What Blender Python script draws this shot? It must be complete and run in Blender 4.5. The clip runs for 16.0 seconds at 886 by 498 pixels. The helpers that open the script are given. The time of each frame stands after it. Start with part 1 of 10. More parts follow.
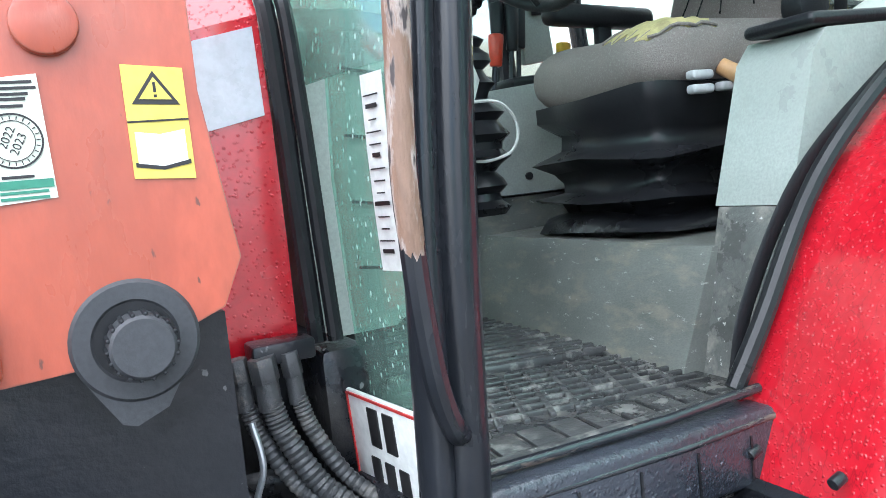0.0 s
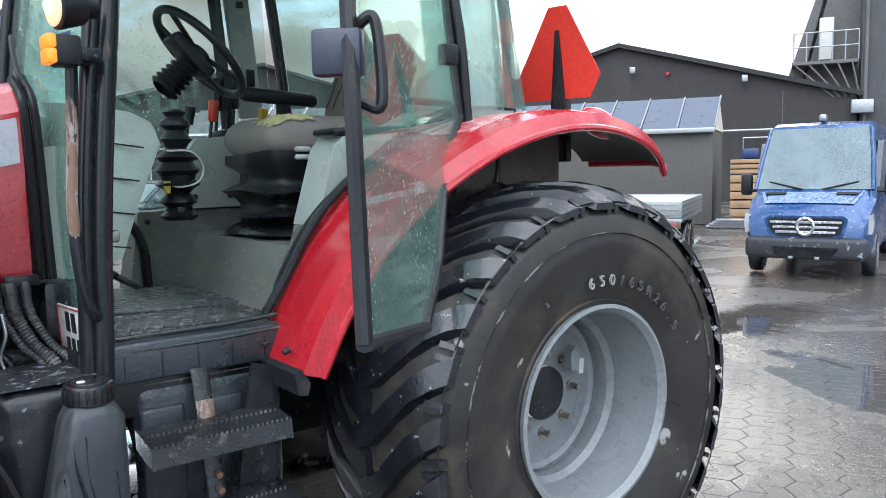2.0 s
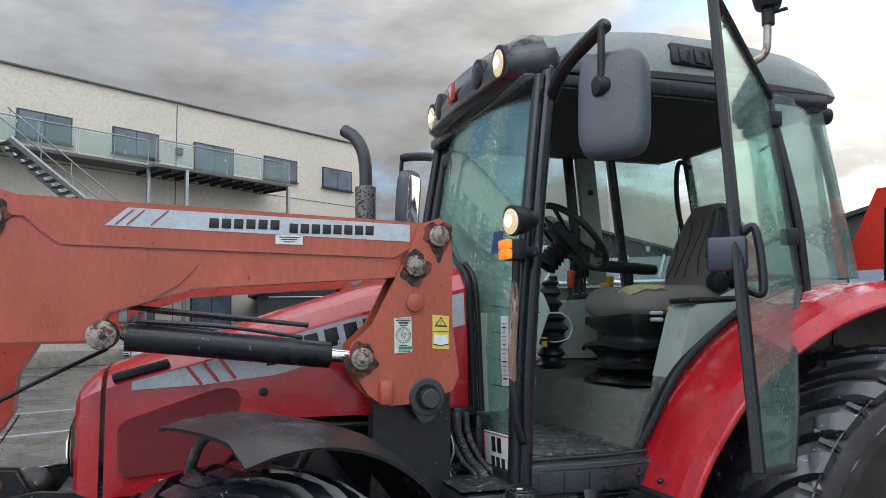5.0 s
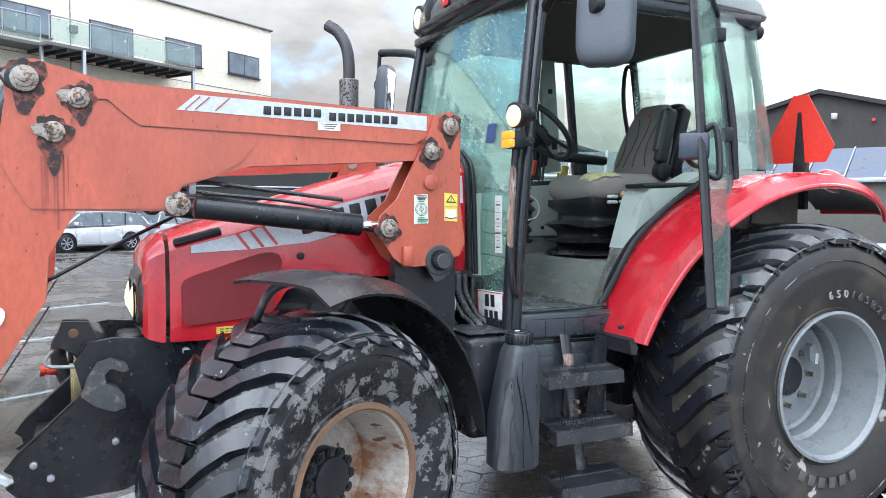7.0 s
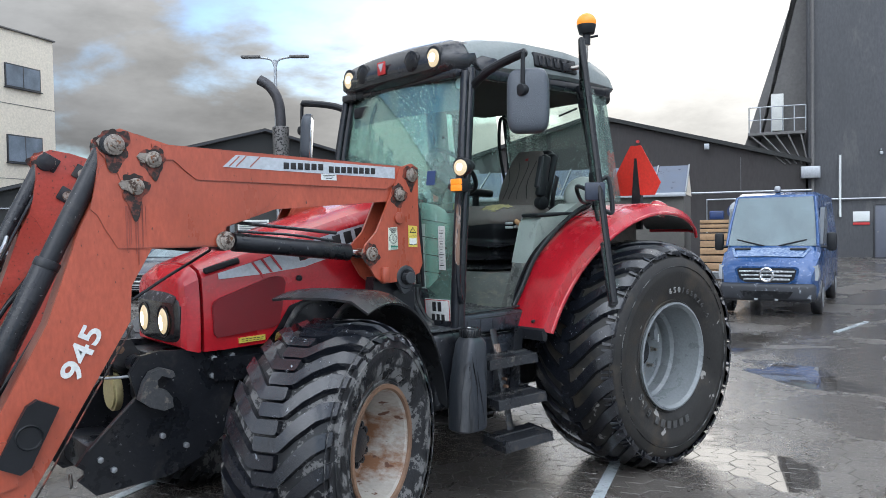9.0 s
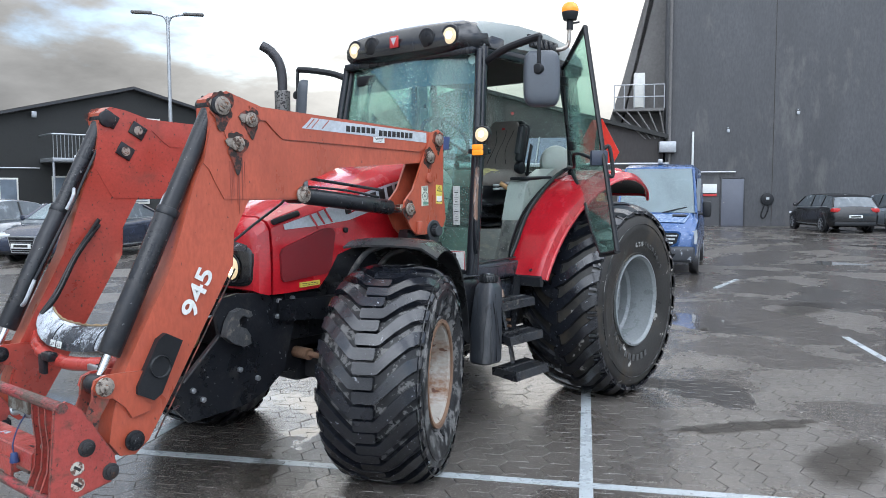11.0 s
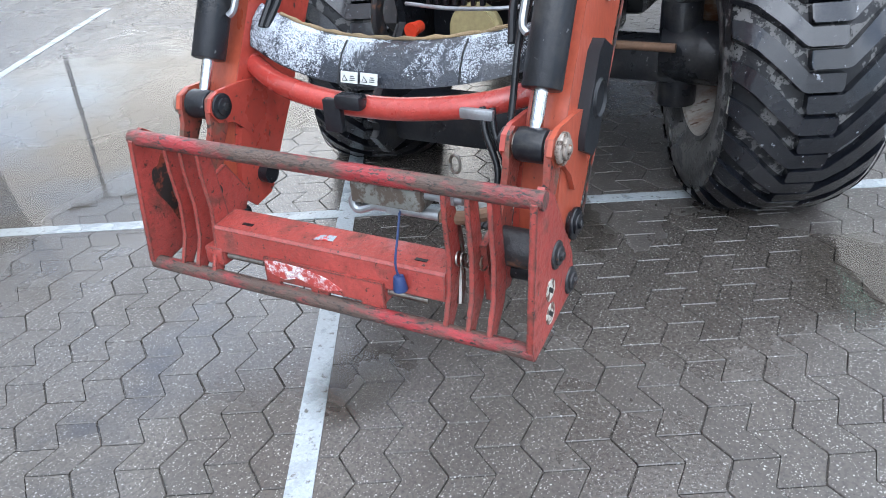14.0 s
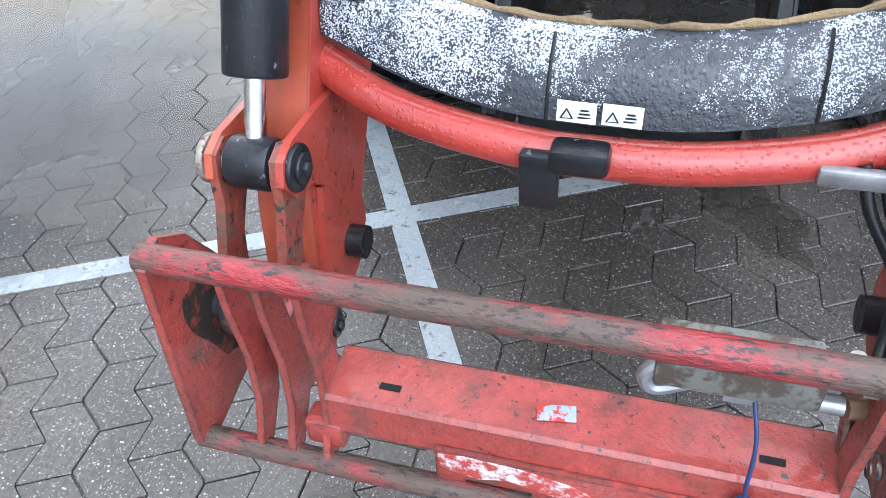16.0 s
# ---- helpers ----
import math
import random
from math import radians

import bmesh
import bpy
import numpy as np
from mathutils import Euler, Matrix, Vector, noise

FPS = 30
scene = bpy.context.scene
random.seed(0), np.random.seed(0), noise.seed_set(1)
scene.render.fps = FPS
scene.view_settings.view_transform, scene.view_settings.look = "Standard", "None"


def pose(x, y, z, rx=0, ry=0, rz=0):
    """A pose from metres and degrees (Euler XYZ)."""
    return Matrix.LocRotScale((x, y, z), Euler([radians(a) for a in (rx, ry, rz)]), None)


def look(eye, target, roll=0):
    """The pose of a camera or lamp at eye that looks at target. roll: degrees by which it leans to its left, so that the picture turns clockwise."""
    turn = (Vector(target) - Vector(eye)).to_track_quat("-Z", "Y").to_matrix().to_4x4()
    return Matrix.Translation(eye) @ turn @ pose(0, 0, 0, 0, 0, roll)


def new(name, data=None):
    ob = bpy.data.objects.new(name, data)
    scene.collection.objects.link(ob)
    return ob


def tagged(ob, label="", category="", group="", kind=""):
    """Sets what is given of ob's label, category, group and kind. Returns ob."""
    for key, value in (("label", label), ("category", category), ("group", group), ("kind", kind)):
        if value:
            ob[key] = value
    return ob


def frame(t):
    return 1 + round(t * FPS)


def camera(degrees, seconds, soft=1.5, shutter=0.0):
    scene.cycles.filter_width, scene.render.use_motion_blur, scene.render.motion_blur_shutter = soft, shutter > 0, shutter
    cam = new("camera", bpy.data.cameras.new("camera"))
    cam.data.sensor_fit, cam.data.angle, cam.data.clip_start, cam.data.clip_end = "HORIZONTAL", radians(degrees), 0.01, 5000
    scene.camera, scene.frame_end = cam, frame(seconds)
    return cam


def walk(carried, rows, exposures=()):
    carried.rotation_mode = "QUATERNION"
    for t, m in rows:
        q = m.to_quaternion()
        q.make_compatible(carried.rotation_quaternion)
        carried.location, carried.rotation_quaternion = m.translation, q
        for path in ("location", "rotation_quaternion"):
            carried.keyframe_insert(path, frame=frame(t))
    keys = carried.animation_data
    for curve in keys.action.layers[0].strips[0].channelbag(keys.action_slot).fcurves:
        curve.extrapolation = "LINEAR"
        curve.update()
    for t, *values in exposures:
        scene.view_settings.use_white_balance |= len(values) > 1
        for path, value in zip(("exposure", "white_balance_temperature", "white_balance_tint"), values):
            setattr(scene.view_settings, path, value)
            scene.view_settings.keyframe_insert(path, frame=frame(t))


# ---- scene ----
cam = camera(59.1, 16.0, 0.5)
PATH = [
    (0, (-1.858, -1.532, 1.499), (-0.991, 0.261, 1.311), -5.9),
    (0.5, (-1.905, -1.911, 1.529), (-1.046, -0.115, 1.335), -4.9),
    (1, (-1.932, -2.285, 1.561), (-0.945, -0.556, 1.372), -3.8),
    (1.5, (-2.044, -2.632, 1.631), (-0.908, -0.988, 1.548), -2.0),
    (2, (-1.995, -2.937, 1.572), (-0.781, -1.361, 1.367), -1.1),
    (2.5, (-2.093, -3.132, 1.547), (-0.845, -1.598, 1.245), -1.3),
    (3, (-2.276, -3.254, 1.702), (-1.079, -1.653, 1.763), -1.3),
    (3.5, (-2.32, -3.325, 1.763), (-1.334, -1.607, 2.037), -0.7),
    (4, (-2.439, -3.347, 1.737), (-1.813, -1.475, 2.055), -0.7),
    (6.5, (-2.999, -3.583, 1.548), (-2.371, -1.686, 1.47), 0.3),
    (7, (-3.249, -3.75, 1.571), (-2.402, -1.941, 1.474), 0.3),
    (7.5, (-3.527, -3.985, 1.607), (-2.593, -2.218, 1.518), 0.2),
    (8, (-3.848, -4.107, 1.644), (-2.8, -2.404, 1.577), -0.5),
    (8.5, (-4.193, -4.195, 1.654), (-3.017, -2.578, 1.599), -0.9),
    (11, (-5.727, -3.906, 1.61), (-4.183, -2.644, 1.462), -0.1),
    (11.5, (-5.875, -3.516, 1.574), (-4.331, -2.254, 1.419), -0.1),
    (12, (-6.025, -3.056, 1.538), (-4.438, -1.853, 1.356), 0.4),
    (12.5, (-6.147, -2.623, 1.519), (-4.505, -1.519, 1.233), 0.2),
    (13, (-6.081, -2.129, 1.481), (-4.423, -1.135, 0.968), 0.1),
    (13.5, (-6.016, -1.637, 1.505), (-4.403, -0.719, 0.76), -2.1),
    (14, (-5.77, -1.224, 1.489), (-4.242, -0.371, 0.52), -4.1),
    (14.5, (-5.48, -0.846, 1.483), (-3.991, -0.138, 0.352), -4.5),
    (15, (-5.247, -0.546, 1.513), (-3.79, 0.048, 0.278), -5.3),
    (15.5, (-5.038, -0.31, 1.48), (-3.605, 0.246, 0.2), -5.6),
    (16, (-4.955, -0.078, 1.482), (-3.553, 0.413, 0.143), -5.0),
]
EXPOSURES = [(0.0, 1.92, 6250, 10), (0.5, 1.8, 6200, 10), (1.0, 1.9, 6200, 10), (1.5, 1.7, 6200, 10), (2.0, 1.1, 6200, 10), (2.5, 1.5, 6250, 10), (3.0, 1.1, 6300, 10), (3.5, 0.1, 6400, 10), (4.2, -0.1, 6500, 10), (6.3, 1.5, 6200, 10), (7.5, 1.2, 6200, 10), (8.0, 0.75, 6200, 10), (8.5, 0.65, 6200, 10), (12.0, 1.0, 6200, 10), (13.0, 1.1, 6150, 10), (14.0, 1.15, 6050, 10), (16.0, 1.35, 6000, 10)]
walk(cam, [(t, look(eye, target, roll)) for t, eye, target, roll in PATH], EXPOSURES)

# ---- light ----
SUN_AZ, SUN_EL = 36.0, 15.0
sun_way = Vector((math.cos(radians(SUN_AZ)) * math.cos(radians(SUN_EL)), math.sin(radians(SUN_AZ)) * math.cos(radians(SUN_EL)), math.sin(radians(SUN_EL))))
sun = new("sun", bpy.data.lights.new("sun", "SUN"))
sun.data.energy, sun.data.angle, sun.data.color = 0.3, radians(46), (1.0, 0.93, 0.84)
sun.matrix_world = look((0, 0, 20), Vector((0, 0, 20)) - sun_way)

world = bpy.data.worlds.new("sky")
scene.world = world
world.use_nodes = True
wn, wl = world.node_tree.nodes, world.node_tree.links
wn.clear()


def wnode(kind, **kw):
    n = wn.new(kind)
    for k, v in kw.items():
        n.inputs[k].default_value = v
    return n


def wmath(op, a, b=None, clamp=False):
    n = wn.new("ShaderNodeMath")
    n.operation, n.use_clamp = op, clamp
    for i, v in enumerate((a, b)):
        if v is None:
            continue
        if isinstance(v, (int, float)):
            n.inputs[i].default_value = v
        else:
            wl.new(v, n.inputs[i])
    return n.outputs[0]


sky = wn.new("ShaderNodeTexSky")
sky.sky_type, sky.sun_disc = "NISHITA", False
sky.sun_elevation, sky.sun_rotation = radians(SUN_EL), radians(90 - SUN_AZ)
coord = wn.new("ShaderNodeTexCoord")
squash = wn.new("ShaderNodeMapping")
squash.inputs["Scale"].default_value = (1.0, 1.0, 2.6)
wl.new(coord.outputs["Generated"], squash.inputs["Vector"])
cloud = wnode("ShaderNodeTexNoise", Scale=2.1, Detail=8.0, Roughness=0.56, Distortion=0.25)
wl.new(squash.outputs[0], cloud.inputs["Vector"])
puffs = wnode("ShaderNodeTexNoise", Scale=5.5, Detail=7.0, Roughness=0.6)
wl.new(squash.outputs[0], puffs.inputs["Vector"])
cover = wn.new("ShaderNodeMapRange")
cover.interpolation_type = "SMOOTHSTEP"
cover.inputs["From Min"].default_value, cover.inputs["From Max"].default_value = 0.44, 0.58
toward = wn.new("ShaderNodeVectorMath")
toward.operation = "DOT_PRODUCT"
toward.inputs[1].default_value = sun_way
wl.new(coord.outputs["Generated"], toward.inputs[0])
gap_way = wn.new("ShaderNodeVectorMath")
gap_way.operation = "DOT_PRODUCT"
gap_way.inputs[1].default_value = Vector((math.cos(radians(47)) * math.cos(radians(29)), math.sin(radians(47)) * math.cos(radians(29)), math.sin(radians(29))))
wl.new(coord.outputs["Generated"], gap_way.inputs[0])
gap = wn.new("ShaderNodeMapRange")
gap.interpolation_type = "SMOOTHSTEP"
gap.inputs["From Min"].default_value, gap.inputs["From Max"].default_value = 0.972, 0.998
wl.new(gap_way.outputs["Value"], gap.inputs["Value"])
wl.new(wmath("ADD", wmath("SUBTRACT", cloud.outputs["Fac"], wmath("MULTIPLY", gap.outputs[0], 0.17)), wmath("ADD", wmath("MULTIPLY", wmath("POWER", wmath("MAXIMUM", toward.outputs["Value"], 0.0), 26.0), 0.16), 0.06)), cover.inputs["Value"])
near_sun = wmath("POWER", wmath("MAXIMUM", toward.outputs["Value"], 0.0), 24.0)
wide_sun = wmath("POWER", wmath("MAXIMUM", toward.outputs["Value"], 0.0), 2.0)
bright = wmath("ADD", wmath("MULTIPLY", puffs.outputs["Fac"], 1.0), 0.18)
# added sky brightness opposite the sun, fills the tractor's near side
far_fill = wmath("MAXIMUM", wmath("MULTIPLY", toward.outputs["Value"], -1.0), 0.0)
# added unseen bright sky lobe, fills the office wall and near side
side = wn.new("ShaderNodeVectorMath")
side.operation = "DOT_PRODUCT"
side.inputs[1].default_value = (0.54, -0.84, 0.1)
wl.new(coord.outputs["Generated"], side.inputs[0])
side_fill = wmath("MAXIMUM", side.outputs["Value"], 0.0)
split = wn.new("ShaderNodeSeparateXYZ")
wl.new(coord.outputs["Generated"], split.inputs[0])
height = wmath("ADD", wmath("MULTIPLY", wmath("POWER", wmath("MAXIMUM", split.outputs["Z"], 0.0), 1.7), 4.6), 0.50)
lit = wmath("ADD", wmath("ADD", wmath("MULTIPLY", wide_sun, 0.10), wmath("MULTIPLY", far_fill, 2.1)), wmath("ADD", wmath("ADD", wmath("MULTIPLY", near_sun, 1.15), wmath("MULTIPLY", side_fill, 0.75)), 0.44))
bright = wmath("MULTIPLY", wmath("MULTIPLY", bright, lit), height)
tone = wn.new("ShaderNodeMix")
tone.data_type = "RGBA"
tone.inputs[6].default_value, tone.inputs[7].default_value = (0.88, 0.93, 1.0, 1), (1.0, 0.955, 0.87, 1)
wl.new(wide_sun, tone.inputs[0])
cloud_bg, sky_bg, both = wnode("ShaderNodeBackground"), wnode("ShaderNodeBackground", Strength=0.11), wn.new("ShaderNodeMixShader")
wl.new(tone.outputs[2], cloud_bg.inputs["Color"])
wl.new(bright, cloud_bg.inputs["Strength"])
deep = wn.new("ShaderNodeMix")
deep.data_type, deep.blend_type = "RGBA", "MULTIPLY"
deep.inputs[0].default_value, deep.inputs[7].default_value = 1.0, (0.62, 0.84, 1.15, 1)
wl.new(sky.outputs["Color"], deep.inputs[6])
wl.new(deep.outputs[2], sky_bg.inputs["Color"])
wl.new(cover.outputs[0], both.inputs[0])
wl.new(sky_bg.outputs[0], both.inputs[1])
wl.new(cloud_bg.outputs[0], both.inputs[2])
wl.new(both.outputs[0], wn.new("ShaderNodeOutputWorld").inputs["Surface"])

# ---- materials ----


def node_of(m, kind):
    return m.node_tree.nodes.new(kind)


def mat(name, color, rough=0.5, metal=0.0, vary=0.18, grain=60.0, blotch=4.0, bump=0.08, dirt=None, dirt_at=(0.55, 0.7), dirt_scale=7.0, coat=0.0, rough_vary=0.12, stretch=(1, 1, 1), fleck=None, fleck_at=(0.62, 0.66), fleck_scale=40.0, drops=False, streak=None, fleck_detail=3.0, wear=None, wear_width=0.006):
    """A painted, rubber, metal or stone surface: base colour with blotches and grain, a second colour for dirt or wear, fine relief."""
    m = bpy.data.materials.new(name)
    m.use_nodes = True
    nt = m.node_tree
    b = nt.nodes["Principled BSDF"]
    tc = node_of(m, "ShaderNodeTexCoord")
    mp = node_of(m, "ShaderNodeMapping")
    mp.inputs["Scale"].default_value = stretch
    nt.links.new(tc.outputs["Object"], mp.inputs["Vector"])

    def noise_tex(scale, detail=5.0, rough_=0.6):
        n = node_of(m, "ShaderNodeTexNoise")
        n.inputs["Scale"].default_value, n.inputs["Detail"].default_value, n.inputs["Roughness"].default_value = scale, detail, rough_
        nt.links.new(mp.outputs[0], n.inputs["Vector"])
        return n.outputs["Fac"]

    def ramp(fac, lo, hi, a, c):
        r = node_of(m, "ShaderNodeMapRange")
        r.inputs["From Min"].default_value, r.inputs["From Max"].default_value = lo, hi
        r.inputs["To Min"].default_value, r.inputs["To Max"].default_value = a, c
        nt.links.new(fac, r.inputs["Value"])
        return r.outputs[0]

    def mix(fac, a, c):
        x = node_of(m, "ShaderNodeMix")
        x.data_type = "RGBA"
        for i, v in ((0, fac), (6, a), (7, c)):
            if isinstance(v, (tuple, float, int)):
                x.inputs[i].default_value = v
            else:
                nt.links.new(v, x.inputs[i])
        return x.outputs[2]

    g, bl = noise_tex(grain, 4), noise_tex(blotch, 6)
    lo = tuple(c * (1 - vary) for c in color[:3]) + (1,)
    hi = tuple(min(1, c * (1 + vary)) for c in color[:3]) + (1,)
    col = mix(ramp(bl, 0.3, 0.7, 0, 1), lo, hi)
    col = mix(ramp(g, 0.35, 0.7, 0, 0.5), col, tuple(c * 0.6 for c in color[:3]) + (1,))
    rgh = ramp(bl, 0.3, 0.7, max(0.02, rough - rough_vary), min(1, rough + rough_vary))
    if dirt:
        d = noise_tex(dirt_scale, 8, 0.68)
        f = ramp(d, dirt_at[0], dirt_at[1], 0, 1)
        col = mix(f, col, tuple(dirt[:3]) + (1,))
        dr = node_of(m, "ShaderNodeMix")
        nt.links.new(f, dr.inputs[0])
        nt.links.new(rgh, dr.inputs[2])
        dr.inputs[3].default_value = 0.75
        rgh = dr.outputs[0]
    if fleck:
        f = ramp(noise_tex(fleck_scale, fleck_detail, 0.5 if fleck_detail < 5 else 0.72), fleck_at[0], fleck_at[1], 0, 1)
        col = mix(f, col, tuple(fleck[:3]) + (1,))
    if streak:
        tone, size, width = streak
        sm = node_of(m, "ShaderNodeMapping")
        sm.inputs["Scale"].default_value = (1, 1, 0.16)
        nt.links.new(tc.outputs["Object"], sm.inputs["Vector"])
        sn = node_of(m, "ShaderNodeTexNoise")
        sn.inputs["Scale"].default_value, sn.inputs["Detail"].default_value = size, 3.0
        nt.links.new(sm.outputs[0], sn.inputs["Vector"])
        cut, away = node_of(m, "ShaderNodeMath"), node_of(m, "ShaderNodeMath")
        cut.operation, away.operation = "SUBTRACT", "ABSOLUTE"
        cut.inputs[1].default_value = 0.5
        nt.links.new(sn.outputs["Fac"], cut.inputs[0])
        nt.links.new(cut.outputs[0], away.inputs[0])
        col = mix(ramp(away.outputs[0], width * 0.3, width, 0.75, 0), col, tuple(tone[:3]) + (1,))
    if wear:
        # paint rubbed off along the edges
        rounded_, here, dot = node_of(m, "ShaderNodeBevel"), node_of(m, "ShaderNodeNewGeometry"), node_of(m, "ShaderNodeVectorMath")
        rounded_.samples = 4
        rounded_.inputs["Radius"].default_value = wear_width
        dot.operation = "DOT_PRODUCT"
        nt.links.new(rounded_.outputs["Normal"], dot.inputs[0])
        nt.links.new(here.outputs["Normal"], dot.inputs[1])
        worn = node_of(m, "ShaderNodeMath")
        worn.operation = "MULTIPLY"
        nt.links.new(ramp(dot.outputs["Value"], 0.99, 0.88, 0, 1), worn.inputs[0])
        nt.links.new(ramp(noise_tex(38.0, 6, 0.7), 0.36, 0.52, 0, 1), worn.inputs[1])
        col = mix(worn.outputs[0], col, tuple(wear[:3]) + (1,))
    nt.links.new(col, b.inputs["Base Color"])
    nt.links.new(rgh, b.inputs["Roughness"])
    b.inputs["Metallic"].default_value = metal
    b.inputs["Coat Weight"].default_value = coat
    b.inputs["Coat Roughness"].default_value = 0.08
    bp = node_of(m, "ShaderNodeBump")
    bp.inputs["Strength"].default_value, bp.inputs["Distance"].default_value = bump, 0.01
    nt.links.new(g, bp.inputs["Height"])
    out = bp.outputs[0]
    if drops:
        v = node_of(m, "ShaderNodeTexVoronoi")
        v.inputs["Scale"].default_value = 120.0
        nt.links.new(tc.outputs["Object"], v.inputs["Vector"])
        h = ramp(v.outputs["Distance"], 0.12, 0.34, 1.0, 0.0)
        bd = node_of(m, "ShaderNodeBump")
        bd.inputs["Strength"].default_value, bd.inputs["Distance"].default_value = 0.6, 0.002
        nt.links.new(h, bd.inputs["Height"])
        nt.links.new(out, bd.inputs["Normal"])
        out = bd.outputs[0]
    nt.links.new(out, b.inputs["Normal"])
    return m


def glow(name, color, strength, base=(0.8, 0.8, 0.75)):
    m = mat(name, base, 0.2, vary=0.05)
    b = m.node_tree.nodes["Principled BSDF"]
    b.inputs["Emission Color"].default_value = (*color, 1)
    b.inputs["Emission Strength"].default_value = strength
    return m


def glass(name, tint=(0.75, 0.9, 0.86), fog=0.1, rough=0.02, drop_scale=55.0, reflect=0.1, slant=0.62):
    """Thin wet pane: mostly clear, tinted, with drops and a film of damp that scatters."""
    m = bpy.data.materials.new(name)
    m.use_nodes = True
    nt = m.node_tree
    nt.nodes.clear()
    clear, gloss, film = node_of(m, "ShaderNodeBsdfTransparent"), node_of(m, "ShaderNodeBsdfGlossy"), node_of(m, "ShaderNodeBsdfDiffuse")
    clear.inputs["Color"].default_value = (*tint, 1)
    gloss.inputs["Roughness"].default_value = rough
    film.inputs["Color"].default_value = (0.5, 0.68, 0.62, 1)
    tc = node_of(m, "ShaderNodeTexCoord")
    mp = node_of(m, "ShaderNodeMapping")
    mp.inputs["Scale"].default_value = (1, 1, 0.55)
    nt.links.new(tc.outputs["Object"], mp.inputs["Vector"])
    v = node_of(m, "ShaderNodeTexVoronoi")
    v.inputs["Scale"].default_value = drop_scale
    nt.links.new(mp.outputs[0], v.inputs["Vector"])
    n = node_of(m, "ShaderNodeTexNoise")
    n.inputs["Scale"].default_value, n.inputs["Detail"].default_value = 3.0, 6.0
    nt.links.new(mp.outputs[0], n.inputs["Vector"])
    drop = node_of(m, "ShaderNodeMapRange")
    drop.inputs["From Min"].default_value, drop.inputs["From Max"].default_value = 0.12, 0.2
    drop.inputs["To Min"].default_value, drop.inputs["To Max"].default_value = 1.0, 0.0
    nt.links.new(v.outputs["Distance"], drop.inputs["Value"])
    where = node_of(m, "ShaderNodeMapRange")
    where.inputs["From Min"].default_value, where.inputs["From Max"].default_value = 0.42, 0.62
    nt.links.new(n.outputs["Fac"], where.inputs["Value"])
    mul = node_of(m, "ShaderNodeMath")
    mul.operation = "MULTIPLY"
    nt.links.new(drop.outputs[0], mul.inputs[0])
    nt.links.new(where.outputs[0], mul.inputs[1])
    haze = node_of(m, "ShaderNodeMath")
    haze.operation = "MULTIPLY_ADD"
    nt.links.new(mul.outputs[0], haze.inputs[0])
    haze.inputs[1].default_value, haze.inputs[2].default_value = 0.6, fog
    fre = node_of(m, "ShaderNodeFresnel")
    fre.inputs["IOR"].default_value = 1.5
    gl = node_of(m, "ShaderNodeMath")
    gl.operation = "MULTIPLY_ADD"
    nt.links.new(fre.outputs[0], gl.inputs[0])
    gl.inputs[1].default_value, gl.inputs[2].default_value = slant, reflect - 0.06
    bp = node_of(m, "ShaderNodeBump")
    bp.inputs["Strength"].default_value, bp.inputs["Distance"].default_value = 0.25, 0.002
    nt.links.new(mul.outputs[0], bp.inputs["Height"])
    nt.links.new(bp.outputs[0], gloss.inputs["Normal"])
    m1, m2, out = node_of(m, "ShaderNodeMixShader"), node_of(m, "ShaderNodeMixShader"), node_of(m, "ShaderNodeOutputMaterial")
    nt.links.new(gl.outputs[0], m1.inputs[0])
    nt.links.new(clear.outputs[0], m1.inputs[1])
    nt.links.new(gloss.outputs[0], m1.inputs[2])
    nt.links.new(haze.outputs[0], m2.inputs[0])
    nt.links.new(m1.outputs[0], m2.inputs[1])
    nt.links.new(film.outputs[0], m2.inputs[2])
    nt.links.new(m2.outputs[0], out.inputs["Surface"])
    return m


RED = mat("red paint", (0.52, 0.012, 0.022), 0.22, vary=0.12, coat=0.6, bump=0.02, dirt=(0.3, 0.03, 0.03), dirt_at=(0.66, 0.85), drops=True)
RED_FENDER = mat("red fender paint", (0.46, 0.009, 0.02), 0.22, vary=0.12, coat=0.5, bump=0.03, stretch=(1, 1, 0.5), streak=((0.22, 0.006, 0.012), 48.0, 0.016), drops=True)
SNOW_RED = mat("red paint under melting snow", (0.55, 0.02, 0.03), 0.3, bump=0.1, coat=0.3, fleck=(0.85, 0.87, 0.9), fleck_at=(0.46, 0.66), fleck_scale=30.0, fleck_detail=9.0, grain=40)
ORANGE = mat("faded orange red paint", (0.43, 0.086, 0.045), 0.36, vary=0.2, blotch=3.0, bump=0.06, coat=0.35, dirt=(0.30, 0.055, 0.03), dirt_at=(0.54, 0.78), dirt_scale=5, stretch=(1, 1, 0.4), fleck=(0.12, 0.035, 0.025), fleck_at=(0.70, 0.73), fleck_scale=75, wear=(0.13, 0.055, 0.04), wear_width=0.004)
HITCH = mat("worn red hitch paint", (0.36, 0.056, 0.045), 0.38, vary=0.25, bump=0.55, grain=55, coat=0.45, dirt=(0.17, 0.05, 0.038), dirt_at=(0.53, 0.66), dirt_scale=10, fleck=(0.035, 0.022, 0.018), fleck_at=(0.60, 0.635), fleck_scale=58, fleck_detail=7.0, wear=(0.05, 0.036, 0.03), wear_width=0.012)
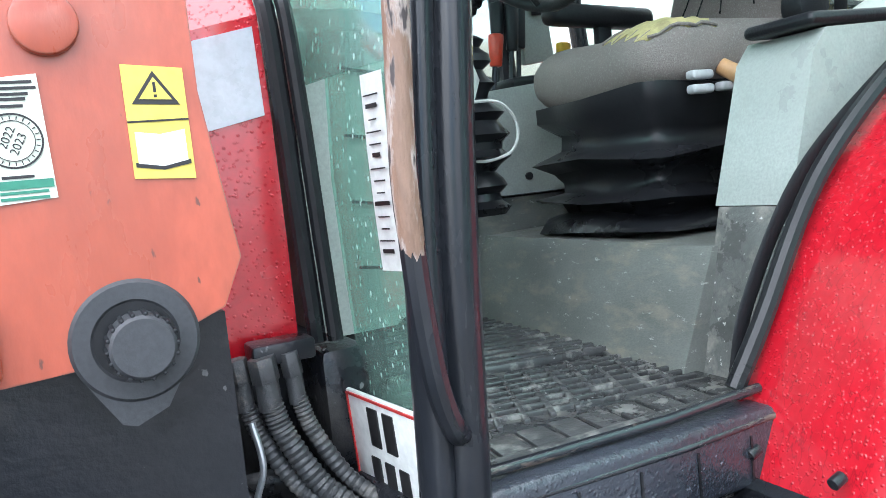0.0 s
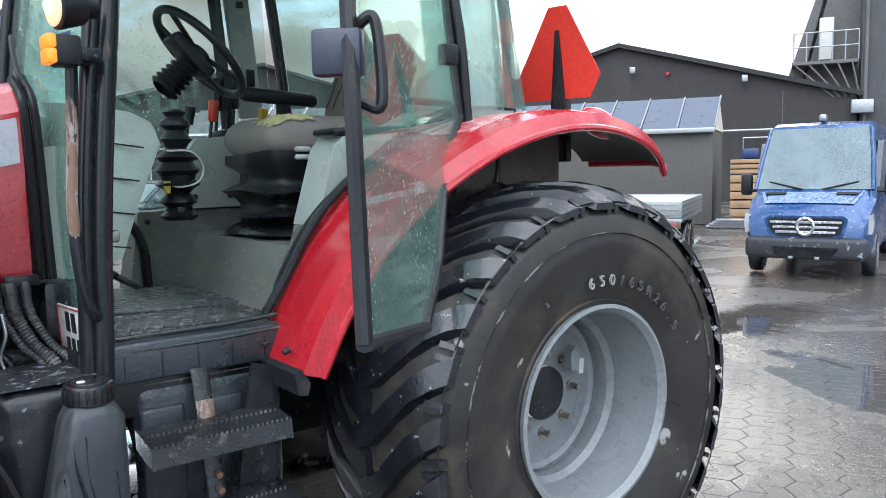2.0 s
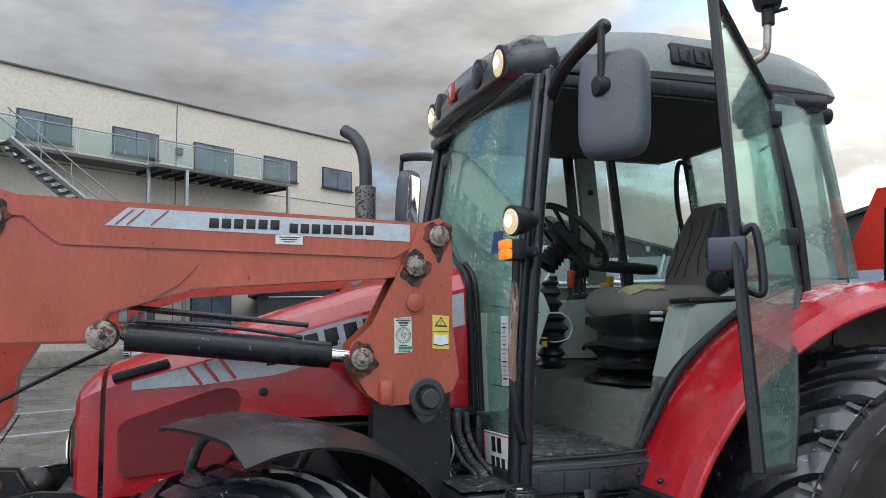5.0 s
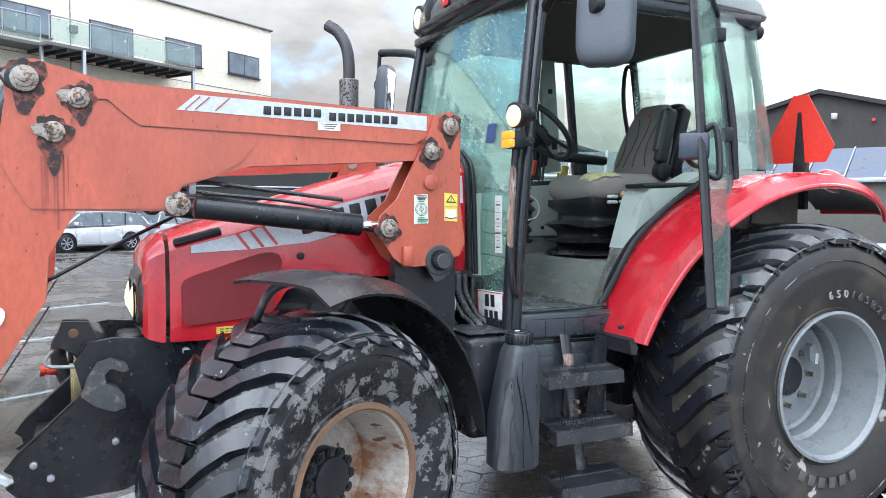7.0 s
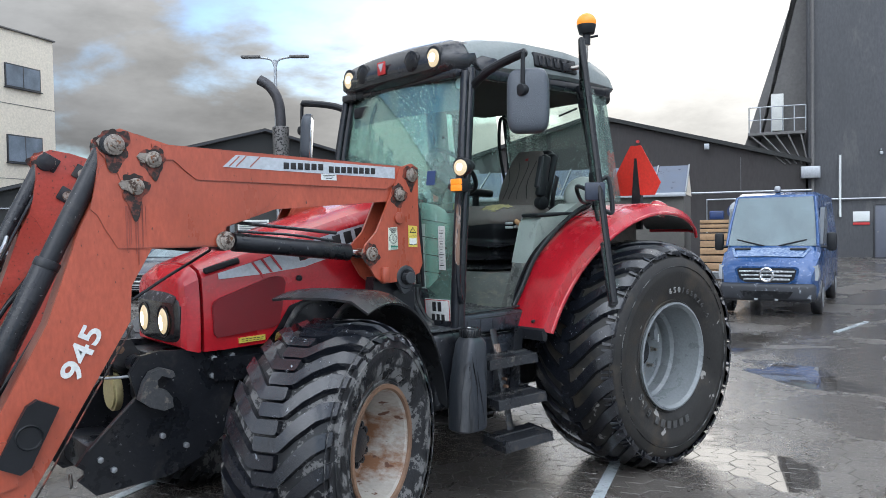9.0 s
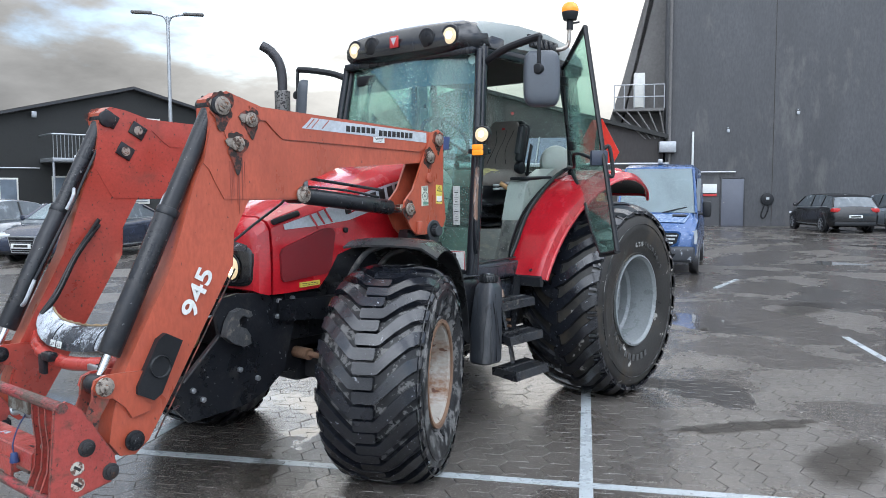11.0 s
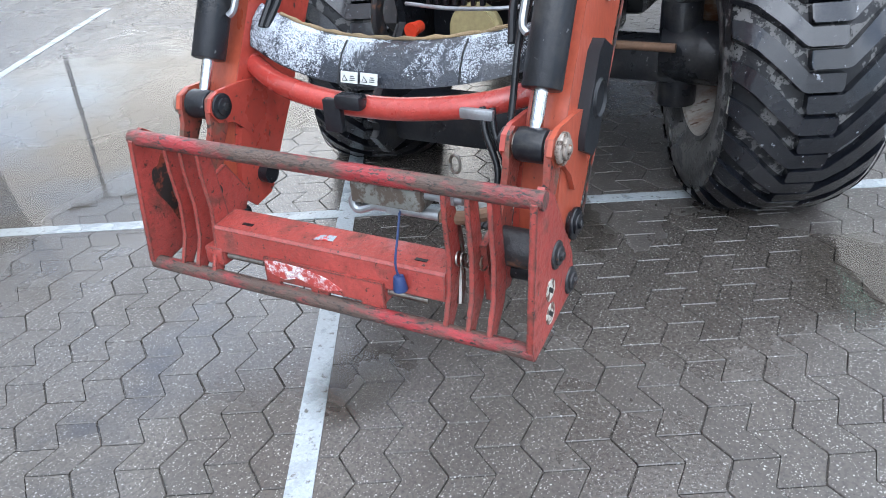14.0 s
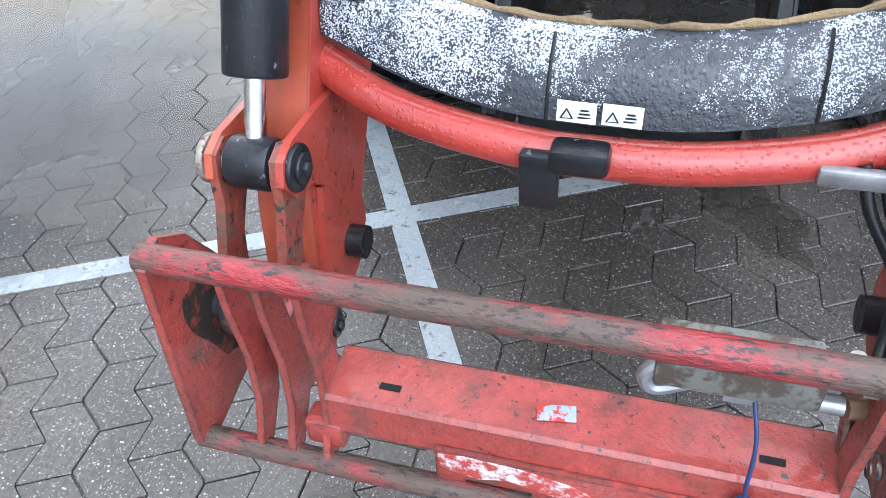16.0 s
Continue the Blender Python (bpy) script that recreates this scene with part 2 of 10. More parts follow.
WORN = mat("scuffed red and bare steel tube", (0.34, 0.03, 0.036), 0.36, vary=0.25, bump=0.8, grain=120, coat=0.3, dirt=(0.10, 0.066, 0.052), dirt_at=(0.42, 0.54), dirt_scale=9, fleck=(0.035, 0.028, 0.025), fleck_at=(0.55, 0.59), fleck_scale=85, fleck_detail=6.0, stretch=(1, 0.4, 1))
BLACK = mat("black painted steel", (0.013, 0.0145, 0.018), 0.32, vary=0.4, bump=0.2, rough_vary=0.18, dirt=(0.05, 0.047, 0.044), dirt_at=(0.54, 0.74), dirt_scale=6, coat=0.2, fleck=(0.13, 0.13, 0.135), fleck_at=(0.69, 0.72), fleck_scale=45)
PILLAR = mat("black cab frame with rusty scrapes", (0.013, 0.015, 0.019), 0.26, vary=0.3, bump=0.08, coat=0.3, dirt=(0.2, 0.1, 0.06), dirt_at=(0.66, 0.75), dirt_scale=9, stretch=(1, 1, 0.3))
PLASTIC = mat("black plastic", (0.014, 0.0155, 0.018), 0.42, vary=0.2, bump=0.12, grain=140)
GREYPLASTIC = mat("dark grey plastic", (0.05, 0.053, 0.058), 0.42, vary=0.22, bump=0.1, grain=150, dirt=(0.04, 0.042, 0.045), dirt_at=(0.55, 0.75), dirt_scale=8)
MIRROR_GREY = mat("wet grey plastic mirror shell", (0.075, 0.087, 0.104), 0.42, vary=0.12, bump=0.1, grain=150, drops=True)
ROOF_GREY = mat("grey green cab roof", (0.20, 0.228, 0.222), 0.4, vary=0.12, bump=0.05, dirt=(0.12, 0.13, 0.12), dirt_at=(0.6, 0.8))
TRIM = mat("grey green interior trim", (0.37, 0.41, 0.38), 0.36, vary=0.14, bump=0.08, grain=180, dirt=(0.27, 0.29, 0.26), dirt_at=(0.56, 0.8))
HEADLINER = mat("dark grey headliner", (0.055, 0.055, 0.053), 0.9, vary=0.15, bump=0.2, grain=200)
MUD = mat("muddy grey floor mat", (0.13, 0.135, 0.128), 0.32, vary=0.4, bump=0.35, grain=90, blotch=9, dirt=(0.28, 0.27, 0.24), dirt_at=(0.52, 0.68), dirt_scale=16, fleck=(0.6, 0.6, 0.58), fleck_at=(0.68, 0.71), fleck_scale=110)
RUBBER = mat("wet black tyre rubber", (0.009, 0.0105, 0.0145), 0.2, vary=0.35, bump=0.26, grain=70, rough_vary=0.14, coat=0.5, dirt=(0.06, 0.062, 0.068), dirt_at=(0.69, 0.75), dirt_scale=13, fleck=(0.24, 0.25, 0.27), fleck_at=(0.645, 0.66), fleck_scale=26, fleck_detail=7.0)
RUBBER_DRY = mat("tyre sidewall rubber with dried mud", (0.02, 0.021, 0.023), 0.36, vary=0.3, bump=0.25, grain=60, dirt=(0.15, 0.148, 0.145), dirt_at=(0.515, 0.535), dirt_scale=13, rough_vary=0.16, fleck=(0.02, 0.02, 0.021), fleck_at=(0.58, 0.61), fleck_scale=48, fleck_detail=6.0)
RUBBER_TAN = mat("tyre sidewall with tan dust", (0.028, 0.027, 0.0255), 0.4, vary=0.35, bump=0.12, grain=60, rough_vary=0.15, dirt=(0.085, 0.068, 0.05), dirt_at=(0.52, 0.76), dirt_scale=3.5, fleck=(0.3, 0.29, 0.27), fleck_at=(0.66, 0.69), fleck_scale=9)
SEAL = mat("black rubber seal", (0.013, 0.014, 0.016), 0.3, vary=0.25, bump=0.05)
RIM = mat("light grey wheel paint", (0.21, 0.228, 0.236), 0.32, vary=0.1, bump=0.04, dirt=(0.25, 0.26, 0.25), dirt_at=(0.58, 0.8), dirt_scale=4)
RIM_RUST = mat("rusty grey wheel rim", (0.40, 0.37, 0.33), 0.42, vary=0.15, bump=0.12, dirt=(0.20, 0.095, 0.045), dirt_at=(0.50, 0.64), dirt_scale=5.5, stretch=(1, 0.5, 1), fleck=(0.10, 0.04, 0.02), fleck_at=(0.62, 0.68), fleck_scale=26)
RUST = mat("brown rust", (0.20, 0.115, 0.07), 0.75, vary=0.35, bump=0.3, grain=90)
CHROME = mat("chromed steel rod", (0.72, 0.73, 0.74), 0.12, 1.0, vary=0.06, bump=0.02)
STEEL = mat("bare worn steel", (0.36, 0.34, 0.31), 0.4, 1.0, vary=0.2, bump=0.1, dirt=(0.2, 0.12, 0.08), dirt_at=(0.52, 0.66), dirt_scale=30)
GALV = mat("galvanised steel", (0.42, 0.44, 0.46), 0.45, 0.8, vary=0.2, bump=0.06, blotch=14)
GREASE = mat("greasy orange paint", (0.2, 0.04, 0.022), 0.42, vary=0.3, bump=0.1, dirt=(0.022, 0.016, 0.014), dirt_at=(0.42, 0.52), dirt_scale=22)
WHITE = mat("white label", (0.72, 0.74, 0.72), 0.4, vary=0.06, bump=0.02)
CREAM = mat("pale green white label", (0.62, 0.66, 0.56), 0.4, vary=0.06, bump=0.02)
YELLOW = mat("yellow label", (0.7, 0.56, 0.1), 0.4, vary=0.08, bump=0.02)
INK = mat("black print", (0.015, 0.015, 0.016), 0.5, vary=0.1, bump=0)
GREENINK = mat("green print", (0.03, 0.2, 0.13), 0.5, vary=0.1, bump=0)
REDINK = mat("red print", (0.5, 0.03, 0.03), 0.5, vary=0.1, bump=0)
SILVER = mat("silver grey decal stripe", (0.5, 0.54, 0.58), 0.3, vary=0.07, bump=0.02, coat=0.3, dirt=(0.35, 0.36, 0.37), dirt_at=(0.6, 0.8))
SMV = mat("fluorescent red reflector board", (0.68, 0.035, 0.02), 0.45, vary=0.08, bump=0.03)
AMBER = glow("amber plastic lens", (1.0, 0.3, 0.03), 0.35, (0.8, 0.25, 0.02))
LAMP = glow("lit halogen lens", (1.0, 0.78, 0.45), 0.42, (0.3, 0.26, 0.2))
LAMP_HOT = glow("halogen bulb glare", (1.0, 0.9, 0.62), 4.0)
FABRIC = mat("grey brown seat fabric", (0.21, 0.18, 0.163), 0.85, vary=0.2, bump=0.35, grain=320, fleck=(0.245, 0.22, 0.205), fleck_at=(0.54, 0.66), fleck_scale=230)
FOAM = mat("bare yellow seat foam", (0.5, 0.43, 0.2), 0.9, vary=0.2, bump=0.4, grain=120, dirt=(0.25, 0.2, 0.1), dirt_at=(0.5, 0.7), dirt_scale=18)
REDKNOB = mat("red plastic knob", (0.6, 0.05, 0.02), 0.35, vary=0.1)
TANKNOB = mat("tan plastic grip", (0.5, 0.28, 0.13), 0.5, vary=0.15)
YELLOWKNOB = mat("yellow plastic knob", (0.75, 0.45, 0.02), 0.4, vary=0.1)
BLUE = mat("blue plastic plug", (0.02, 0.045, 0.14), 0.45, vary=0.15)
GLASS = glass("wet cab glass", (0.72, 0.92, 0.87), 0.07)
GLASS_DOOR = glass("wet green door glass", (0.72, 0.92, 0.85), 0.07, drop_scale=70, slant=0.34)
GLASS_BACK = glass("misted rear glass", (0.80, 0.90, 0.86), 0.07, drop_scale=60)
GLASS_CLEAR = glass("clear wet window glass", (0.88, 0.95, 0.92), 0.04, drop_scale=60)
MIRROR = mat("mirror glass", (0.85, 0.88, 0.9), 0.04, 1.0, vary=0.02, bump=0)

SCRAPED = mat("brown scraped metal", (0.19, 0.115, 0.08), 0.5, vary=0.35, bump=0.4, grain=120, dirt=(0.36, 0.30, 0.27), dirt_at=(0.5, 0.58), dirt_scale=30, fleck=(0.05, 0.04, 0.04), fleck_at=(0.6, 0.64), fleck_scale=60, stretch=(1, 1, 0.25))
HOSE = mat("grey dusty hose sleeve", (0.05, 0.053, 0.056), 0.5, vary=0.3, bump=0.15, dirt=(0.2, 0.19, 0.17), dirt_at=(0.5, 0.7), dirt_scale=14)
ARCH = mat("dusty brown grey arch panel", (0.12, 0.105, 0.088), 0.7, vary=0.3, bump=0.15, dirt=(0.05, 0.045, 0.04), dirt_at=(0.5, 0.7), dirt_scale=5)
DUSTY = mat("dusty grey seat platform", (0.155, 0.165, 0.152), 0.45, vary=0.28, bump=0.15, grain=150, dirt=(0.27, 0.25, 0.2), dirt_at=(0.52, 0.75), dirt_scale=9, fleck=(0.36, 0.37, 0.35), fleck_at=(0.62, 0.66), fleck_scale=30, fleck_detail=7.0, stretch=(1, 1, 2.5))
CROSS = mat("red orange cross tube paint", (0.43, 0.05, 0.038), 0.30, vary=0.15, coat=0.5, bump=0.06, drops=True, dirt=(0.34, 0.04, 0.03), dirt_at=(0.6, 0.8))
TANK = mat("streaked blue grey plastic", (0.034, 0.039, 0.047), 0.4, vary=0.3, bump=0.1, coat=0.2, dirt=(0.11, 0.11, 0.11), dirt_at=(0.52, 0.75), dirt_scale=6, stretch=(1, 1, 0.25), streak=((0.02, 0.021, 0.024), 5.0, 0.014))
CHIP = mat("grey blue bare patch", (0.34, 0.42, 0.47), 0.4, vary=0.2, dirt=(0.5, 0.05, 0.04), dirt_at=(0.5, 0.54), dirt_scale=40)
HOOK = mat("worn grey steel bracket", (0.075, 0.078, 0.082), 0.38, 0.3, vary=0.35, bump=0.3, dirt=(0.2, 0.18, 0.16), dirt_at=(0.54, 0.64), dirt_scale=20)
MATRIB = mat("wet black mat ribs", (0.055, 0.057, 0.058), 0.26, vary=0.35, bump=0.25, coat=0.4, dirt=(0.25, 0.245, 0.23), dirt_at=(0.54, 0.66), dirt_scale=22, fleck=(0.42, 0.42, 0.4), fleck_at=(0.72, 0.75), fleck_scale=90)
GLOSSBLACK = mat("glossy black lamp panel", (0.012, 0.013, 0.015), 0.18, vary=0.25, bump=0.05, coat=0.4, drops=True)
RUSTBLACK = mat("black steel with rusty edges", (0.022, 0.022, 0.024), 0.42, vary=0.35, bump=0.3, dirt=(0.14, 0.07, 0.04), dirt_at=(0.56, 0.66), dirt_scale=16)
SNOW_BLACK = mat("snow flakes on black plastic", (0.02, 0.022, 0.026), 0.4, fleck=(0.6, 0.64, 0.68), fleck_at=(0.55, 0.70), fleck_scale=40, fleck_detail=12.0, bump=0.4)
COVER = mat("wet blue black hose cover", (0.026, 0.031, 0.041), 0.32, vary=0.3, bump=0.45, grain=80, coat=0.3, drops=True, fleck=(0.10, 0.11, 0.13), fleck_at=(0.66, 0.70), fleck_scale=90)
LOCKBOX = mat("blue black plastic lock box", (0.03, 0.04, 0.065), 0.4, vary=0.15, bump=0.08)

for m_ in (BLACK, PILLAR, PLASTIC, SEAL, GREYPLASTIC, RUBBER_DRY, RUBBER_TAN, TANK, HEADLINER):
    m_.node_tree.nodes["Principled BSDF"].inputs["Specular IOR Level"].default_value = 0.3
PIN = mat("greasy worn steel pin", (0.33, 0.29, 0.25), 0.4, 0.45, vary=0.3, bump=0.4, grain=90, dirt=(0.07, 0.045, 0.035), dirt_at=(0.50, 0.60), dirt_scale=34, fleck=(0.16, 0.07, 0.035), fleck_at=(0.6, 0.66), fleck_scale=50)

# ---- mesh helpers ----


def thing(name, at, label, category, group=""):
    e = new(name)
    e.empty_display_size = 0.1
    e.location = at
    return tagged(e, label, category, group)


def finish(bm, name, material, angle=35.0):
    bmesh.ops.recalc_face_normals(bm, faces=bm.faces)
    me = bpy.data.meshes.new(name)
    bm.to_mesh(me)
    bm.free()
    me.materials.append(material)
    me.polygons.foreach_set("use_smooth", [True] * len(me.polygons))
    me.set_sharp_from_angle(angle=radians(angle))
    return me


def part(name, bm, material, parent, label="", angle=35.0):
    """Links a mesh built in world places as a part of a thing or of a part."""
    ob = new(name, finish(bm, name, material, angle))
    ob.parent = parent
    if parent.type == "EMPTY":
        ob.matrix_parent_inverse = parent.matrix_basis.inverted()
    if label:
        ob["label"] = label
    return ob


def solid(name, bm, material, label, category, kind="", group="", angle=35.0):
    return tagged(new(name, finish(bm, name, material, angle)), label, category, group, kind)


def V(*a):
    return Vector(a)


def ease(bm, verts, width, segs=2, limit=25.0):
    vs = set(verts)
    es = [e for e in bm.edges if e.verts[0] in vs and e.verts[1] in vs and len(e.link_faces) == 2 and e.calc_face_angle(0) > radians(limit)]
    if es and width > 0:
        bmesh.ops.bevel(bm, geom=es, offset=width, segments=segs, profile=0.5, affect="EDGES", clamp_overlap=True)


def box(bm, c, s, bevel=0.006, m=None, segs=2):
    """A box with eased edges, of centre c and size s, turned by the matrix m."""
    t = (m or Matrix.Identity(4))
    vs = bmesh.ops.create_cube(bm, size=1.0, matrix=Matrix.Translation(c) @ t @ Matrix.Diagonal((*s, 1)))["verts"]
    ease(bm, vs, bevel, segs)
    return bm


def slab(bm, pts, lo, hi, axis="y", bevel=0.004, segs=1, basis=None):
    """A plate: the outline pts in the plane across axis, from lo to hi along it."""
    def at(p, d):
        if basis:
            o, e1, e2, e3 = basis
            return o + e1 * p[0] + e2 * p[1] + e3 * d
        return {"y": V(p[0], d, p[1]), "x": V(d, p[0], p[1]), "z": V(p[0], p[1], d)}[axis]
    a, b = [bm.verts.new(at(p, lo)) for p in pts], [bm.verts.new(at(p, hi)) for p in pts]
    n = len(pts)
    bm.faces.new(a)
    bm.faces.new(b[::-1])
    for i in range(n):
        bm.faces.new((a[i], b[i], b[(i + 1) % n], a[(i + 1) % n]))
    ease(bm, a + b, bevel, segs)
    return bm


def rod(bm, a, b, r, seg=16, r2=None, bevel=0.0):
    """A round bar from a to b."""
    a, b = Vector(a), Vector(b)
    d = b - a
    q = d.to_track_quat("Z", "Y").to_matrix().to_4x4()
    vs = bmesh.ops.create_cone(bm, cap_ends=True, segments=seg, radius1=r, radius2=r if r2 is None else r2, depth=d.length, matrix=Matrix.Translation((a + b) / 2) @ q)["verts"]
    if bevel:
        ease(bm, vs, bevel, 2, 50)
    return bm


def spline(pts, n=6):
    """A smooth line through the points."""
    P = [Vector(p) for p in pts]
    P = [P[0] * 2 - P[1]] + P + [P[-1] * 2 - P[-2]]
    out = []
    for i in range(1, len(P) - 2):
        for k in range(n):
            t = k / n
            a, b, c, d = P[i - 1], P[i], P[i + 1], P[i + 2]
            out.append(0.5 * (2 * b + (c - a) * t + (2 * a - 5 * b + 4 * c - d) * t * t + (3 * b - a - 3 * c + d) * t ** 3))
    return out + [P[-2]]


def tube(bm, pts, r, seg=10, closed=False, caps=True, flat=None):
    """A pipe along the points; flat: (half width, half height) of an oval section."""
    P = [Vector(p) for p in pts]
    n = len(P)
    rings, side = [], None
    for i, p in enumerate(P):
        d = (P[(i + 1) % n] - P[i - 1]) if closed else (P[min(i + 1, n - 1)] - P[max(i - 1, 0)])
        d.normalize()
        if side is None:
            side = d.cross(V(0, 0, 1) if abs(d.z) < 0.9 else V(0, 1, 0)).normalized()
        side = (side - d * side.dot(d)).normalized()
        up = side.cross(d)
        rr = r(i / (n - 1)) if callable(r) else r
        a, b = flat or (rr, rr)
        rings.append([bm.verts.new(p + side * a * math.cos(2 * math.pi * k / seg) + up * b * math.sin(2 * math.pi * k / seg)) for k in range(seg)])
    for i in range(n if closed else n - 1):
        A, B = rings[i], rings[(i + 1) % n]
        for k in range(seg):
            bm.faces.new((A[k], A[(k + 1) % seg], B[(k + 1) % seg], B[k]))
    if caps and not closed:
        bm.faces.new(rings[0][::-1])
        bm.faces.new(rings[-1])
    return bm


def lathe(bm, prof, c, seg=64, axis="y"):
    """A turned shape: prof is a closed or open line of (radius, along)."""
    rings = []
    for k in range(seg):
        a = 2 * math.pi * k / seg
        ca, sa = math.cos(a), math.sin(a)
        ring = []
        for r, d in prof:
            p = V(r * ca, d, r * sa) if axis == "y" else (V(d, r * ca, r * sa) if axis == "x" else V(r * ca, r * sa, d))
            ring.append(bm.verts.new(Vector(c) + p))
        rings.append(ring)
    n = len(prof)
    for k in range(seg):
        A, B = rings[k], rings[(k + 1) % seg]
        for i in range(n - 1):
            bm.faces.new((A[i], B[i], B[i + 1], A[i + 1]))
    return bm


def skin(bm, rings, closed=True, caps=True):
    """A surface over rings of places."""
    R = [[bm.verts.new(p) for p in ring] for ring in rings]
    n = len(R[0])
    for A, B in zip(R, R[1:]):
        for k in range(n if closed else n - 1):
            bm.faces.new((A[k], A[(k + 1) % n], B[(k + 1) % n], B[k]))
    if caps and closed:
        bm.faces.new(R[0][::-1])
        bm.faces.new(R[-1])
    return bm


def sheet(bm, rows, thick):
    """A curved panel of that thickness over a grid of places."""
    nr, nc = len(rows), len(rows[0])
    P = [[Vector(p) for p in row] for row in rows]
    N = []
    for i in range(nr):
        line = []
        for j in range(nc):
            du = P[min(i + 1, nr - 1)][j] - P[max(i - 1, 0)][j]
            dv = P[i][min(j + 1, nc - 1)] - P[i][max(j - 1, 0)]
            line.append(du.cross(dv).normalized())
        N.append(line)
    A = [[bm.verts.new(P[i][j]) for j in range(nc)] for i in range(nr)]
    B = [[bm.verts.new(P[i][j] - N[i][j] * thick) for j in range(nc)] for i in range(nr)]
    for i in range(nr - 1):
        for j in range(nc - 1):
            bm.faces.new((A[i][j], A[i + 1][j], A[i + 1][j + 1], A[i][j + 1]))
            bm.faces.new((B[i][j], B[i][j + 1], B[i + 1][j + 1], B[i + 1][j]))
    for i in range(nr - 1):
        bm.faces.new((A[i][0], B[i][0], B[i + 1][0], A[i + 1][0]))
        bm.faces.new((A[i][-1], A[i + 1][-1], B[i + 1][-1], B[i][-1]))
    for j in range(nc - 1):
        bm.faces.new((A[0][j], A[0][j + 1], B[0][j + 1], B[0][j]))
        bm.faces.new((A[-1][j], B[-1][j], B[-1][j + 1], A[-1][j + 1]))
    return bm


def letters(name, text, size, m, material, parent, depth=0.002, label="", bold=0.0):
    """Raised writing at the pose m (its plane faces +z of m)."""
    cu = bpy.data.curves.new(name, "FONT")
    cu.body, cu.size, cu.extrude, cu.align_x, cu.align_y = text, size, depth, "CENTER", "CENTER"
    cu.offset = bold
    tmp = bpy.data.objects.new("tmp", cu)
    scene.collection.objects.link(tmp)
    bpy.context.view_layer.update()
    me = bpy.data.meshes.new_from_object(tmp.evaluated_get(bpy.context.evaluated_depsgraph_get()))
    bpy.data.objects.remove(tmp)
    me.materials.clear()
    me.materials.append(material)
    me.transform(m)
    ob = new(name, me)
    ob.parent = parent
    if parent.type == "EMPTY":
        ob.matrix_parent_inverse = parent.matrix_basis.inverted()
    if label:
        ob["label"] = label
    return ob


B = bmesh.new

# ---- ground ----
DN, DW = V(0.879, 0.477, 0), V(-0.477, 0.879, 0)


def paving(name, source):
    """Wet concrete paving; puddles and damp patches follow the place, each stone its own tone."""
    m = bpy.data.materials.new(name)
    m.use_nodes = True
    nt = m.node_tree
    b = nt.nodes["Principled BSDF"]
    g = node_of(m, "ShaderNodeNewGeometry")

    def tex(scale, detail, rough=0.55, dist=0.0):
        n = node_of(m, "ShaderNodeTexNoise")
        n.inputs["Scale"].default_value, n.inputs["Detail"].default_value = scale, detail
        n.inputs["Roughness"].default_value, n.inputs["Distortion"].default_value = rough, dist
        nt.links.new(g.outputs["Position"], n.inputs["Vector"])
        return n.outputs["Fac"]

    def rng(v, lo, hi, a=0.0, c=1.0):
        r = node_of(m, "ShaderNodeMapRange")
        r.interpolation_type = "SMOOTHSTEP"
        for k, x in (("From Min", lo), ("From Max", hi), ("To Min", a), ("To Max", c)):
            r.inputs[k].default_value = x
        nt.links.new(v, r.inputs["Value"])
        return r.outputs[0]

    def mixc(f, a, c, mode="MIX"):
        x = node_of(m, "ShaderNodeMix")
        x.data_type, x.blend_type = "RGBA", mode
        for i, v in ((0, f), (6, a), (7, c)):
            if isinstance(v, (tuple, float, int)):
                x.inputs[i].default_value = v
            else:
                nt.links.new(v, x.inputs[i])
        return x.outputs[2]

    def math2(op, a, c):
        x = node_of(m, "ShaderNodeMath")
        x.operation = op
        for i, v in enumerate((a, c)):
            if isinstance(v, (float, int)):
                x.inputs[i].default_value = v
            else:
                nt.links.new(v, x.inputs[i])
        return x.outputs[0]

    puddle = rng(tex(0.42, 6, 0.55, 0.4), 0.60, 0.635)
    damp = rng(tex(0.7, 6, 0.6, 0.4), 0.40, 0.56)
    grit, stain = tex(85, 5), tex(2.6, 6, 0.6)
    col = mixc(rng(stain, 0.35, 0.7), (0.088, 0.077, 0.066, 1), (0.132, 0.118, 0.104, 1))
    if source:
        if source == "object":
            oi = node_of(m, "ShaderNodeObjectInfo")
            rnd = oi.outputs["Random"]
        else:
            rnd = g.outputs["Random Per Island"]
        col = mixc(rng(rnd, 0.0, 1.0, 0.0, 0.5), col, (0.07, 0.061, 0.054, 1))
    col = mixc(rng(grit, 0.44, 0.62, 0, 0.7), col, (0.046, 0.041, 0.037, 1))
    # pale and dark stone chips in the concrete, of a few sizes
    for scale, lo, share, tone in ((95.0, 0.30, 0.80, (0.52, 0.51, 0.48, 1)), (190.0, 0.36, 0.72, (0.40, 0.385, 0.36, 1)), (120.0, 0.34, 0.80, (0.03, 0.028, 0.026, 1))):
        v = node_of(m, "ShaderNodeTexVoronoi")
        v.inputs["Scale"].default_value = scale
        nt.links.new(g.outputs["Position"], v.inputs["Vector"])
        pick = node_of(m, "ShaderNodeSeparateColor")
        nt.links.new(v.outputs["Color"], pick.inputs[0])
        chip = math2("MULTIPLY", rng(v.outputs["Distance"], lo - 0.08, lo, 1.0, 0.0), rng(pick.outputs[0], share - 0.02, share + 0.02, 0.0, 0.85))
        col = mixc(chip, col, tone)
    col = mixc(math2("MULTIPLY", damp, 0.45), col, (0.05, 0.043, 0.037, 1))
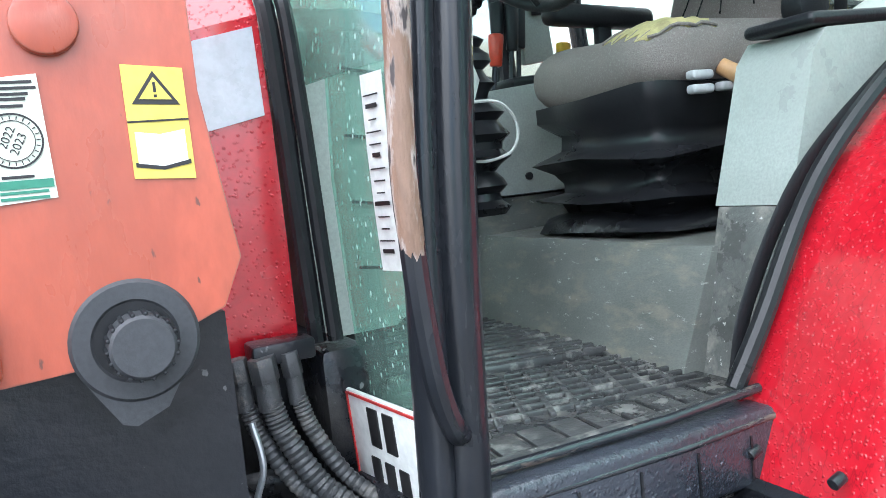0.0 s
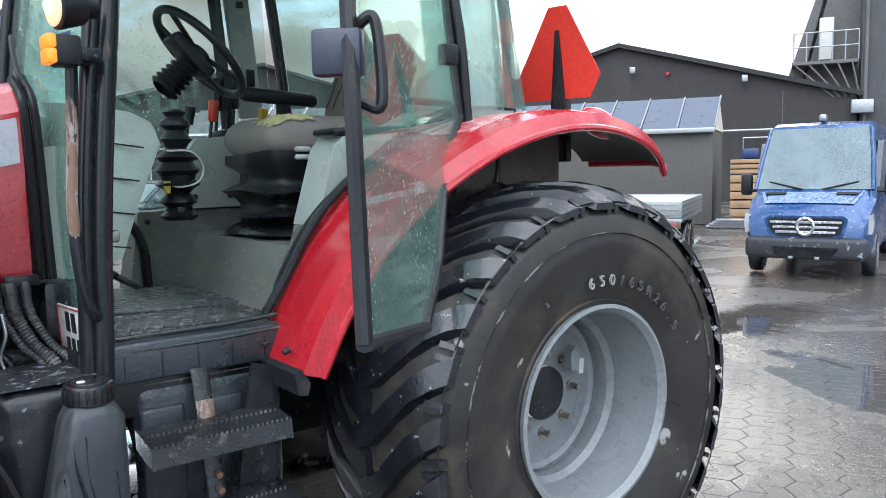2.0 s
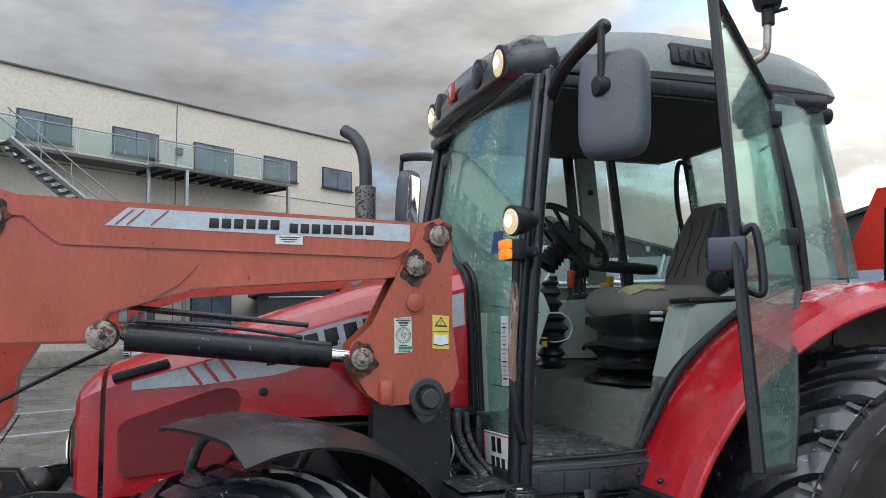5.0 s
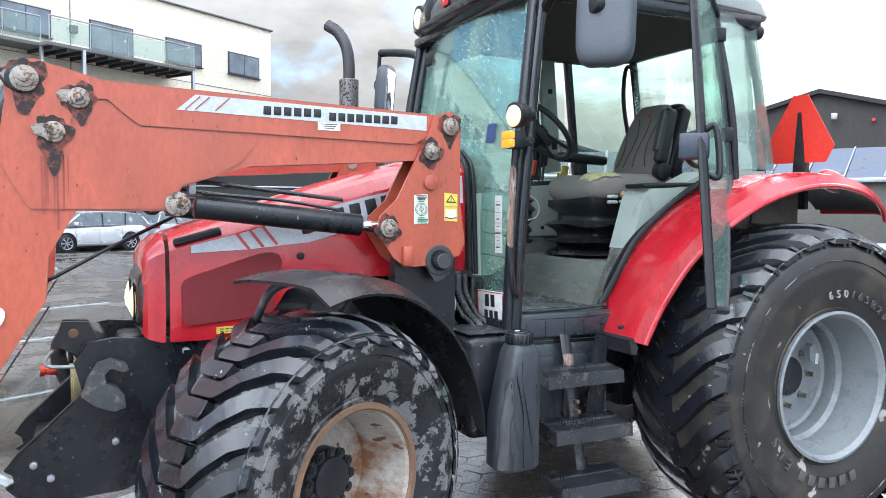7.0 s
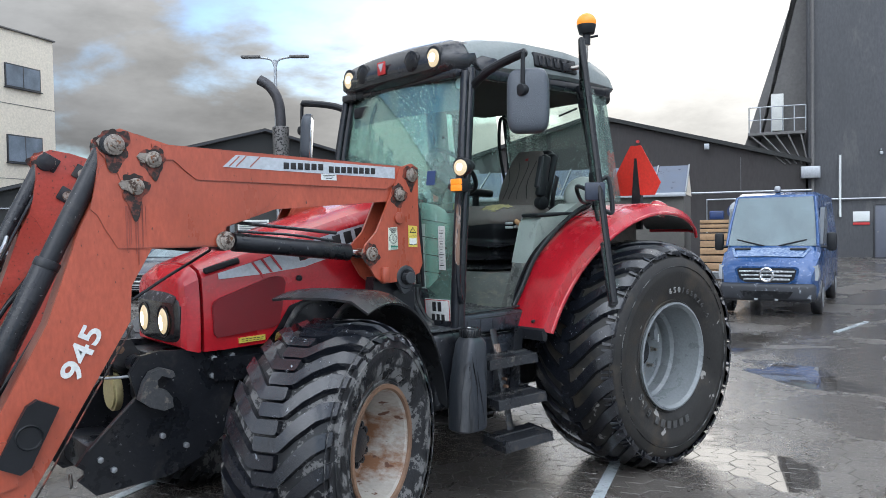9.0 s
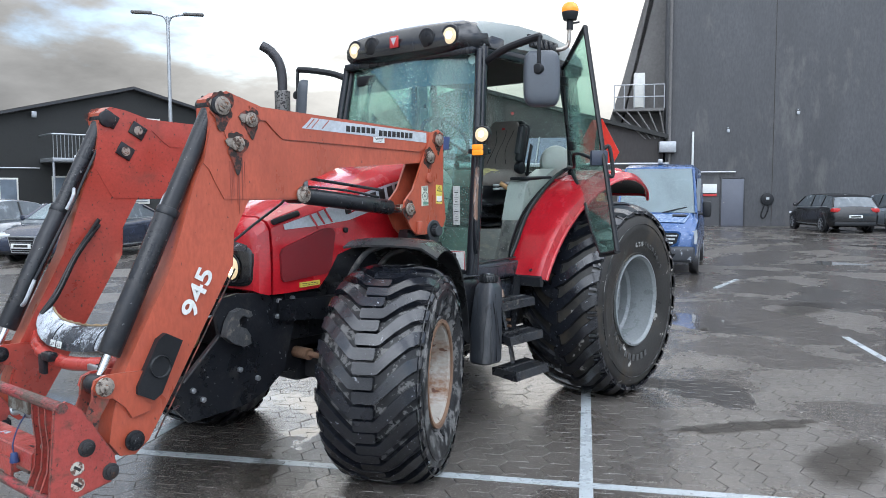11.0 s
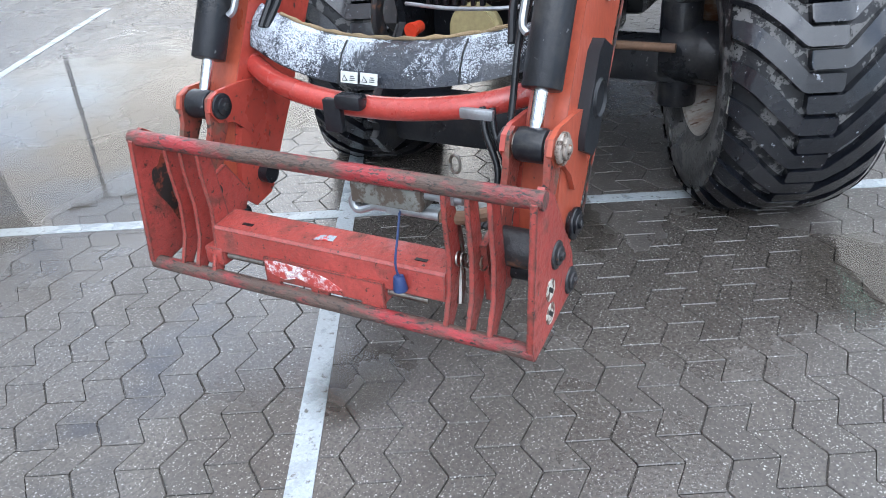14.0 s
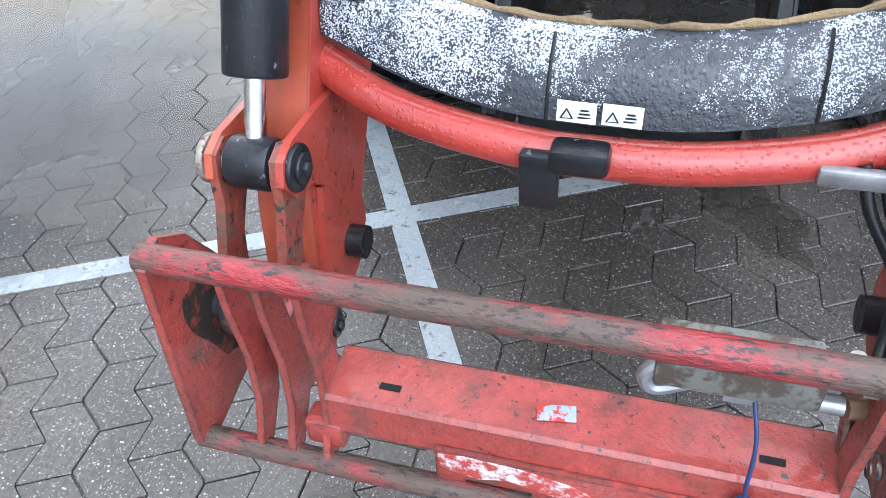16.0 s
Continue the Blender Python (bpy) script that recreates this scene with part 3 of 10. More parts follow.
    col = mixc(math2("MULTIPLY", puddle, 0.6), col, (0.06, 0.055, 0.05, 1))
    nt.links.new(col, b.inputs["Base Color"])
    ro = node_of(m, "ShaderNodeMix")
    nt.links.new(puddle, ro.inputs[0])
    nt.links.new(rng(damp, 0, 1, 0.40, 0.18), ro.inputs[2])
    ro.inputs[3].default_value = 0.03
    nt.links.new(ro.outputs[0], b.inputs["Roughness"])
    sp = node_of(m, "ShaderNodeMix")
    nt.links.new(math2("MAXIMUM", puddle, math2("MULTIPLY", damp, 0.75)), sp.inputs[0])
    sp.inputs[2].default_value, sp.inputs[3].default_value = 0.62, 0.85
    nt.links.new(sp.outputs[0], b.inputs["Specular IOR Level"])
    bp = node_of(m, "ShaderNodeBump")
    bp.inputs["Distance"].default_value = 0.004
    nt.links.new(math2("MULTIPLY", math2("SUBTRACT", 1.0, puddle), 0.5), bp.inputs["Strength"])
    nt.links.new(grit, bp.inputs["Height"])
    nt.links.new(bp.outputs[0], b.inputs["Normal"])
    return m


GROUND = paving("wet paved yard", None)
solid("ground", box(B(), V(20, 20, -0.51), (2400, 2400, 1.0), 0), GROUND, "wet grey concrete paved yard with shallow puddles", "ground", "structure")
PAINT = mat("worn white road paint", (0.40, 0.44, 0.46), 0.3, vary=0.14, bump=0.25, grain=90, dirt=(0.13, 0.125, 0.115), dirt_at=(0.565, 0.66), dirt_scale=34, blotch=5)
CROSS1 = V(-2.0, -1.87, 0)
ALONG, ACROSS = V(-0.458, 0.889, 0), V(0.875, 0.484, 0)


def line(a, b, w=0.074):
    d = (b - a).normalized()
    n = V(-d.y, d.x, 0) * w / 2
    bm = B()
    lo = [bm.verts.new(p + V(0, 0, -0.01)) for p in (a - n, b - n, b + n, a + n)]
    hi = [bm.verts.new(p + V(0, 0, 0.0025)) for p in (a - n, b - n, b + n, a + n)]
    bm.faces.new(hi)
    for i in range(4):
        bm.faces.new((lo[i], lo[(i + 1) % 4], hi[(i + 1) % 4], hi[i]))
    return solid("parking_line", bm, PAINT, "worn white painted parking bay line on wet paving", "parking line", "structure")


line(CROSS1 - ALONG * 14, CROSS1 + ALONG * 16.5)
for k in range(-3, 6):
    c = CROSS1 + ALONG * 2.81 * k
    line(c - ACROSS * 5.0, c - ACROSS * 0.038)
    line(c + ACROSS * 0.038, c + ACROSS * (3.4 if k == 0 else 5.0))
line(V(8.6, 0.9, 0), V(7.1, 0.75, 0))
line(V(9.5, 5.2, 0), V(12.5, 6.9, 0))



def water(name):
    """Clear shallow water that mirrors the sky at a low angle."""
    m = bpy.data.materials.new(name)
    m.use_nodes = True
    nt = m.node_tree
    nt.nodes.clear()
    clear, gloss, fre = node_of(m, "ShaderNodeBsdfTransparent"), node_of(m, "ShaderNodeBsdfGlossy"), node_of(m, "ShaderNodeFresnel")
    clear.inputs["Color"].default_value = (0.78, 0.77, 0.75, 1)
    gloss.inputs["Roughness"].default_value = 0.03
    fre.inputs["IOR"].default_value = 1.33
    both_, out = node_of(m, "ShaderNodeMixShader"), node_of(m, "ShaderNodeOutputMaterial")
    nt.links.new(fre.outputs[0], both_.inputs[0])
    nt.links.new(clear.outputs[0], both_.inputs[1])
    nt.links.new(gloss.outputs[0], both_.inputs[2])
    nt.links.new(both_.outputs[0], out.inputs["Surface"])
    return m


WATER = water("rain water")


def film(name, pools):
    """A thin sheet of rain water that lies in the pools (x, y, half length, half width) and leaves high stones dry."""
    m = water(name)
    nt = m.node_tree
    g = node_of(m, "ShaderNodeNewGeometry")
    depth = None
    for x, y, a, b in pools:
        off, size, far = node_of(m, "ShaderNodeVectorMath"), node_of(m, "ShaderNodeVectorMath"), node_of(m, "ShaderNodeVectorMath")
        off.operation, size.operation, far.operation = "SUBTRACT", "DIVIDE", "LENGTH"
        off.inputs[1].default_value, size.inputs[1].default_value = (x, y, 0), (a, b, 1)
        nt.links.new(g.outputs["Position"], off.inputs[0])
        nt.links.new(off.outputs[0], size.inputs[0])
        nt.links.new(size.outputs[0], far.inputs[0])
        if depth is None:
            depth = far.outputs["Value"]
        else:
            least = node_of(m, "ShaderNodeMath")
            least.operation = "MINIMUM"
            nt.links.new(depth, least.inputs[0])
            nt.links.new(far.outputs["Value"], least.inputs[1])
            depth = least.outputs[0]
    for scale, detail, amount in ((1.6, 6.0, 1.1), (45.0, 3.0, 0.34)):
        n = node_of(m, "ShaderNodeTexNoise")
        n.inputs["Scale"].default_value, n.inputs["Detail"].default_value = scale, detail
        nt.links.new(g.outputs["Position"], n.inputs["Vector"])
        add = node_of(m, "ShaderNodeMath")
        add.operation = "MULTIPLY_ADD"
        nt.links.new(n.outputs["Fac"], add.inputs[0])
        add.inputs[1].default_value = amount
        nt.links.new(depth, add.inputs[2])
        depth = add.outputs[0]
    there = node_of(m, "ShaderNodeMapRange")
    there.inputs["From Min"].default_value, there.inputs["From Max"].default_value = 1.86, 1.42
    nt.links.new(depth, there.inputs["Value"])
    bare, pick = node_of(m, "ShaderNodeBsdfTransparent"), node_of(m, "ShaderNodeMixShader")
    out = next(n for n in nt.nodes if n.bl_idname == "ShaderNodeOutputMaterial")
    wet = out.inputs["Surface"].links[0].from_socket
    nt.links.new(there.outputs[0], pick.inputs[0])
    nt.links.new(bare.outputs[0], pick.inputs[1])
    nt.links.new(wet, pick.inputs[2])
    nt.links.new(pick.outputs[0], out.inputs["Surface"])
    return m


bm = B()
bm.faces.new([bm.verts.new(p) for p in ((-8.0, -6, 0.0034), (6.5, -6, 0.0034), (6.5, 6.5, 0.0034), (-8.0, 6.5, 0.0034))])
wet_sheet = solid("rain_film", bm, film("thin rain water", ((-3.2, 3.1, 2.3, 1.7), (-5.4, 2.6, 1.2, 1.1), (-4.25, -0.05, 0.2, 0.15), (-3.05, -1.35, 0.34, 0.2), (-0.7, -2.9, 0.5, 0.2), (5.2, 1.3, 1.1, 0.5), (5.6, -1.0, 0.8, 0.3))), "thin film of rain water on the paving", "puddle", "structure")
if wet_sheet.data.polygons[0].normal.z < 0:
    wet_sheet.data.flip_normals()
wet_sheet.visible_shadow = False
rp = random.Random(8)
for x, y, a, b, turn in ((-3.02, -0.33, 0.24, 0.12, 35), (-0.35, -2.2, 0.45, 0.12, -40), (2.6, 1.6, 1.1, 0.3, -35)):
    ph = [rp.uniform(0, 6.28) for _ in range(5)]
    pts = []
    for k in range(56):
        t = 2 * math.pi * k / 56
        r = 1 + sum((0.16, 0.1, 0.08, 0.06, 0.05)[i] * math.sin((2 + 3 * i) * t + ph[i]) for i in range(5))
        pts.append(V(x, y, 0) + Matrix.Rotation(radians(turn), 3, "Z") @ V(a * r * math.cos(t), b * r * math.sin(t), 0))
    bm = B()
    vs = [bm.verts.new(p + V(0, 0, 0.0042)) for p in pts]
    bm.faces.new(vs)
    pud = solid("puddle", bm, WATER, "shallow rain puddle on the paving", "puddle", "structure")
    if pud.data.polygons[0].normal.z < 0:
        pud.data.flip_normals()
    pud.visible_shadow = False

# ---- buildings ----
CONC = mat("dark grey rendered concrete", (0.098, 0.10, 0.106), 0.9, vary=0.2, bump=0.1, grain=14, blotch=0.5, dirt=(0.16, 0.158, 0.155), dirt_at=(0.54, 0.75), dirt_scale=0.8, stretch=(1, 1, 0.35))
DARKCLAD = mat("dark brown grey cladding", (0.046, 0.041, 0.04), 0.8, vary=0.2, bump=0.15, grain=12, blotch=0.8, dirt=(0.058, 0.054, 0.051), dirt_at=(0.5, 0.72), dirt_scale=0.7, stretch=(1, 1, 0.3))
BLACKWOOD = mat("black stained cladding", (0.016, 0.017, 0.016), 0.6, vary=0.25, bump=0.15, grain=12, blotch=1.2)
GREYMETAL = mat("grey metal side cladding", (0.16, 0.155, 0.15), 0.9, vary=0.15, bump=0.1, grain=8, blotch=0.4)
WHITEWALL = mat("cream white concrete panels", (0.74, 0.675, 0.56), 0.8, vary=0.05, bump=0.08, grain=10, blotch=0.25, dirt=(0.62, 0.56, 0.45), dirt_at=(0.60, 0.85), dirt_scale=0.3)
METALROOF = mat("wet blue grey sheet roof", (0.07, 0.098, 0.15), 0.34, 0.2, vary=0.3, bump=0.08, blotch=1.5)
# pale blue base colour stands in for the sky mirrored in the panes
SKYGLASS = mat("window glass with sky reflection in its colour", (0.17, 0.205, 0.245), 0.06, vary=0.4, blotch=0.9, bump=0.01)
FRAME = mat("dark window frame", (0.035, 0.037, 0.042), 0.45, vary=0.1)
WHITEFRAME = mat("white window frame", (0.66, 0.66, 0.62), 0.5, vary=0.06)
CLEARRAIL = glass("railing glass", (0.8, 0.88, 0.88), 0.06, drop_scale=3)
GREYDOOR = mat("blue grey steel door", (0.12, 0.13, 0.16), 0.5, vary=0.08)
WOOD = mat("raw pine boards", (0.38, 0.24, 0.13), 0.7, vary=0.25, bump=0.2, grain=30, blotch=3)


def frame_of(o, d):
    """A pose with x along the wall, y into the building and z up."""
    d = Vector(d).normalized()
    n = V(-d.y, d.x, 0)
    m = Matrix((d, n, V(0, 0, 1))).transposed().to_4x4()
    m.translation = o
    return m


def put(bm, m):
    bmesh.ops.transform(bm, matrix=m, verts=bm.verts)
    return bm


def window(m, u0, u1, z0, z1, parent, frame_mat=FRAME, mull=1, glass_mat=SKYGLASS, out=-1):
    w = part("window", put(box(B(), V((u0 + u1) / 2, out * 0.01, (z0 + z1) / 2), (u1 - u0, 0.10, z1 - z0), 0.01), m), frame_mat, parent)
    n = mull + 1
    pw = (u1 - u0 - 0.08) / n
    for i in range(n):
        part("pane", put(box(B(), V(u0 + 0.04 + pw * (i + 0.5), out * 0.055, (z0 + z1) / 2), (pw - 0.06, 0.02, z1 - z0 - 0.14), 0), m), glass_mat, w)
    part("window_sill", put(box(B(), V((u0 + u1) / 2, out * 0.07, z0 - 0.03), (u1 - u0 + 0.1, 0.14, 0.05), 0.005), m), frame_mat, w)
    return w


# tall dark warehouse; its wall runs away from the eye to the right
TM = frame_of((30.7, 8.1, 0), -DW)
tower = thing("warehouse", (30.7, 8.1, 0), "tall windowless dark grey concrete warehouse", "building")
part("wall", put(box(B(), V(30 - 3.5, 45, 7.1), (60, 90, 14.4), 0.02), TM), CONC, tower, "dark grey concrete wall with faint streaks")
part("sloping_flank", put(slab(B(), [(-3.5, 0), (-3.5, 14.1), (-3.2, 14.1), (-6.55, 3.3), (-6.55, 0)], 1.2, 40, bevel=0.01), TM), GREYMETAL, tower, "pale grey sloping flank of the warehouse")
for u in (1.2, 6.0, 10.8, 15.6):
    part("panel_joint", put(box(B(), V(u, -0.004, 7.1), (0.03, 0.012, 14.2), 0), TM), DARKCLAD, tower)
dr = part("door", put(box(B(), V(-0.5, -0.02, 1.07), (0.96, 0.06, 2.14), 0.008), TM), GREYDOOR, tower, "blue grey steel door")
part("door_frame", put(box(box(box(B(), V(-1.01, -0.025, 1.09), (0.06, 0.08, 2.2), 0.004), V(0.01, -0.025, 1.09), (0.06, 0.08, 2.2), 0.004), V(-0.5, -0.025, 2.18), (0.95, 0.08, 0.06), 0.004), TM), FRAME, dr)
part("door_handle", put(rod(B(), V(-0.88, -0.05, 1.05), V(-0.88, -0.10, 1.05), 0.02, 10), TM), STEEL, dr)
ch = part("charging_station", put(rod(rod(B(), V(1.0, 0, 1.22), V(1.0, -0.14, 1.22), 0.28, 28, bevel=0.03), V(1.0, -0.14, 1.22), V(1.0, -0.16, 1.22), 0.13, 20), TM), PLASTIC, tower, "black round wall charger with hanging cable")
part("charging_cable", put(tube(B(), spline([(0.9, -0.08, 1.0), (0.75, -0.08, 0.5), (0.85, -0.1, 0.35), (1.0, -0.08, 0.6), (1.08, -0.08, 0.98)]), 0.03), TM), SEAL, ch)
part("charger_face", put(box(B(), V(1.0, -0.165, 1.24), (0.14, 0.01, 0.12), 0.01), TM), GALV, ch)
for u, z in ((2.15, 5.05), (-0.8, 4.3)):
    part("flood_lamp", put(box(rod(B(), V(u, 0, z + 0.15), V(u, -0.3, z + 0.15), 0.03, 8), V(u, -0.3, z), (0.13, 0.12, 0.15), 0.02), TM), GALV, tower, "small white wall lamp")
part("safety_sign", put(box(B(), V(-1.5, -0.03, 1.70), (0.62, 0.03, 0.42), 0.004), TM), WHITE, tower, "white notice board on the wall")
part("red_sign", put(box(B(), V(-1.5, -0.03, 1.40), (0.62, 0.03, 0.1), 0.004), TM), REDINK, tower)
part("pipe", put(tube(B(), [(-3.4, -0.12, 2.45), (-0.4, -0.12, 2.45)], 0.04, 8), TM), GALV, tower)
part("vent_pipe", put(tube(B(), [(-2.3, -0.12, 1.7), (-2.3, -0.12, 4.3)], 0.05, 8), TM), WHITE, tower)
part("downpipe", put(tube(B(), [(-3.35, -0.15, 0), (-3.35, -0.15, 14)], 0.07, 10), TM), GREYMETAL, tower, "grey downpipe at the corner")
part("pipe_box", put(box(B(), V(-3.45, -0.3, 3.6), (0.75, 0.5, 0.5), 0.03), TM), GALV, tower)
pf = part("platform", put(box(B(), V(-4.75, 0.7, 5.35), (2.3, 1.6, 0.12), 0.01), TM), GREYMETAL, tower, "steel service platform on the warehouse side")
for i in range(5):
    part("platform_brace", put(tube(B(), [(-5.8 + 0.5 * i, -0.05, 5.3), (-4.4 + 0.22 * i, -0.02, 4.0)], 0.035, 6), TM), GREYMETAL, pf)
for i in range(6):
    part("platform_post", put(tube(B(), [(-5.85 + 0.45 * i, -0.06, 5.4), (-5.85 + 0.45 * i, -0.06, 6.5)], 0.025, 6), TM), GALV, pf)
for z in (5.95, 6.5):
    part("platform_rail", put(tube(B(), [(-5.85, -0.06, z), (-3.6, -0.06, z)], 0.025, 6), TM), GALV, pf)
part("platform_cabinet", put(box(B(), V(-4.7, 0.6, 6.3), (0.5, 0.5, 1.6), 0.02), TM), WHITEFRAME, pf)

# dark gabled hall beside it
hall = thing("gabled_hall", (30.7 + DW.x * 12, 8.1 + DW.y * 12, 0), "low dark gabled storage hall", "building")
part("wall", put(slab(B(), [(-3.6, 0), (-3.6, 4.05), (-12.6, 6.5), (-21.6, 4.05), (-21.6, 0)], 0.02, 30, bevel=0.02), TM), DARKCLAD, hall, "dark cladded gable wall")
for s_, u0 in ((1, -3.6), (-1, -21.6)):
    part("roof", put(slab(B(), [(u0 + s_ * 0.2, 4.0), (-12.6, 6.5), (-12.6, 6.68), (u0 + s_ * 0.2, 4.18)], -0.25, 30.2, bevel=0.01), TM), BLACKWOOD, hall)
for u in (-6.2, -10.0, -15.2):
    part("wall_joint", put(box(B(), V(u, 0.012, 2.2), (0.03, 0.015, 4.4), 0), TM), CONC, hall)
part("pipe_rack", put(tube(B(), [(-3.4, -0.5, 2.85), (-14, -0.5, 2.85)], 0.05, 8), TM), GALV, hall, "grey pipes along the wall")
part("pipe_rack", put(tube(B(), [(-3.4, -0.5, 2.55), (-7.6, -0.5, 2.55), (-7.6, -0.5, 0)], 0.04, 8), TM), GALV, hall)
for u, z in ((-12.0, 5.6), (-7.6, 5.0)):
    part("flood_lamp", put(box(rod(B(), V(u, 0, z), V(u, -0.3, z), 0.03, 8), V(u, -0.3, z - 0.1), (0.22, 0.14, 0.26), 0.02), TM), GALV, hall, "wall flood lamp")
part("alarm_bell", put(rod(B(), V(-10.6, 0, 5.3), V(-10.6, -0.15, 5.3), 0.07, 14), TM), REDINK, hall)

# small lean shed with sheet roof
SM = frame_of(V(16, 8.3, 0), -DW)
shed = thing("storage_shed", (16 + DW.x * 3, 8.3 + DW.y * 3, 0), "grey shed with shiny blue grey sheet roof", "shed")
part("wall", put(box(B(), V(-4.6, 1.5, 1.22), (8.2, 3.0, 2.44), 0.02), SM), mat("grey brown render", (0.1, 0.095, 0.085), 0.8, vary=0.15, bump=0.1, grain=20, blotch=1), shed)
part("gable", put(slab(B(), [(0.0, 2.44), (3.0, 2.44), (1.5, 3.32)], -0.62, -0.48, "x", 0.005), SM), WHITEWALL, shed)
for i in range(9):
    part("roof_panel", put(slab(B(), [(-0.12, 2.44), (1.5, 3.33), (1.5, 3.37), (-0.12, 2.48)], -0.45 - 0.93 * (i + 1) + 0.03, -0.45 - 0.93 * i - 0.03, "x", 0.006), SM), METALROOF, shed, "wet sheet roof panel")
    part("roof_rib", put(tube(B(), [V(-0.45 - 0.93 * i, -0.14, 2.50), V(-0.45 - 0.93 * i, 1.5, 3.39)], 0.025, 6), SM), GALV, shed)
    part("roof_back", put(slab(B(), [(3.12, 2.44), (1.5, 3.33), (1.5, 3.36), (3.12, 2.47)], -0.45 - 0.93 * (i + 1) + 0.03, -0.45 - 0.93 * i - 0.03, "x", 0.004), SM), METALROOF, shed)
part("gutter", put(box(B(), V(-4.6, -0.14, 2.42), (8.3, 0.1, 0.12), 0.01), SM), GALV, shed)
# crates beside it
for i, (u, z, w, h) in enumerate(((0.55, 0.33, 1.2, 0.64), (0.55, 0.97, 1.2, 0.62), (0.35, 1.48, 0.8, 0.38))):
    cr = thing("pallet_crate", (16 + DW.x * -u - 0.8, 8.3 + DW.y * -u, 0), "stacked raw pine pallet crate", "crate", "stack of crates")
    for k in range(3):
        part("board", put(box(B(), V(u, -0.4, z - h / 2 + h / 3 * (k + 0.5)), (w, 0.03, h / 3 - 0.03), 0.004), SM), WOOD, cr)
        part("board", put(box(B(), V(u + w / 2, 0.1, z - h / 2 + h / 3 * (k + 0.5)), (0.03, 0.95, h / 3 - 0.03), 0.004), SM), WOOD, cr)
    part("crate_core", put(box(B(), V(u, 0.1, z), (w - 0.06, 0.9, h - 0.02), 0.004), SM), DARKCLAD, cr)
pal = thing("steel_beam_stack", (15.5, 7.5, 0), "stack of grey steel beams on the paving", "steel beams")
for k in range(4):
    part("beam", put(box(B(), V(0.4 + 0.03 * k, -1.0 - 0.05 * k, 0.04 + 0.055 * k), (1.9 - 0.1 * k, 0.22, 0.05), 0.006), SM), GALV, pal)
junk = thing("machine_part", (15.8, 8.2, 1.87), "blue and grey machine part on the crates", "machine part")
part("body", put(box(rod(B(), V(0.9, -0.2, 1.89), V(0.9, 0.2, 1.89), 0.22, 20), V(0.4, 0, 1.79), (0.4, 0.4, 0.25), 0.04), SM), BLUE, junk)
part("flange", put(rod(B(), V(1.0, -0.26, 1.93), V(1.0, -0.21, 1.93), 0.26, 22, bevel=0.01), SM), GALV, junk)

# low trailer
tr = thing("flatbed_trailer", (9.4, 5.9, 0), "low twin-axle trailer with aluminium drop sides", "trailer")
RM = frame_of(V(8.5, 4.5, 0), DN)
ALU = mat("dull wet aluminium", (0.36, 0.38, 0.37), 0.45, 0.5, vary=0.15, bump=0.06, dirt=(0.2, 0.2, 0.17), dirt_at=(0.55, 0.75), dirt_scale=5)
part("bed", put(box(B(), V(1.6, 0.95, 0.68), (3.2, 1.9, 0.06), 0.006), RM), GALV, tr, "galvanised trailer bed")
part("bed_cover", put(box(B(), V(1.6, 0.95, 0.955), (3.1, 1.8, 0.02), 0.006), RM), mat("pale wet trailer cover", (0.42, 0.44, 0.42), 0.4, vary=0.12, bump=0.08), tr, "pale flat cover")
for u, d, su, sd in ((1.6, 0.02, 3.2, 0.03), (1.6, 1.88, 3.2, 0.03), (0.018, 0.95, 0.03, 1.83), (3.182, 0.95, 0.03, 1.83)):
    bd = part("drop_side", put(box(B(), V(u, d, 0.85), (su, sd, 0.27), 0.004), RM), ALU, tr, "aluminium drop side")
    for z in (0.77, 0.85, 0.93):
        part("side_rib", put(box(B(), V(u - (0.018 if su < 0.1 and u < 1 else 0), d - (0.018 if sd < 0.1 and d < 1 else 0), z), (max(su - 0.06, 0.012), max(sd - 0.06, 0.012), 0.014), 0), RM), GALV, bd)
part("rear_frame", put(box(B(), V(0.03, 0.95, 0.60), (0.06, 1.86, 0.11), 0.008), RM), mat("green stained rear frame", (0.13, 0.13, 0.07), 0.6, vary=0.2, bump=0.15), tr, "algae stained rear frame")
for u in (1.15, 1.85):
    part("wheel", put(rod(rod(B(), V(u, 0.03, 0.29), V(u, 0.23, 0.29), 0.29, 24, bevel=0.04), V(u, 0.02, 0.29), V(u, 0.2, 0.29), 0.15, 18), RM), RUBBER, tr)
    part("wheel", put(rod(B(), V(u, 1.67, 0.29), V(u, 1.87, 0.29), 0.29, 24, bevel=0.04), RM), RUBBER, tr)
part("chassis", put(box(B(), V(1.6, 0.95, 0.5), (3.0, 1.2, 0.16), 0.02), RM), BLACK, tr)
part("rear_lamp", put(box(B(), V(-0.01, 0.2, 0.60), (0.03, 0.24, 0.09), 0.01), RM), REDINK, tr)
part("rear_plate", put(box(B(), V(-0.006, 0.95, 0.60), (0.012, 0.4, 0.09), 0.003), RM), WHITE, tr)
part("plate_bar", put(box(B(), V(-0.014, 0.95, 0.60), (0.004, 0.3, 0.045), 0), RM), INK, tr)


# white office building with balcony stair
OM = frame_of(V(6.85, 41.0, 0), V(0.8394, 0.5434, 0))
office = thing("office_building", (-8, 31, 0), "three-storey off-white concrete office building", "building")
part("wall", put(box(B(), V(-30, 7, 5.84), (60, 14, 11.68), 0.02), OM), WHITEWALL, office, "off-white concrete panel wall with faint stains")
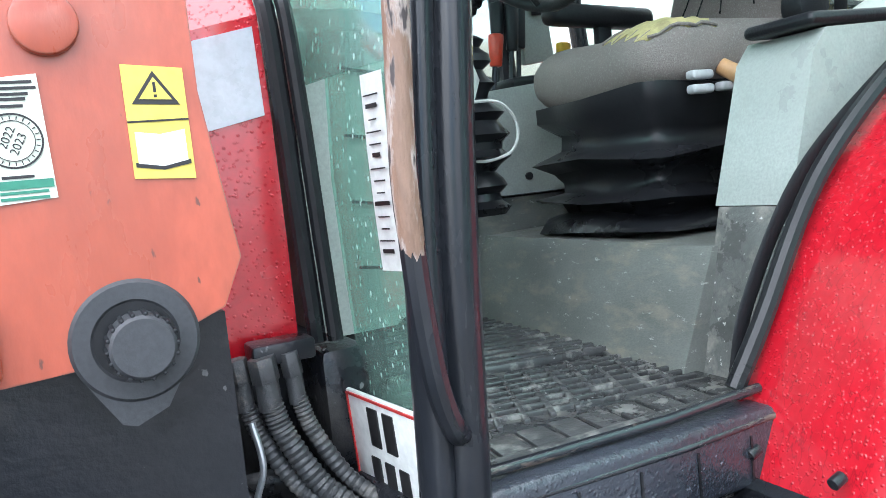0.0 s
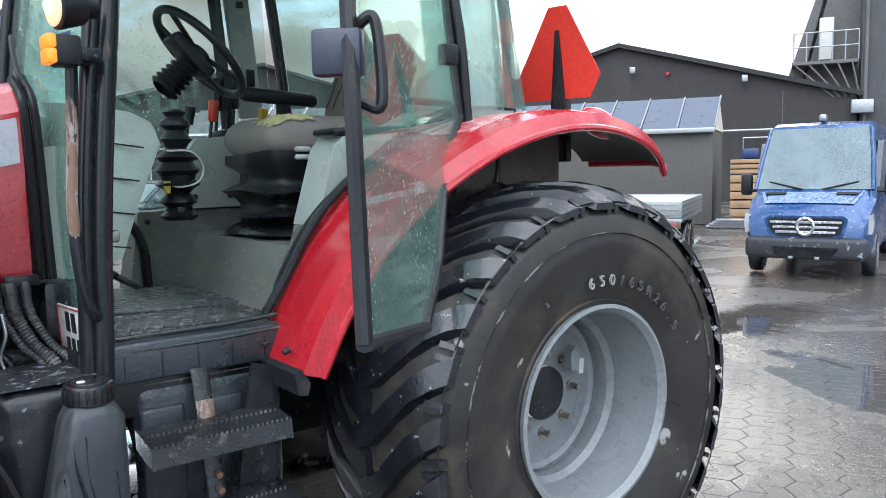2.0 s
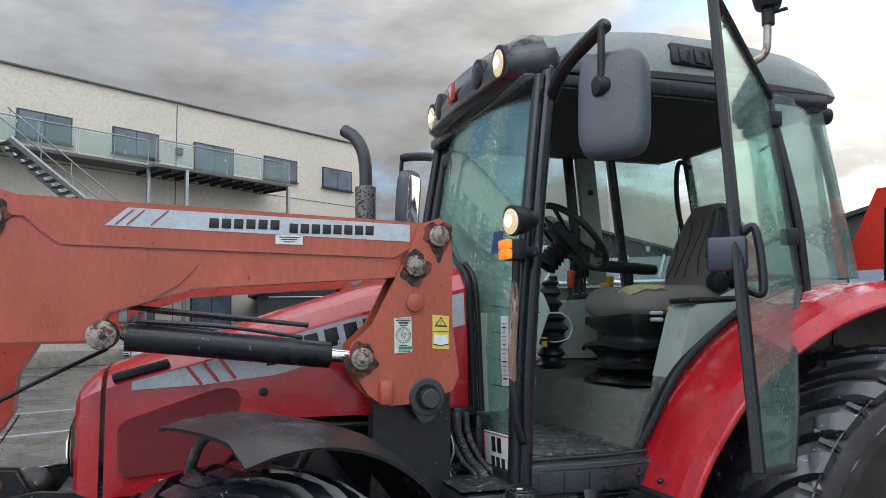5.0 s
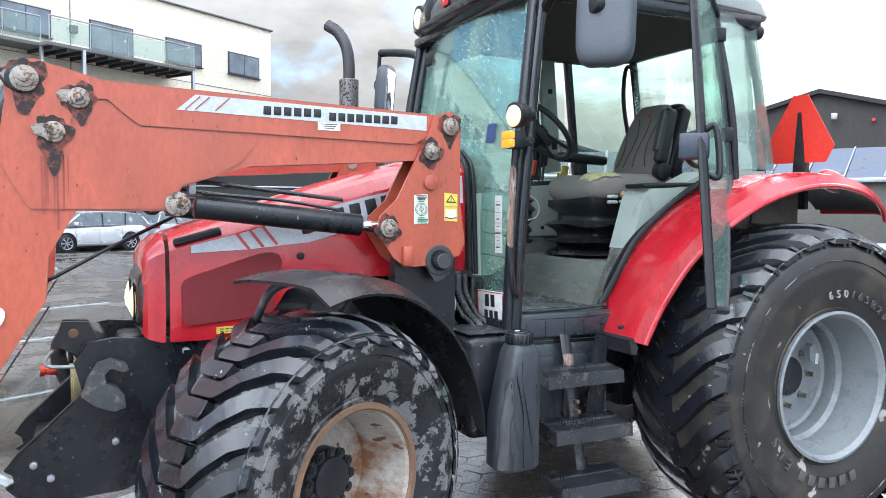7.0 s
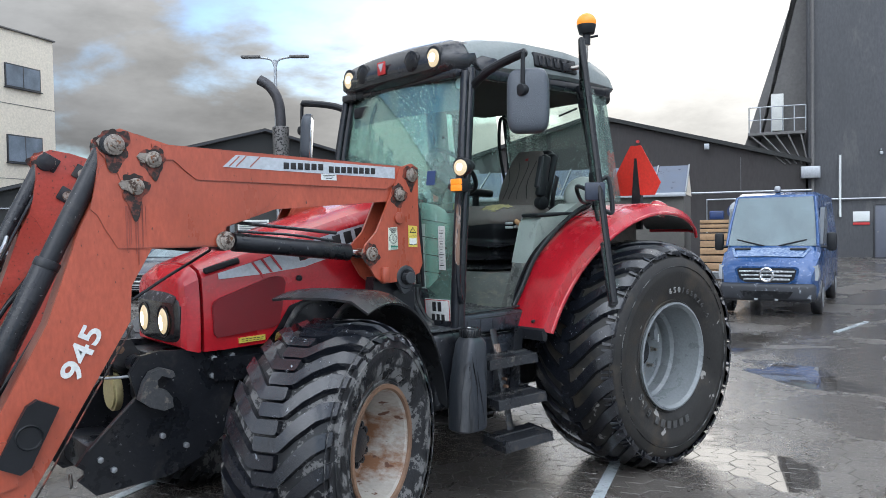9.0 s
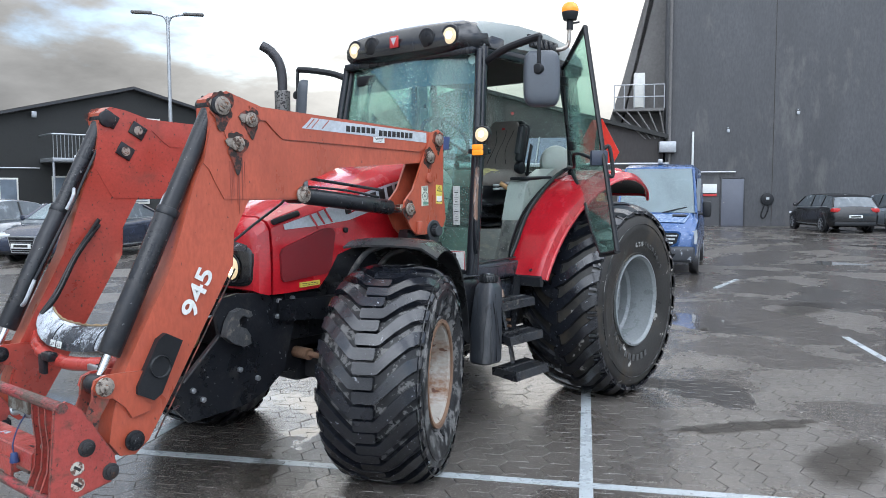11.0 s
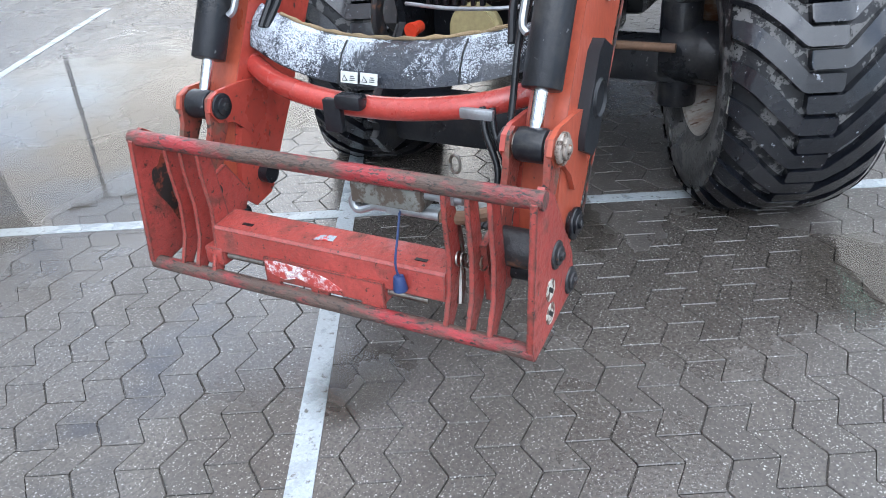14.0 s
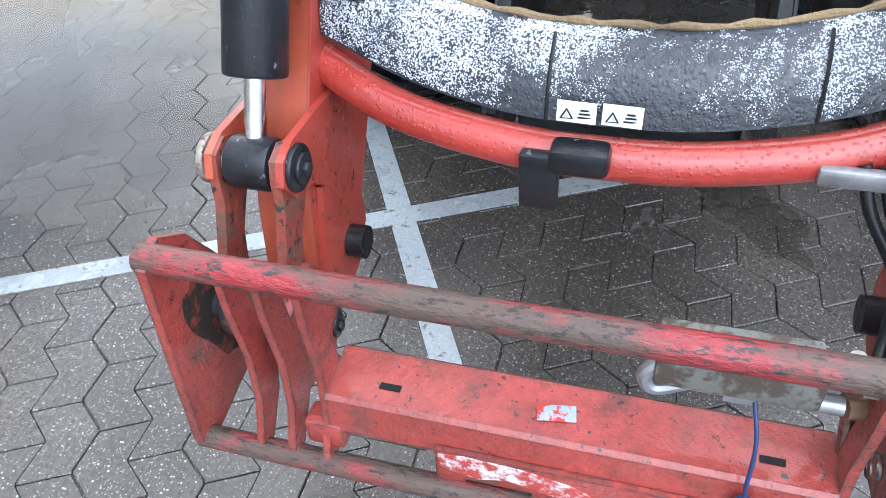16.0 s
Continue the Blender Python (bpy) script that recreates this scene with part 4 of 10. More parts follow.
part("parapet", put(box(B(), V(-30, 7, 11.71), (60.2, 14.2, 0.08), 0.01), OM), GREYMETAL, office)
for u in (-12.2, -24, -36, -48):
    part("panel_joint", put(box(B(), V(u, -0.005, 5.8), (0.04, 0.02, 11.6), 0), OM), GREYMETAL, office)
for z in (8.02, 4.3):
    part("panel_joint", put(box(B(), V(-30, -0.005, z), (60, 0.02, 0.03), 0), OM), GREYMETAL, office)
for i, (a, b) in enumerate(((0.95, 3.2), (5.0, 7.2), (9.05, 11.3), (13.1, 15.3), (17.05, 19.25), (21.4, 23.6), (25.5, 27.7), (29.6, 31.8), (33.7, 35.9))):
    window(OM, -b, -a, 8.3 if i in (2, 6) else 8.85, 10.02, office)
    window(OM, -b, -a, 5.1, 6.5, office)
    window(OM, -b, -a, 1.3, 2.9, office)
for u in (-12.1, -20.4):
    for z in (9.4, 5.8):
        part("wall_lamp", put(box(B(), V(u, -0.1, z), (0.32, 0.2, 0.34), 0.03), OM), FRAME, office)
bal = part("balcony", put(box(B(), V(-10.7, -0.95, 8.22), (7.4, 1.9, 0.14), 0.01), OM), GREYMETAL, office, "steel balcony with glass railing")
part("balcony_walk", put(box(B(), V(-27, -0.65, 8.22), (25.2, 1.3, 0.14), 0.01), OM), GREYMETAL, bal)
for k in range(12):
    part("balcony_joist", put(box(B(), V(-7.2 - 0.63 * k, -0.95, 8.08), (0.07, 1.8, 0.16), 0), OM), FRAME, bal)
for u, d in ((-7.1, -1.85), (-12.8, -1.85), (-14.3, -1.3), (-22, -1.25), (-30, -1.25)):
    part("column", put(box(B(), V(u, d, 4.1), (0.14, 0.14, 8.2), 0.01), OM), GALV, bal, "galvanised column")
for a, b, d in ((-7.05, -14.3, -1.87), (-14.3, -22, -1.27), (-22, -38, -1.27)):
    n = max(2, int((a - b) / 1.5))
    part("handrail", put(tube(B(), [(a, d, 9.35), (b, d, 9.35)], 0.03, 8), OM), GALV, bal)
    for k in range(n + 1):
        u = a + (b - a) * k / n
        part("rail_post", put(tube(B(), [(u, d, 8.3), (u, d, 9.35)], 0.022, 6), OM), GALV, bal)
    for k in range(n):
        u0, u1 = a + (b - a) * k / n - 0.06, a + (b - a) * (k + 1) / n + 0.06
        gl = part("rail_pane", put(box(B(), V((u0 + u1) / 2, d, 8.82), (abs(u1 - u0), 0.015, 0.9), 0), OM), CLEARRAIL, bal)
        gl.visible_shadow = False
part("handrail", put(tube(B(), [(-7.05, -1.87, 9.35), (-7.05, 0, 9.35)], 0.03, 8), OM), GALV, bal)
stair = part("stair", put(tube(B(), [(-20.5, -1.5, 8.2), (-14.8, -1.5, 4.3)], 0.12, 6), OM), GALV, office, "galvanised outside stair")
part("stringer", put(tube(B(), [(-20.5, -2.6, 8.2), (-14.8, -2.6, 4.3)], 0.12, 6), OM), GALV, stair)
for k in range(20):
    t = (k + 0.5) / 20
    part("tread", put(box(B(), V(-20.5 + 5.7 * t, -2.05, 8.2 - 3.9 * t), (0.28, 1.0, 0.05), 0), OM), FRAME, stair)
for d in (-1.5, -2.6):
    part("stair_rail", put(tube(B(), [(-20.6, d, 9.3), (-14.9, d, 5.4)], 0.03, 6), OM), GALV, stair)
    for k in range(6):
        t = k / 5
        part("stair_post", put(tube(B(), [(-20.5 + 5.7 * t, d, 8.2 - 3.9 * t), (-20.5 + 5.7 * t, d, 9.3 - 3.9 * t)], 0.02, 6), OM), GALV, stair)
part("lower_landing", put(box(B(), V(-12.0, -1.6, 4.2), (6.0, 2.4, 0.14), 0.01), OM), GREYMETAL, stair)
lw = thing("stone_wall", (-4, 31, 0), "low grey stone wall before the office building", "wall")
part("wall", put(box(B(), V(-20, -4.0, 0.28), (32, 0.4, 0.56), 0.02), OM), mat("rough grey stone", (0.25, 0.235, 0.2), 0.85, vary=0.3, bump=0.5, grain=8, blotch=5), lw)

# black gabled building with balcony
LM = frame_of(V(13.6, 30.6, 0), V(math.cos(radians(-8)), math.sin(radians(-8)), 0))
club = thing("gabled_building", (13.6, 34, 0), "low black timber building with a wide gable", "building")
part("wall", put(slab(B(), [(-13.5, 0), (-13.5, 2.7), (0, 6.3), (16.0, 2.5), (16.0, 0)], 0.0, 20, bevel=0.02), LM), BLACKWOOD, club, "black timber gable wall")
for s_ in (-1, 1):
    part("roof", put(slab(B(), [(-13.9, 2.6), (0, 6.3), (0, 6.46), (-13.9, 2.76)] if s_ < 0 else [(16.4, 2.4), (0, 6.3), (0, 6.46), (16.4, 2.56)], -0.3, 20.2, bevel=0.01), LM), DARKCLAD, club)
    part("barge_board", put(slab(B(), [(-13.9, 2.62), (0, 6.32), (0, 6.42), (-13.9, 2.72)] if s_ < 0 else [(16.4, 2.42), (0, 6.32), (0, 6.42), (16.4, 2.52)], -0.36, -0.3, bevel=0.01), LM), FRAME, club)
window(LM, -1.0, 1.3, 3.05, 5.05, club, WHITEFRAME, 2)
window(LM, -3.6, -2.5, 0.9, 2.3, club, WHITEFRAME, 0)
window(LM, -6.4, -4.95, 0.6, 2.2, club, WHITEFRAME, 1)
for u in (-4.3, -1.55, 1.75, 5.0):
    zl = 4.75 if abs(u) < 3 else 5.0
    part("flood_lamp", put(box(rod(B(), V(u, 0, zl), V(u, -0.3, zl), 0.03, 8), V(u, -0.3, zl - 0.1), (0.2, 0.14, 0.26), 0.02), LM), GALV, club, "wall lamp")
bl = part("balcony", put(box(B(), V(-1.9, -0.9, 2.95), (4.3, 1.8, 0.16), 0.01), LM), GALV, club, "galvanised balcony with bar railing")
for k in range(29):
    part("baluster", put(tube(B(), [(-4.0 + 0.15 * k, -1.75, 3.0), (-4.0 + 0.15 * k, -1.75, 4.0)], 0.016, 5), LM), GALV, bl)
part("handrail", put(tube(B(), [(-4.05, -0.05, 4.02), (-4.05, -1.75, 4.02), (0.25, -1.75, 4.02)], 0.035, 6), LM), GALV, bl)
for u in (-4.0, 0.15):
    part("balcony_post", put(tube(B(), [(u, -1.7, 0), (u, -1.7, 2.95)], 0.055, 8), LM), GALV, bl)
st_ = part("outside_stair", put(box(box(B(), V(-1.9, -2.0, 1.6), (0.05, 0.06, 0.05), 0), V(-1.9, -2.7, 1.6), (0.05, 0.06, 0.05), 0), LM), FRAME, club, "dark steel stair up to the balcony")
for v in (-2.0, -2.75):
    part("stringer", put(tube(B(), [(-3.6, v, 0.0), (-0.6, v, 2.95)], 0.07, 6), LM), FRAME, st_)
    part("stair_rail", put(tube(B(), [(-3.6, v, 1.0), (-0.6, v, 3.95)], 0.03, 6), LM), GALV, st_)
for k in range(12):
    part("tread", put(box(B(), V(-3.45 + 0.24 * k, -2.375, 0.2 + 0.236 * k), (0.26, 0.72, 0.04), 0.005), LM), GREYMETAL, st_)
part("pipe", put(tube(B(), [(-13, -0.08, 2.62), (-4.1, -0.08, 2.62)], 0.03, 6), LM), GALV, club)

# low shed in front of it
KM = frame_of(V(6.7, 21.5, 0), DN)
KS = frame_of(V(6.7, 21.5, 0), V(math.cos(radians(-38)), math.sin(radians(-38)), 0))
FELTROOF = mat("dark wet roofing felt", (0.075, 0.083, 0.092), 0.5, vary=0.25, blotch=1.2, bump=0.2, rough_vary=0.2)
low = thing("low_shed", (9, 21, 0), "low black shed with wet grey sheet roof", "shed")
part("wall", put(box(B(), V(4.7, 2.0, 1.35), (9.4, 3.9, 2.7), 0.02), KS), BLACKWOOD, low, "black shed wall")
for i in range(8):
    part("roof_panel", put(slab(B(), [(-0.2, 2.72), (2.2, 3.62), (2.2, 3.68), (-0.2, 2.78)], -0.12 + 1.21 * i, 1.07 + 1.21 * i, "x", 0.006), KS), FELTROOF, low, "wet sheet roof panel")
    part("roof_back", put(slab(B(), [(4.2, 2.72), (2.2, 3.62), (2.2, 3.66), (4.2, 2.76)], -0.12 + 1.21 * i, 1.07 + 1.21 * i, "x", 0.004), KS), FELTROOF, low)
    if i:
        part("roof_rib", put(tube(B(), [V(-0.13 + 1.21 * i, -0.2, 2.81), V(-0.13 + 1.21 * i, 2.2, 3.71)], 0.045, 6), KS), GALV, low)
part("gutter", put(tube(B(), [V(-0.15, -0.26, 2.72), V(9.5, -0.26, 2.72)], 0.07, 8), KS), GALV, low)
part("fascia", put(box(B(), V(4.7, -0.14, 2.64), (9.5, 0.05, 0.14), 0.005), KS), WHITEFRAME, low)
vn = part("wall_vent", put(box(B(), V(1.53, 0.02, 1.56), (1.06, 0.06, 0.72), 0.01), KS), WHITEFRAME, low, "white louvred vent")
for k in range(9):
    part("louvre", put(box(B(), V(1.53, -0.015, 1.28 + 0.07 * k), (0.94, 0.03, 0.03), 0, pose(0, 0, 0, 30, 0, 0)), KS), GALV, vn)
part("wall_lamp", put(box(B(), V(0.5, 0.0, 2.38), (0.18, 0.12, 0.2), 0.02), KS), WHITE, low)
bw = thing("brick_edge_wall", (9, 19, 0), "low grey concrete block wall edging the yard", "wall")
for r in range(3):
    for k in range(50):
        part("block", put(box(B(), V(1.0 + 0.5 * k + (0.25 if r % 2 else 0), -2.2, 0.085 + 0.17 * r), (0.485, 0.25, 0.155), 0.012, None, 1), KM), mat("grey wall block", (0.24, 0.235, 0.22), 0.8, vary=0.2, bump=0.3) if (r, k) == (0, 0) else bpy.data.materials["grey wall block"], bw)

# lamp post
lp = thing("street_lamp", (5.3, 13.95, 0), "grey twin-arm lamp post in a round concrete foot", "street lamp")
part("pole", rod(B(), (5.3, 13.95, 0.3), (5.3, 13.95, 5.95), 0.055, 16, r2=0.04), GALV, lp)
part("pole_sleeve", rod(B(), (5.3, 13.95, 0.3), (5.3, 13.95, 1.6), 0.075, 16), GALV, lp)
part("foot", rod(B(), (5.3, 13.95, -0.004), (5.3, 13.95, 0.52), 0.46, 28, bevel=0.03), mat("stained concrete", (0.25, 0.235, 0.2), 0.85, vary=0.2, bump=0.3, dirt=(0.1, 0.09, 0.07), dirt_at=(0.52, 0.7)), lp, "stained round concrete foot")
for s_ in (-1, 1):
    e = V(0.78, -0.62, 0) * s_
    part("lamp_arm", tube(B(), spline([V(5.3, 13.95, 5.75), V(5.3, 13.95, 5.95) + e * 0.1, V(5.3, 13.95, 6.02) + e * 0.4]), 0.03, 8), GALV, lp)
    part("lamp_head", box(B(), V(5.3, 13.95, 6.03) + e * 0.62, (0.5, 0.16, 0.07), 0.03, pose(0, 0, 0, 0, 0, -38.5)), GREYMETAL, lp)


# ---- parked vehicles ----
CARGLASS = mat("dark frosted car glass", (0.13, 0.15, 0.165), 0.08, vary=0.25, bump=0.05, fleck=(0.4, 0.44, 0.48), fleck_at=(0.6, 0.8), fleck_scale=4)
FROST = mat("frosted windscreen", (0.10, 0.14, 0.155), 0.22, vary=0.5, blotch=1.6, bump=0.2, fleck=(0.27, 0.345, 0.365), fleck_at=(0.42, 0.72), fleck_scale=70, fleck_detail=12.0)
TAIL = mat("red tail lamp", (0.45, 0.02, 0.02), 0.2, vary=0.1)
CLEARLAMP = mat("clear headlamp", (0.5, 0.53, 0.55), 0.12, 0.3, vary=0.15)


def car(name, label, at, heading, paint, L=4.7, W=1.82, H=1.45, kind="sedan", group="parked cars", category="car"):
    """A parked car: x of its own frame points forward."""
    m = Matrix.Translation(at) @ Matrix.Rotation(radians(heading), 4, "Z")
    e = thing(name, at, label, category, group)
    hw, hl = W / 2, L / 2
    wagon = kind == "wagon"
    st = [(-1.0, 0.42, 0.52, 0.80), (-0.97, 0.30, 0.67, 0.91), (-0.85, 0.22, 0.71, 0.97), (-0.6, 0.2, 0.70, 1.0), (-0.2, 0.2, 0.665, 1.0), (0.2, 0.2, 0.645, 1.0), (0.45, 0.2, 0.63, 1.0), (0.65, 0.2, 0.60, 0.985), (0.82, 0.2, 0.55, 0.95), (0.93, 0.22, 0.48, 0.88), (0.985, 0.25, 0.40, 0.79), (1.0, 0.32, 0.34, 0.72)]
    section = ((0.88, 0.0), (0.965, 0.06), (1.0, 0.25), (1.005, 0.48), (0.985, 0.66), (0.975, 0.70), (0.94, 0.86), (0.86, 0.95), (0.66, 0.99), (0.3, 1.015), (0, 1.02))
    rings = []
    for x, zb, zt, k in st:
        half = [(hw * k * y, zb + (zt * H - zb) * z) for y, z in section]
        rings.append([V(x * hl, -y, z) for y, z in half] + [V(x * hl, y, z) for y, z in half[-2::-1]])
    part("body", put(skin(B(), rings), m), paint, e, "", 50)
    line = [(-0.97, 0.66), (-0.90, 0.82), (-0.80, 0.95), (-0.4, 1.0), (0.0, 1.0), (0.26, 0.965), (0.42, 0.82), (0.60, 0.62)] if wagon else [(-0.80, 0.68), (-0.64, 0.81), (-0.46, 0.93), (-0.2, 0.99), (0.0, 1.0), (0.22, 0.965), (0.38, 0.83), (0.57, 0.62)]
    top = [p for p in spline([V(x * hl, 0, z * H) for x, z in line], 4)]
    belt = 0.655 * H

    def over(p, f):
        t = max(0.0, (p.z - belt) / (H - belt))
        return V(p.x, f * hw * (0.91 - 0.19 * t), p.z - 0.05 * abs(f) ** 3 * t)

    rings = []
    for p in top:
        rings.append([V(p.x, -hw * 0.92, belt - 0.08)] + [over(p, f) for f in (-1, -0.92, -0.6, 0, 0.6, 0.92, 1)] + [V(p.x, hw * 0.92, belt - 0.08)])
    part("greenhouse", put(skin(B(), rings), m), CARGLASS, e, "frosted car windows", 40)
    lo, hi = (-0.86, 0.27) if wagon else (-0.5, 0.25)
    up = [p for p in top if lo * hl <= p.x <= hi * hl]
    part("roof", put(sheet(B(), [[over(p, f) + V(0, 0, 0.014) for f in (-0.99, -0.9, -0.5, 0, 0.5, 0.9, 0.99)] for p in up], 0.03), m), paint, e, "", 50)
    front = [p for p in top if p.x >= hi * hl - 0.02 and p.z > belt - 0.02]
    if not wagon:
        part("windscreen", put(sheet(B(), [[over(p, f) + V(0.02, 0, 0.016) for f in (-0.9, -0.5, 0, 0.5, 0.9)] for p in front], 0.01), m), FROST, e, "windscreen white with frost", 60)
    rear = [p for p in top if p.x <= lo * hl + 0.02 and p.z > belt - 0.02]
    for s in (-1, 1):
        for run in (front, rear):
            part("pillar", put(tube(B(), [over(p, s) + V(0, 0, 0.01) for p in run], 0.035, 6), m), paint, e)
        for x0, x1 in ((-0.08, -0.10),) + (((-0.5, -0.55),) if wagon else ()):
            part("pillar", put(tube(B(), [V(x0 * hl, s * hw * 0.92, belt - 0.04), V(x1 * hl, s * hw * 0.74, H * 0.95)], 0.028, 6), m), SEAL, e)
        part("window_trim", put(tube(B(), [V(-0.78 * hl, s * hw * 0.945, belt + 0.015), V(0, s * hw * 0.95, belt - 0.005), V(0.5 * hl, s * hw * 0.94, belt - 0.03)], 0.012, 5), m), GALV, e)
        for x in (-hl + 0.88, hl - 0.88):
            part("wheel_arch", put(rod(B(), V(x, s * (hw - 0.12), 0.34), V(x, s * (hw + 0.008), 0.34), 0.385, 26, bevel=0.01), m), SEAL, e)
            wh = part("wheel", put(rod(B(), V(x, s * (hw - 0.2), 0.32), V(x, s * (hw + 0.014), 0.32), 0.32, 26, bevel=0.03), m), RUBBER, e)
            part("rim", put(lathe(B(), [(0.03, s * 0.0), (0.2, -s * 0.01), (0.225, s * 0.012), (0.205, s * 0.0)], V(x, s * (hw + 0.016), 0.32), 20), m), GALV, wh)
            for k in range(7):
                a = 2 * math.pi * k / 7
                part("spoke", put(box(B(), V(x + 0.11 * math.cos(a), s * (hw + 0.022), 0.32 + 0.11 * math.sin(a)), (0.2, 0.012, 0.036), 0.004, pose(0, 0, 0, 0, -math.degrees(a), 0)), m), GALV, wh)
        part("headlight", put(box(B(), V(hl - 0.17, s * hw * 0.66, 0.43 * H), (0.30, 0.42, 0.13), 0.04, pose(0, 0, 0, 0, 14, s * -24)), m), CLEARLAMP, e)
        part("tail_light", put(box(B(), V(-hl + 0.10, s * hw * 0.76, 0.58 * H), (0.2, 0.36, 0.15), 0.04, pose(0, 0, 0, 0, 0, s * 18)), m), TAIL, e)
        part("mirror", put(box(B(), V(0.44 * hl, s * (hw + 0.07), belt + 0.06), (0.14, 0.2, 0.13), 0.045), m), paint, e)
        for x in (-0.42, 0.0, 0.43):
            part("door_line", put(box(B(), V(x * hl, s * (hw + 0.001), 0.56), (0.01, 0.012, 0.62), 0), m), SEAL, e)
        for x in (-0.33, 0.09):
            part("door_handle", put(box(B(), V(x * hl, s * (hw - 0.002), 0.54 * H), (0.2, 0.03, 0.03), 0.008), m), paint, e)
        part("sill_trim", put(box(B(), V(-0.02, s * (hw - 0.008), 0.29), (0.95 * hl, 0.03, 0.03), 0.006), m), GALV, e)
    part("grille", put(slab(B(), [(-0.36, 0.62), (0.36, 0.62), (0.26, 0.24), (-0.26, 0.24)], hl - 0.12, hl + 0.025, "x", 0.01), m), GALV, e, "chrome framed grille")
    part("grille_mesh", put(slab(B(), [(-0.33, 0.595), (0.33, 0.595), (0.24, 0.265), (-0.24, 0.265)], hl - 0.1, hl + 0.031, "x", 0.004), m), SEAL, e)
    for k in range(5):
        part("grille_bar", put(box(B(), V(hl + 0.034, 0, 0.30 + 0.058 * k), (0.008, 0.48 + 0.03 * k, 0.01), 0), m), GALV, e)
    part("number_plate", put(box(B(), V(hl + 0.045, 0, 0.40), (0.012, 0.5, 0.11), 0.003), m), WHITE, e)
    part("plate_bar", put(box(B(), V(hl + 0.053, 0, 0.40), (0.004, 0.36, 0.055), 0), m), INK, e)
    part("rear_plate", put(box(B(), V(-hl - 0.0, 0, 0.62), (0.03, 0.5, 0.11), 0.003), m), WHITE, e)
    part("rear_plate_bar", put(box(B(), V(-hl - 0.018, 0, 0.62), (0.004, 0.36, 0.055), 0), m), INK, e)
    part("front_bumper", put(box(B(), V(hl - 0.14, 0, 0.25), (0.2, W * 0.74, 0.1), 0.04), m), PLASTIC, e)
    part("rear_bumper", put(box(B(), V(-hl + 0.08, 0, 0.34), (0.2, W * 0.84, 0.16), 0.05), m), PLASTIC, e)
    return e


def paint(name, c, snow=0.0):
    return mat(name, c, 0.2, 0.2, vary=0.1, coat=0.5, bump=0.02, fleck=(0.75, 0.78, 0.82) if snow else None, fleck_at=(0.7, 0.84), fleck_scale=3.0)


HEAD = math.degrees(math.atan2(-0.53, -0.85))
DARKBLUE, WHITECAR, BLACKCAR, SILVERCAR = paint("dark blue grey car paint", (0.03, 0.04, 0.068), 1), paint("white car paint", (0.6, 0.62, 0.64)), paint("black car paint", (0.012, 0.013, 0.015)), paint("pale blue silver paint", (0.42, 0.47, 0.53))
car("sedan_car", "dark blue grey sedan dusted with frost on wet paving", (3.9, 15.5, 0), 208, DARKBLUE, 4.75, 1.85, 1.42)
car("sedan_car", "white sedan parked beside the dark one", (2.45, 17.9, 0), HEAD, WHITECAR, 4.7, 1.82, 1.42)
IN = math.degrees(math.atan2(DN.y, DN.x))
car("estate_car", "black estate car parked nose to the wall", (28.7, 4.0, 0), 35, BLACKCAR, 4.7, 1.82, 1.48, "wagon")
car("estate_car", "pale silver estate car parked nose to the wall", (29.7, 1.75, 0), 33, SILVERCAR, 4.5, 1.78, 1.5, "wagon")
car("hatchback_car", "dark hatchback parked nose to the wall", (31.2, -1.8, 0), IN, BLACKCAR, 4.3, 1.75, 1.48, "wagon")
car("hatchback_car", "pale blue silver hatchback parked by the office", (0.9, 31.2, 0), IN + 6, SILVERCAR, 4.2, 1.75, 1.55, "wagon")
car("hatchback_car", "white hatchback parked by the office", (-2.9, 29.0, 0), IN + 180, WHITECAR, 4.3, 1.76, 1.5, "wagon")
car("hatchback_car", "white hatchback with red tail lamps by the office", (5.0, 31.8, 0), IN + 60, WHITECAR, 4.3, 1.76, 1.5, "wagon")

# blue van
GRILLE_FROST = mat("frosted grille chrome", (0.34, 0.36, 0.38), 0.3, 0.3, vary=0.3, fleck=(0.6, 0.63, 0.66), fleck_at=(0.5, 0.6), fleck_scale=30)
VB = mat("blue van paint", (0.02, 0.075, 0.22), 0.25, 0.15, vary=0.12, coat=0.5, bump=0.03, fleck=(0.2, 0.28, 0.42), fleck_at=(0.6, 0.72), fleck_scale=22)
vat = (8.15, 2.33, 0)
VMX = Matrix.Translation(vat) @ Matrix.Rotation(math.atan2(-0.33, -0.944), 4, "Z") @ Matrix.Translation((-2.2, 0, 0)) @ Matrix.Diagonal((0.85, 0.81, 0.88, 1))
van = thing("van", vat, "blue delivery van with frosted windscreen", "van")
prof = [(-2.6, 0.45, 2.25, 0.97), (-2.5, 0.35, 2.42, 1.0), (0.9, 0.35, 2.42, 1.0), (1.25, 0.35, 2.36, 0.99), (1.95, 0.35, 1.30, 0.98), (2.45, 0.35, 1.08, 0.93), (2.58, 0.45, 0.88, 0.86)]
rings = []
for x, zb, zt, k in prof:
    w = 0.99 * k
    top = w * (0.86 if zt > 2 else 0.93)
    half = [(w * 0.95, zb), (w, zb + 0.15), (w, min(1.25, zt - 0.1)), (top, zt - 0.06), (top * 0.9, zt), (0, zt + 0.015)]
    rings.append([V(x, -y, z) for y, z in half] + [V(x, y, z) for y, z in half[-2::-1]])
part("body", put(skin(B(), rings), VMX), VB, van, "blue van body with frost")
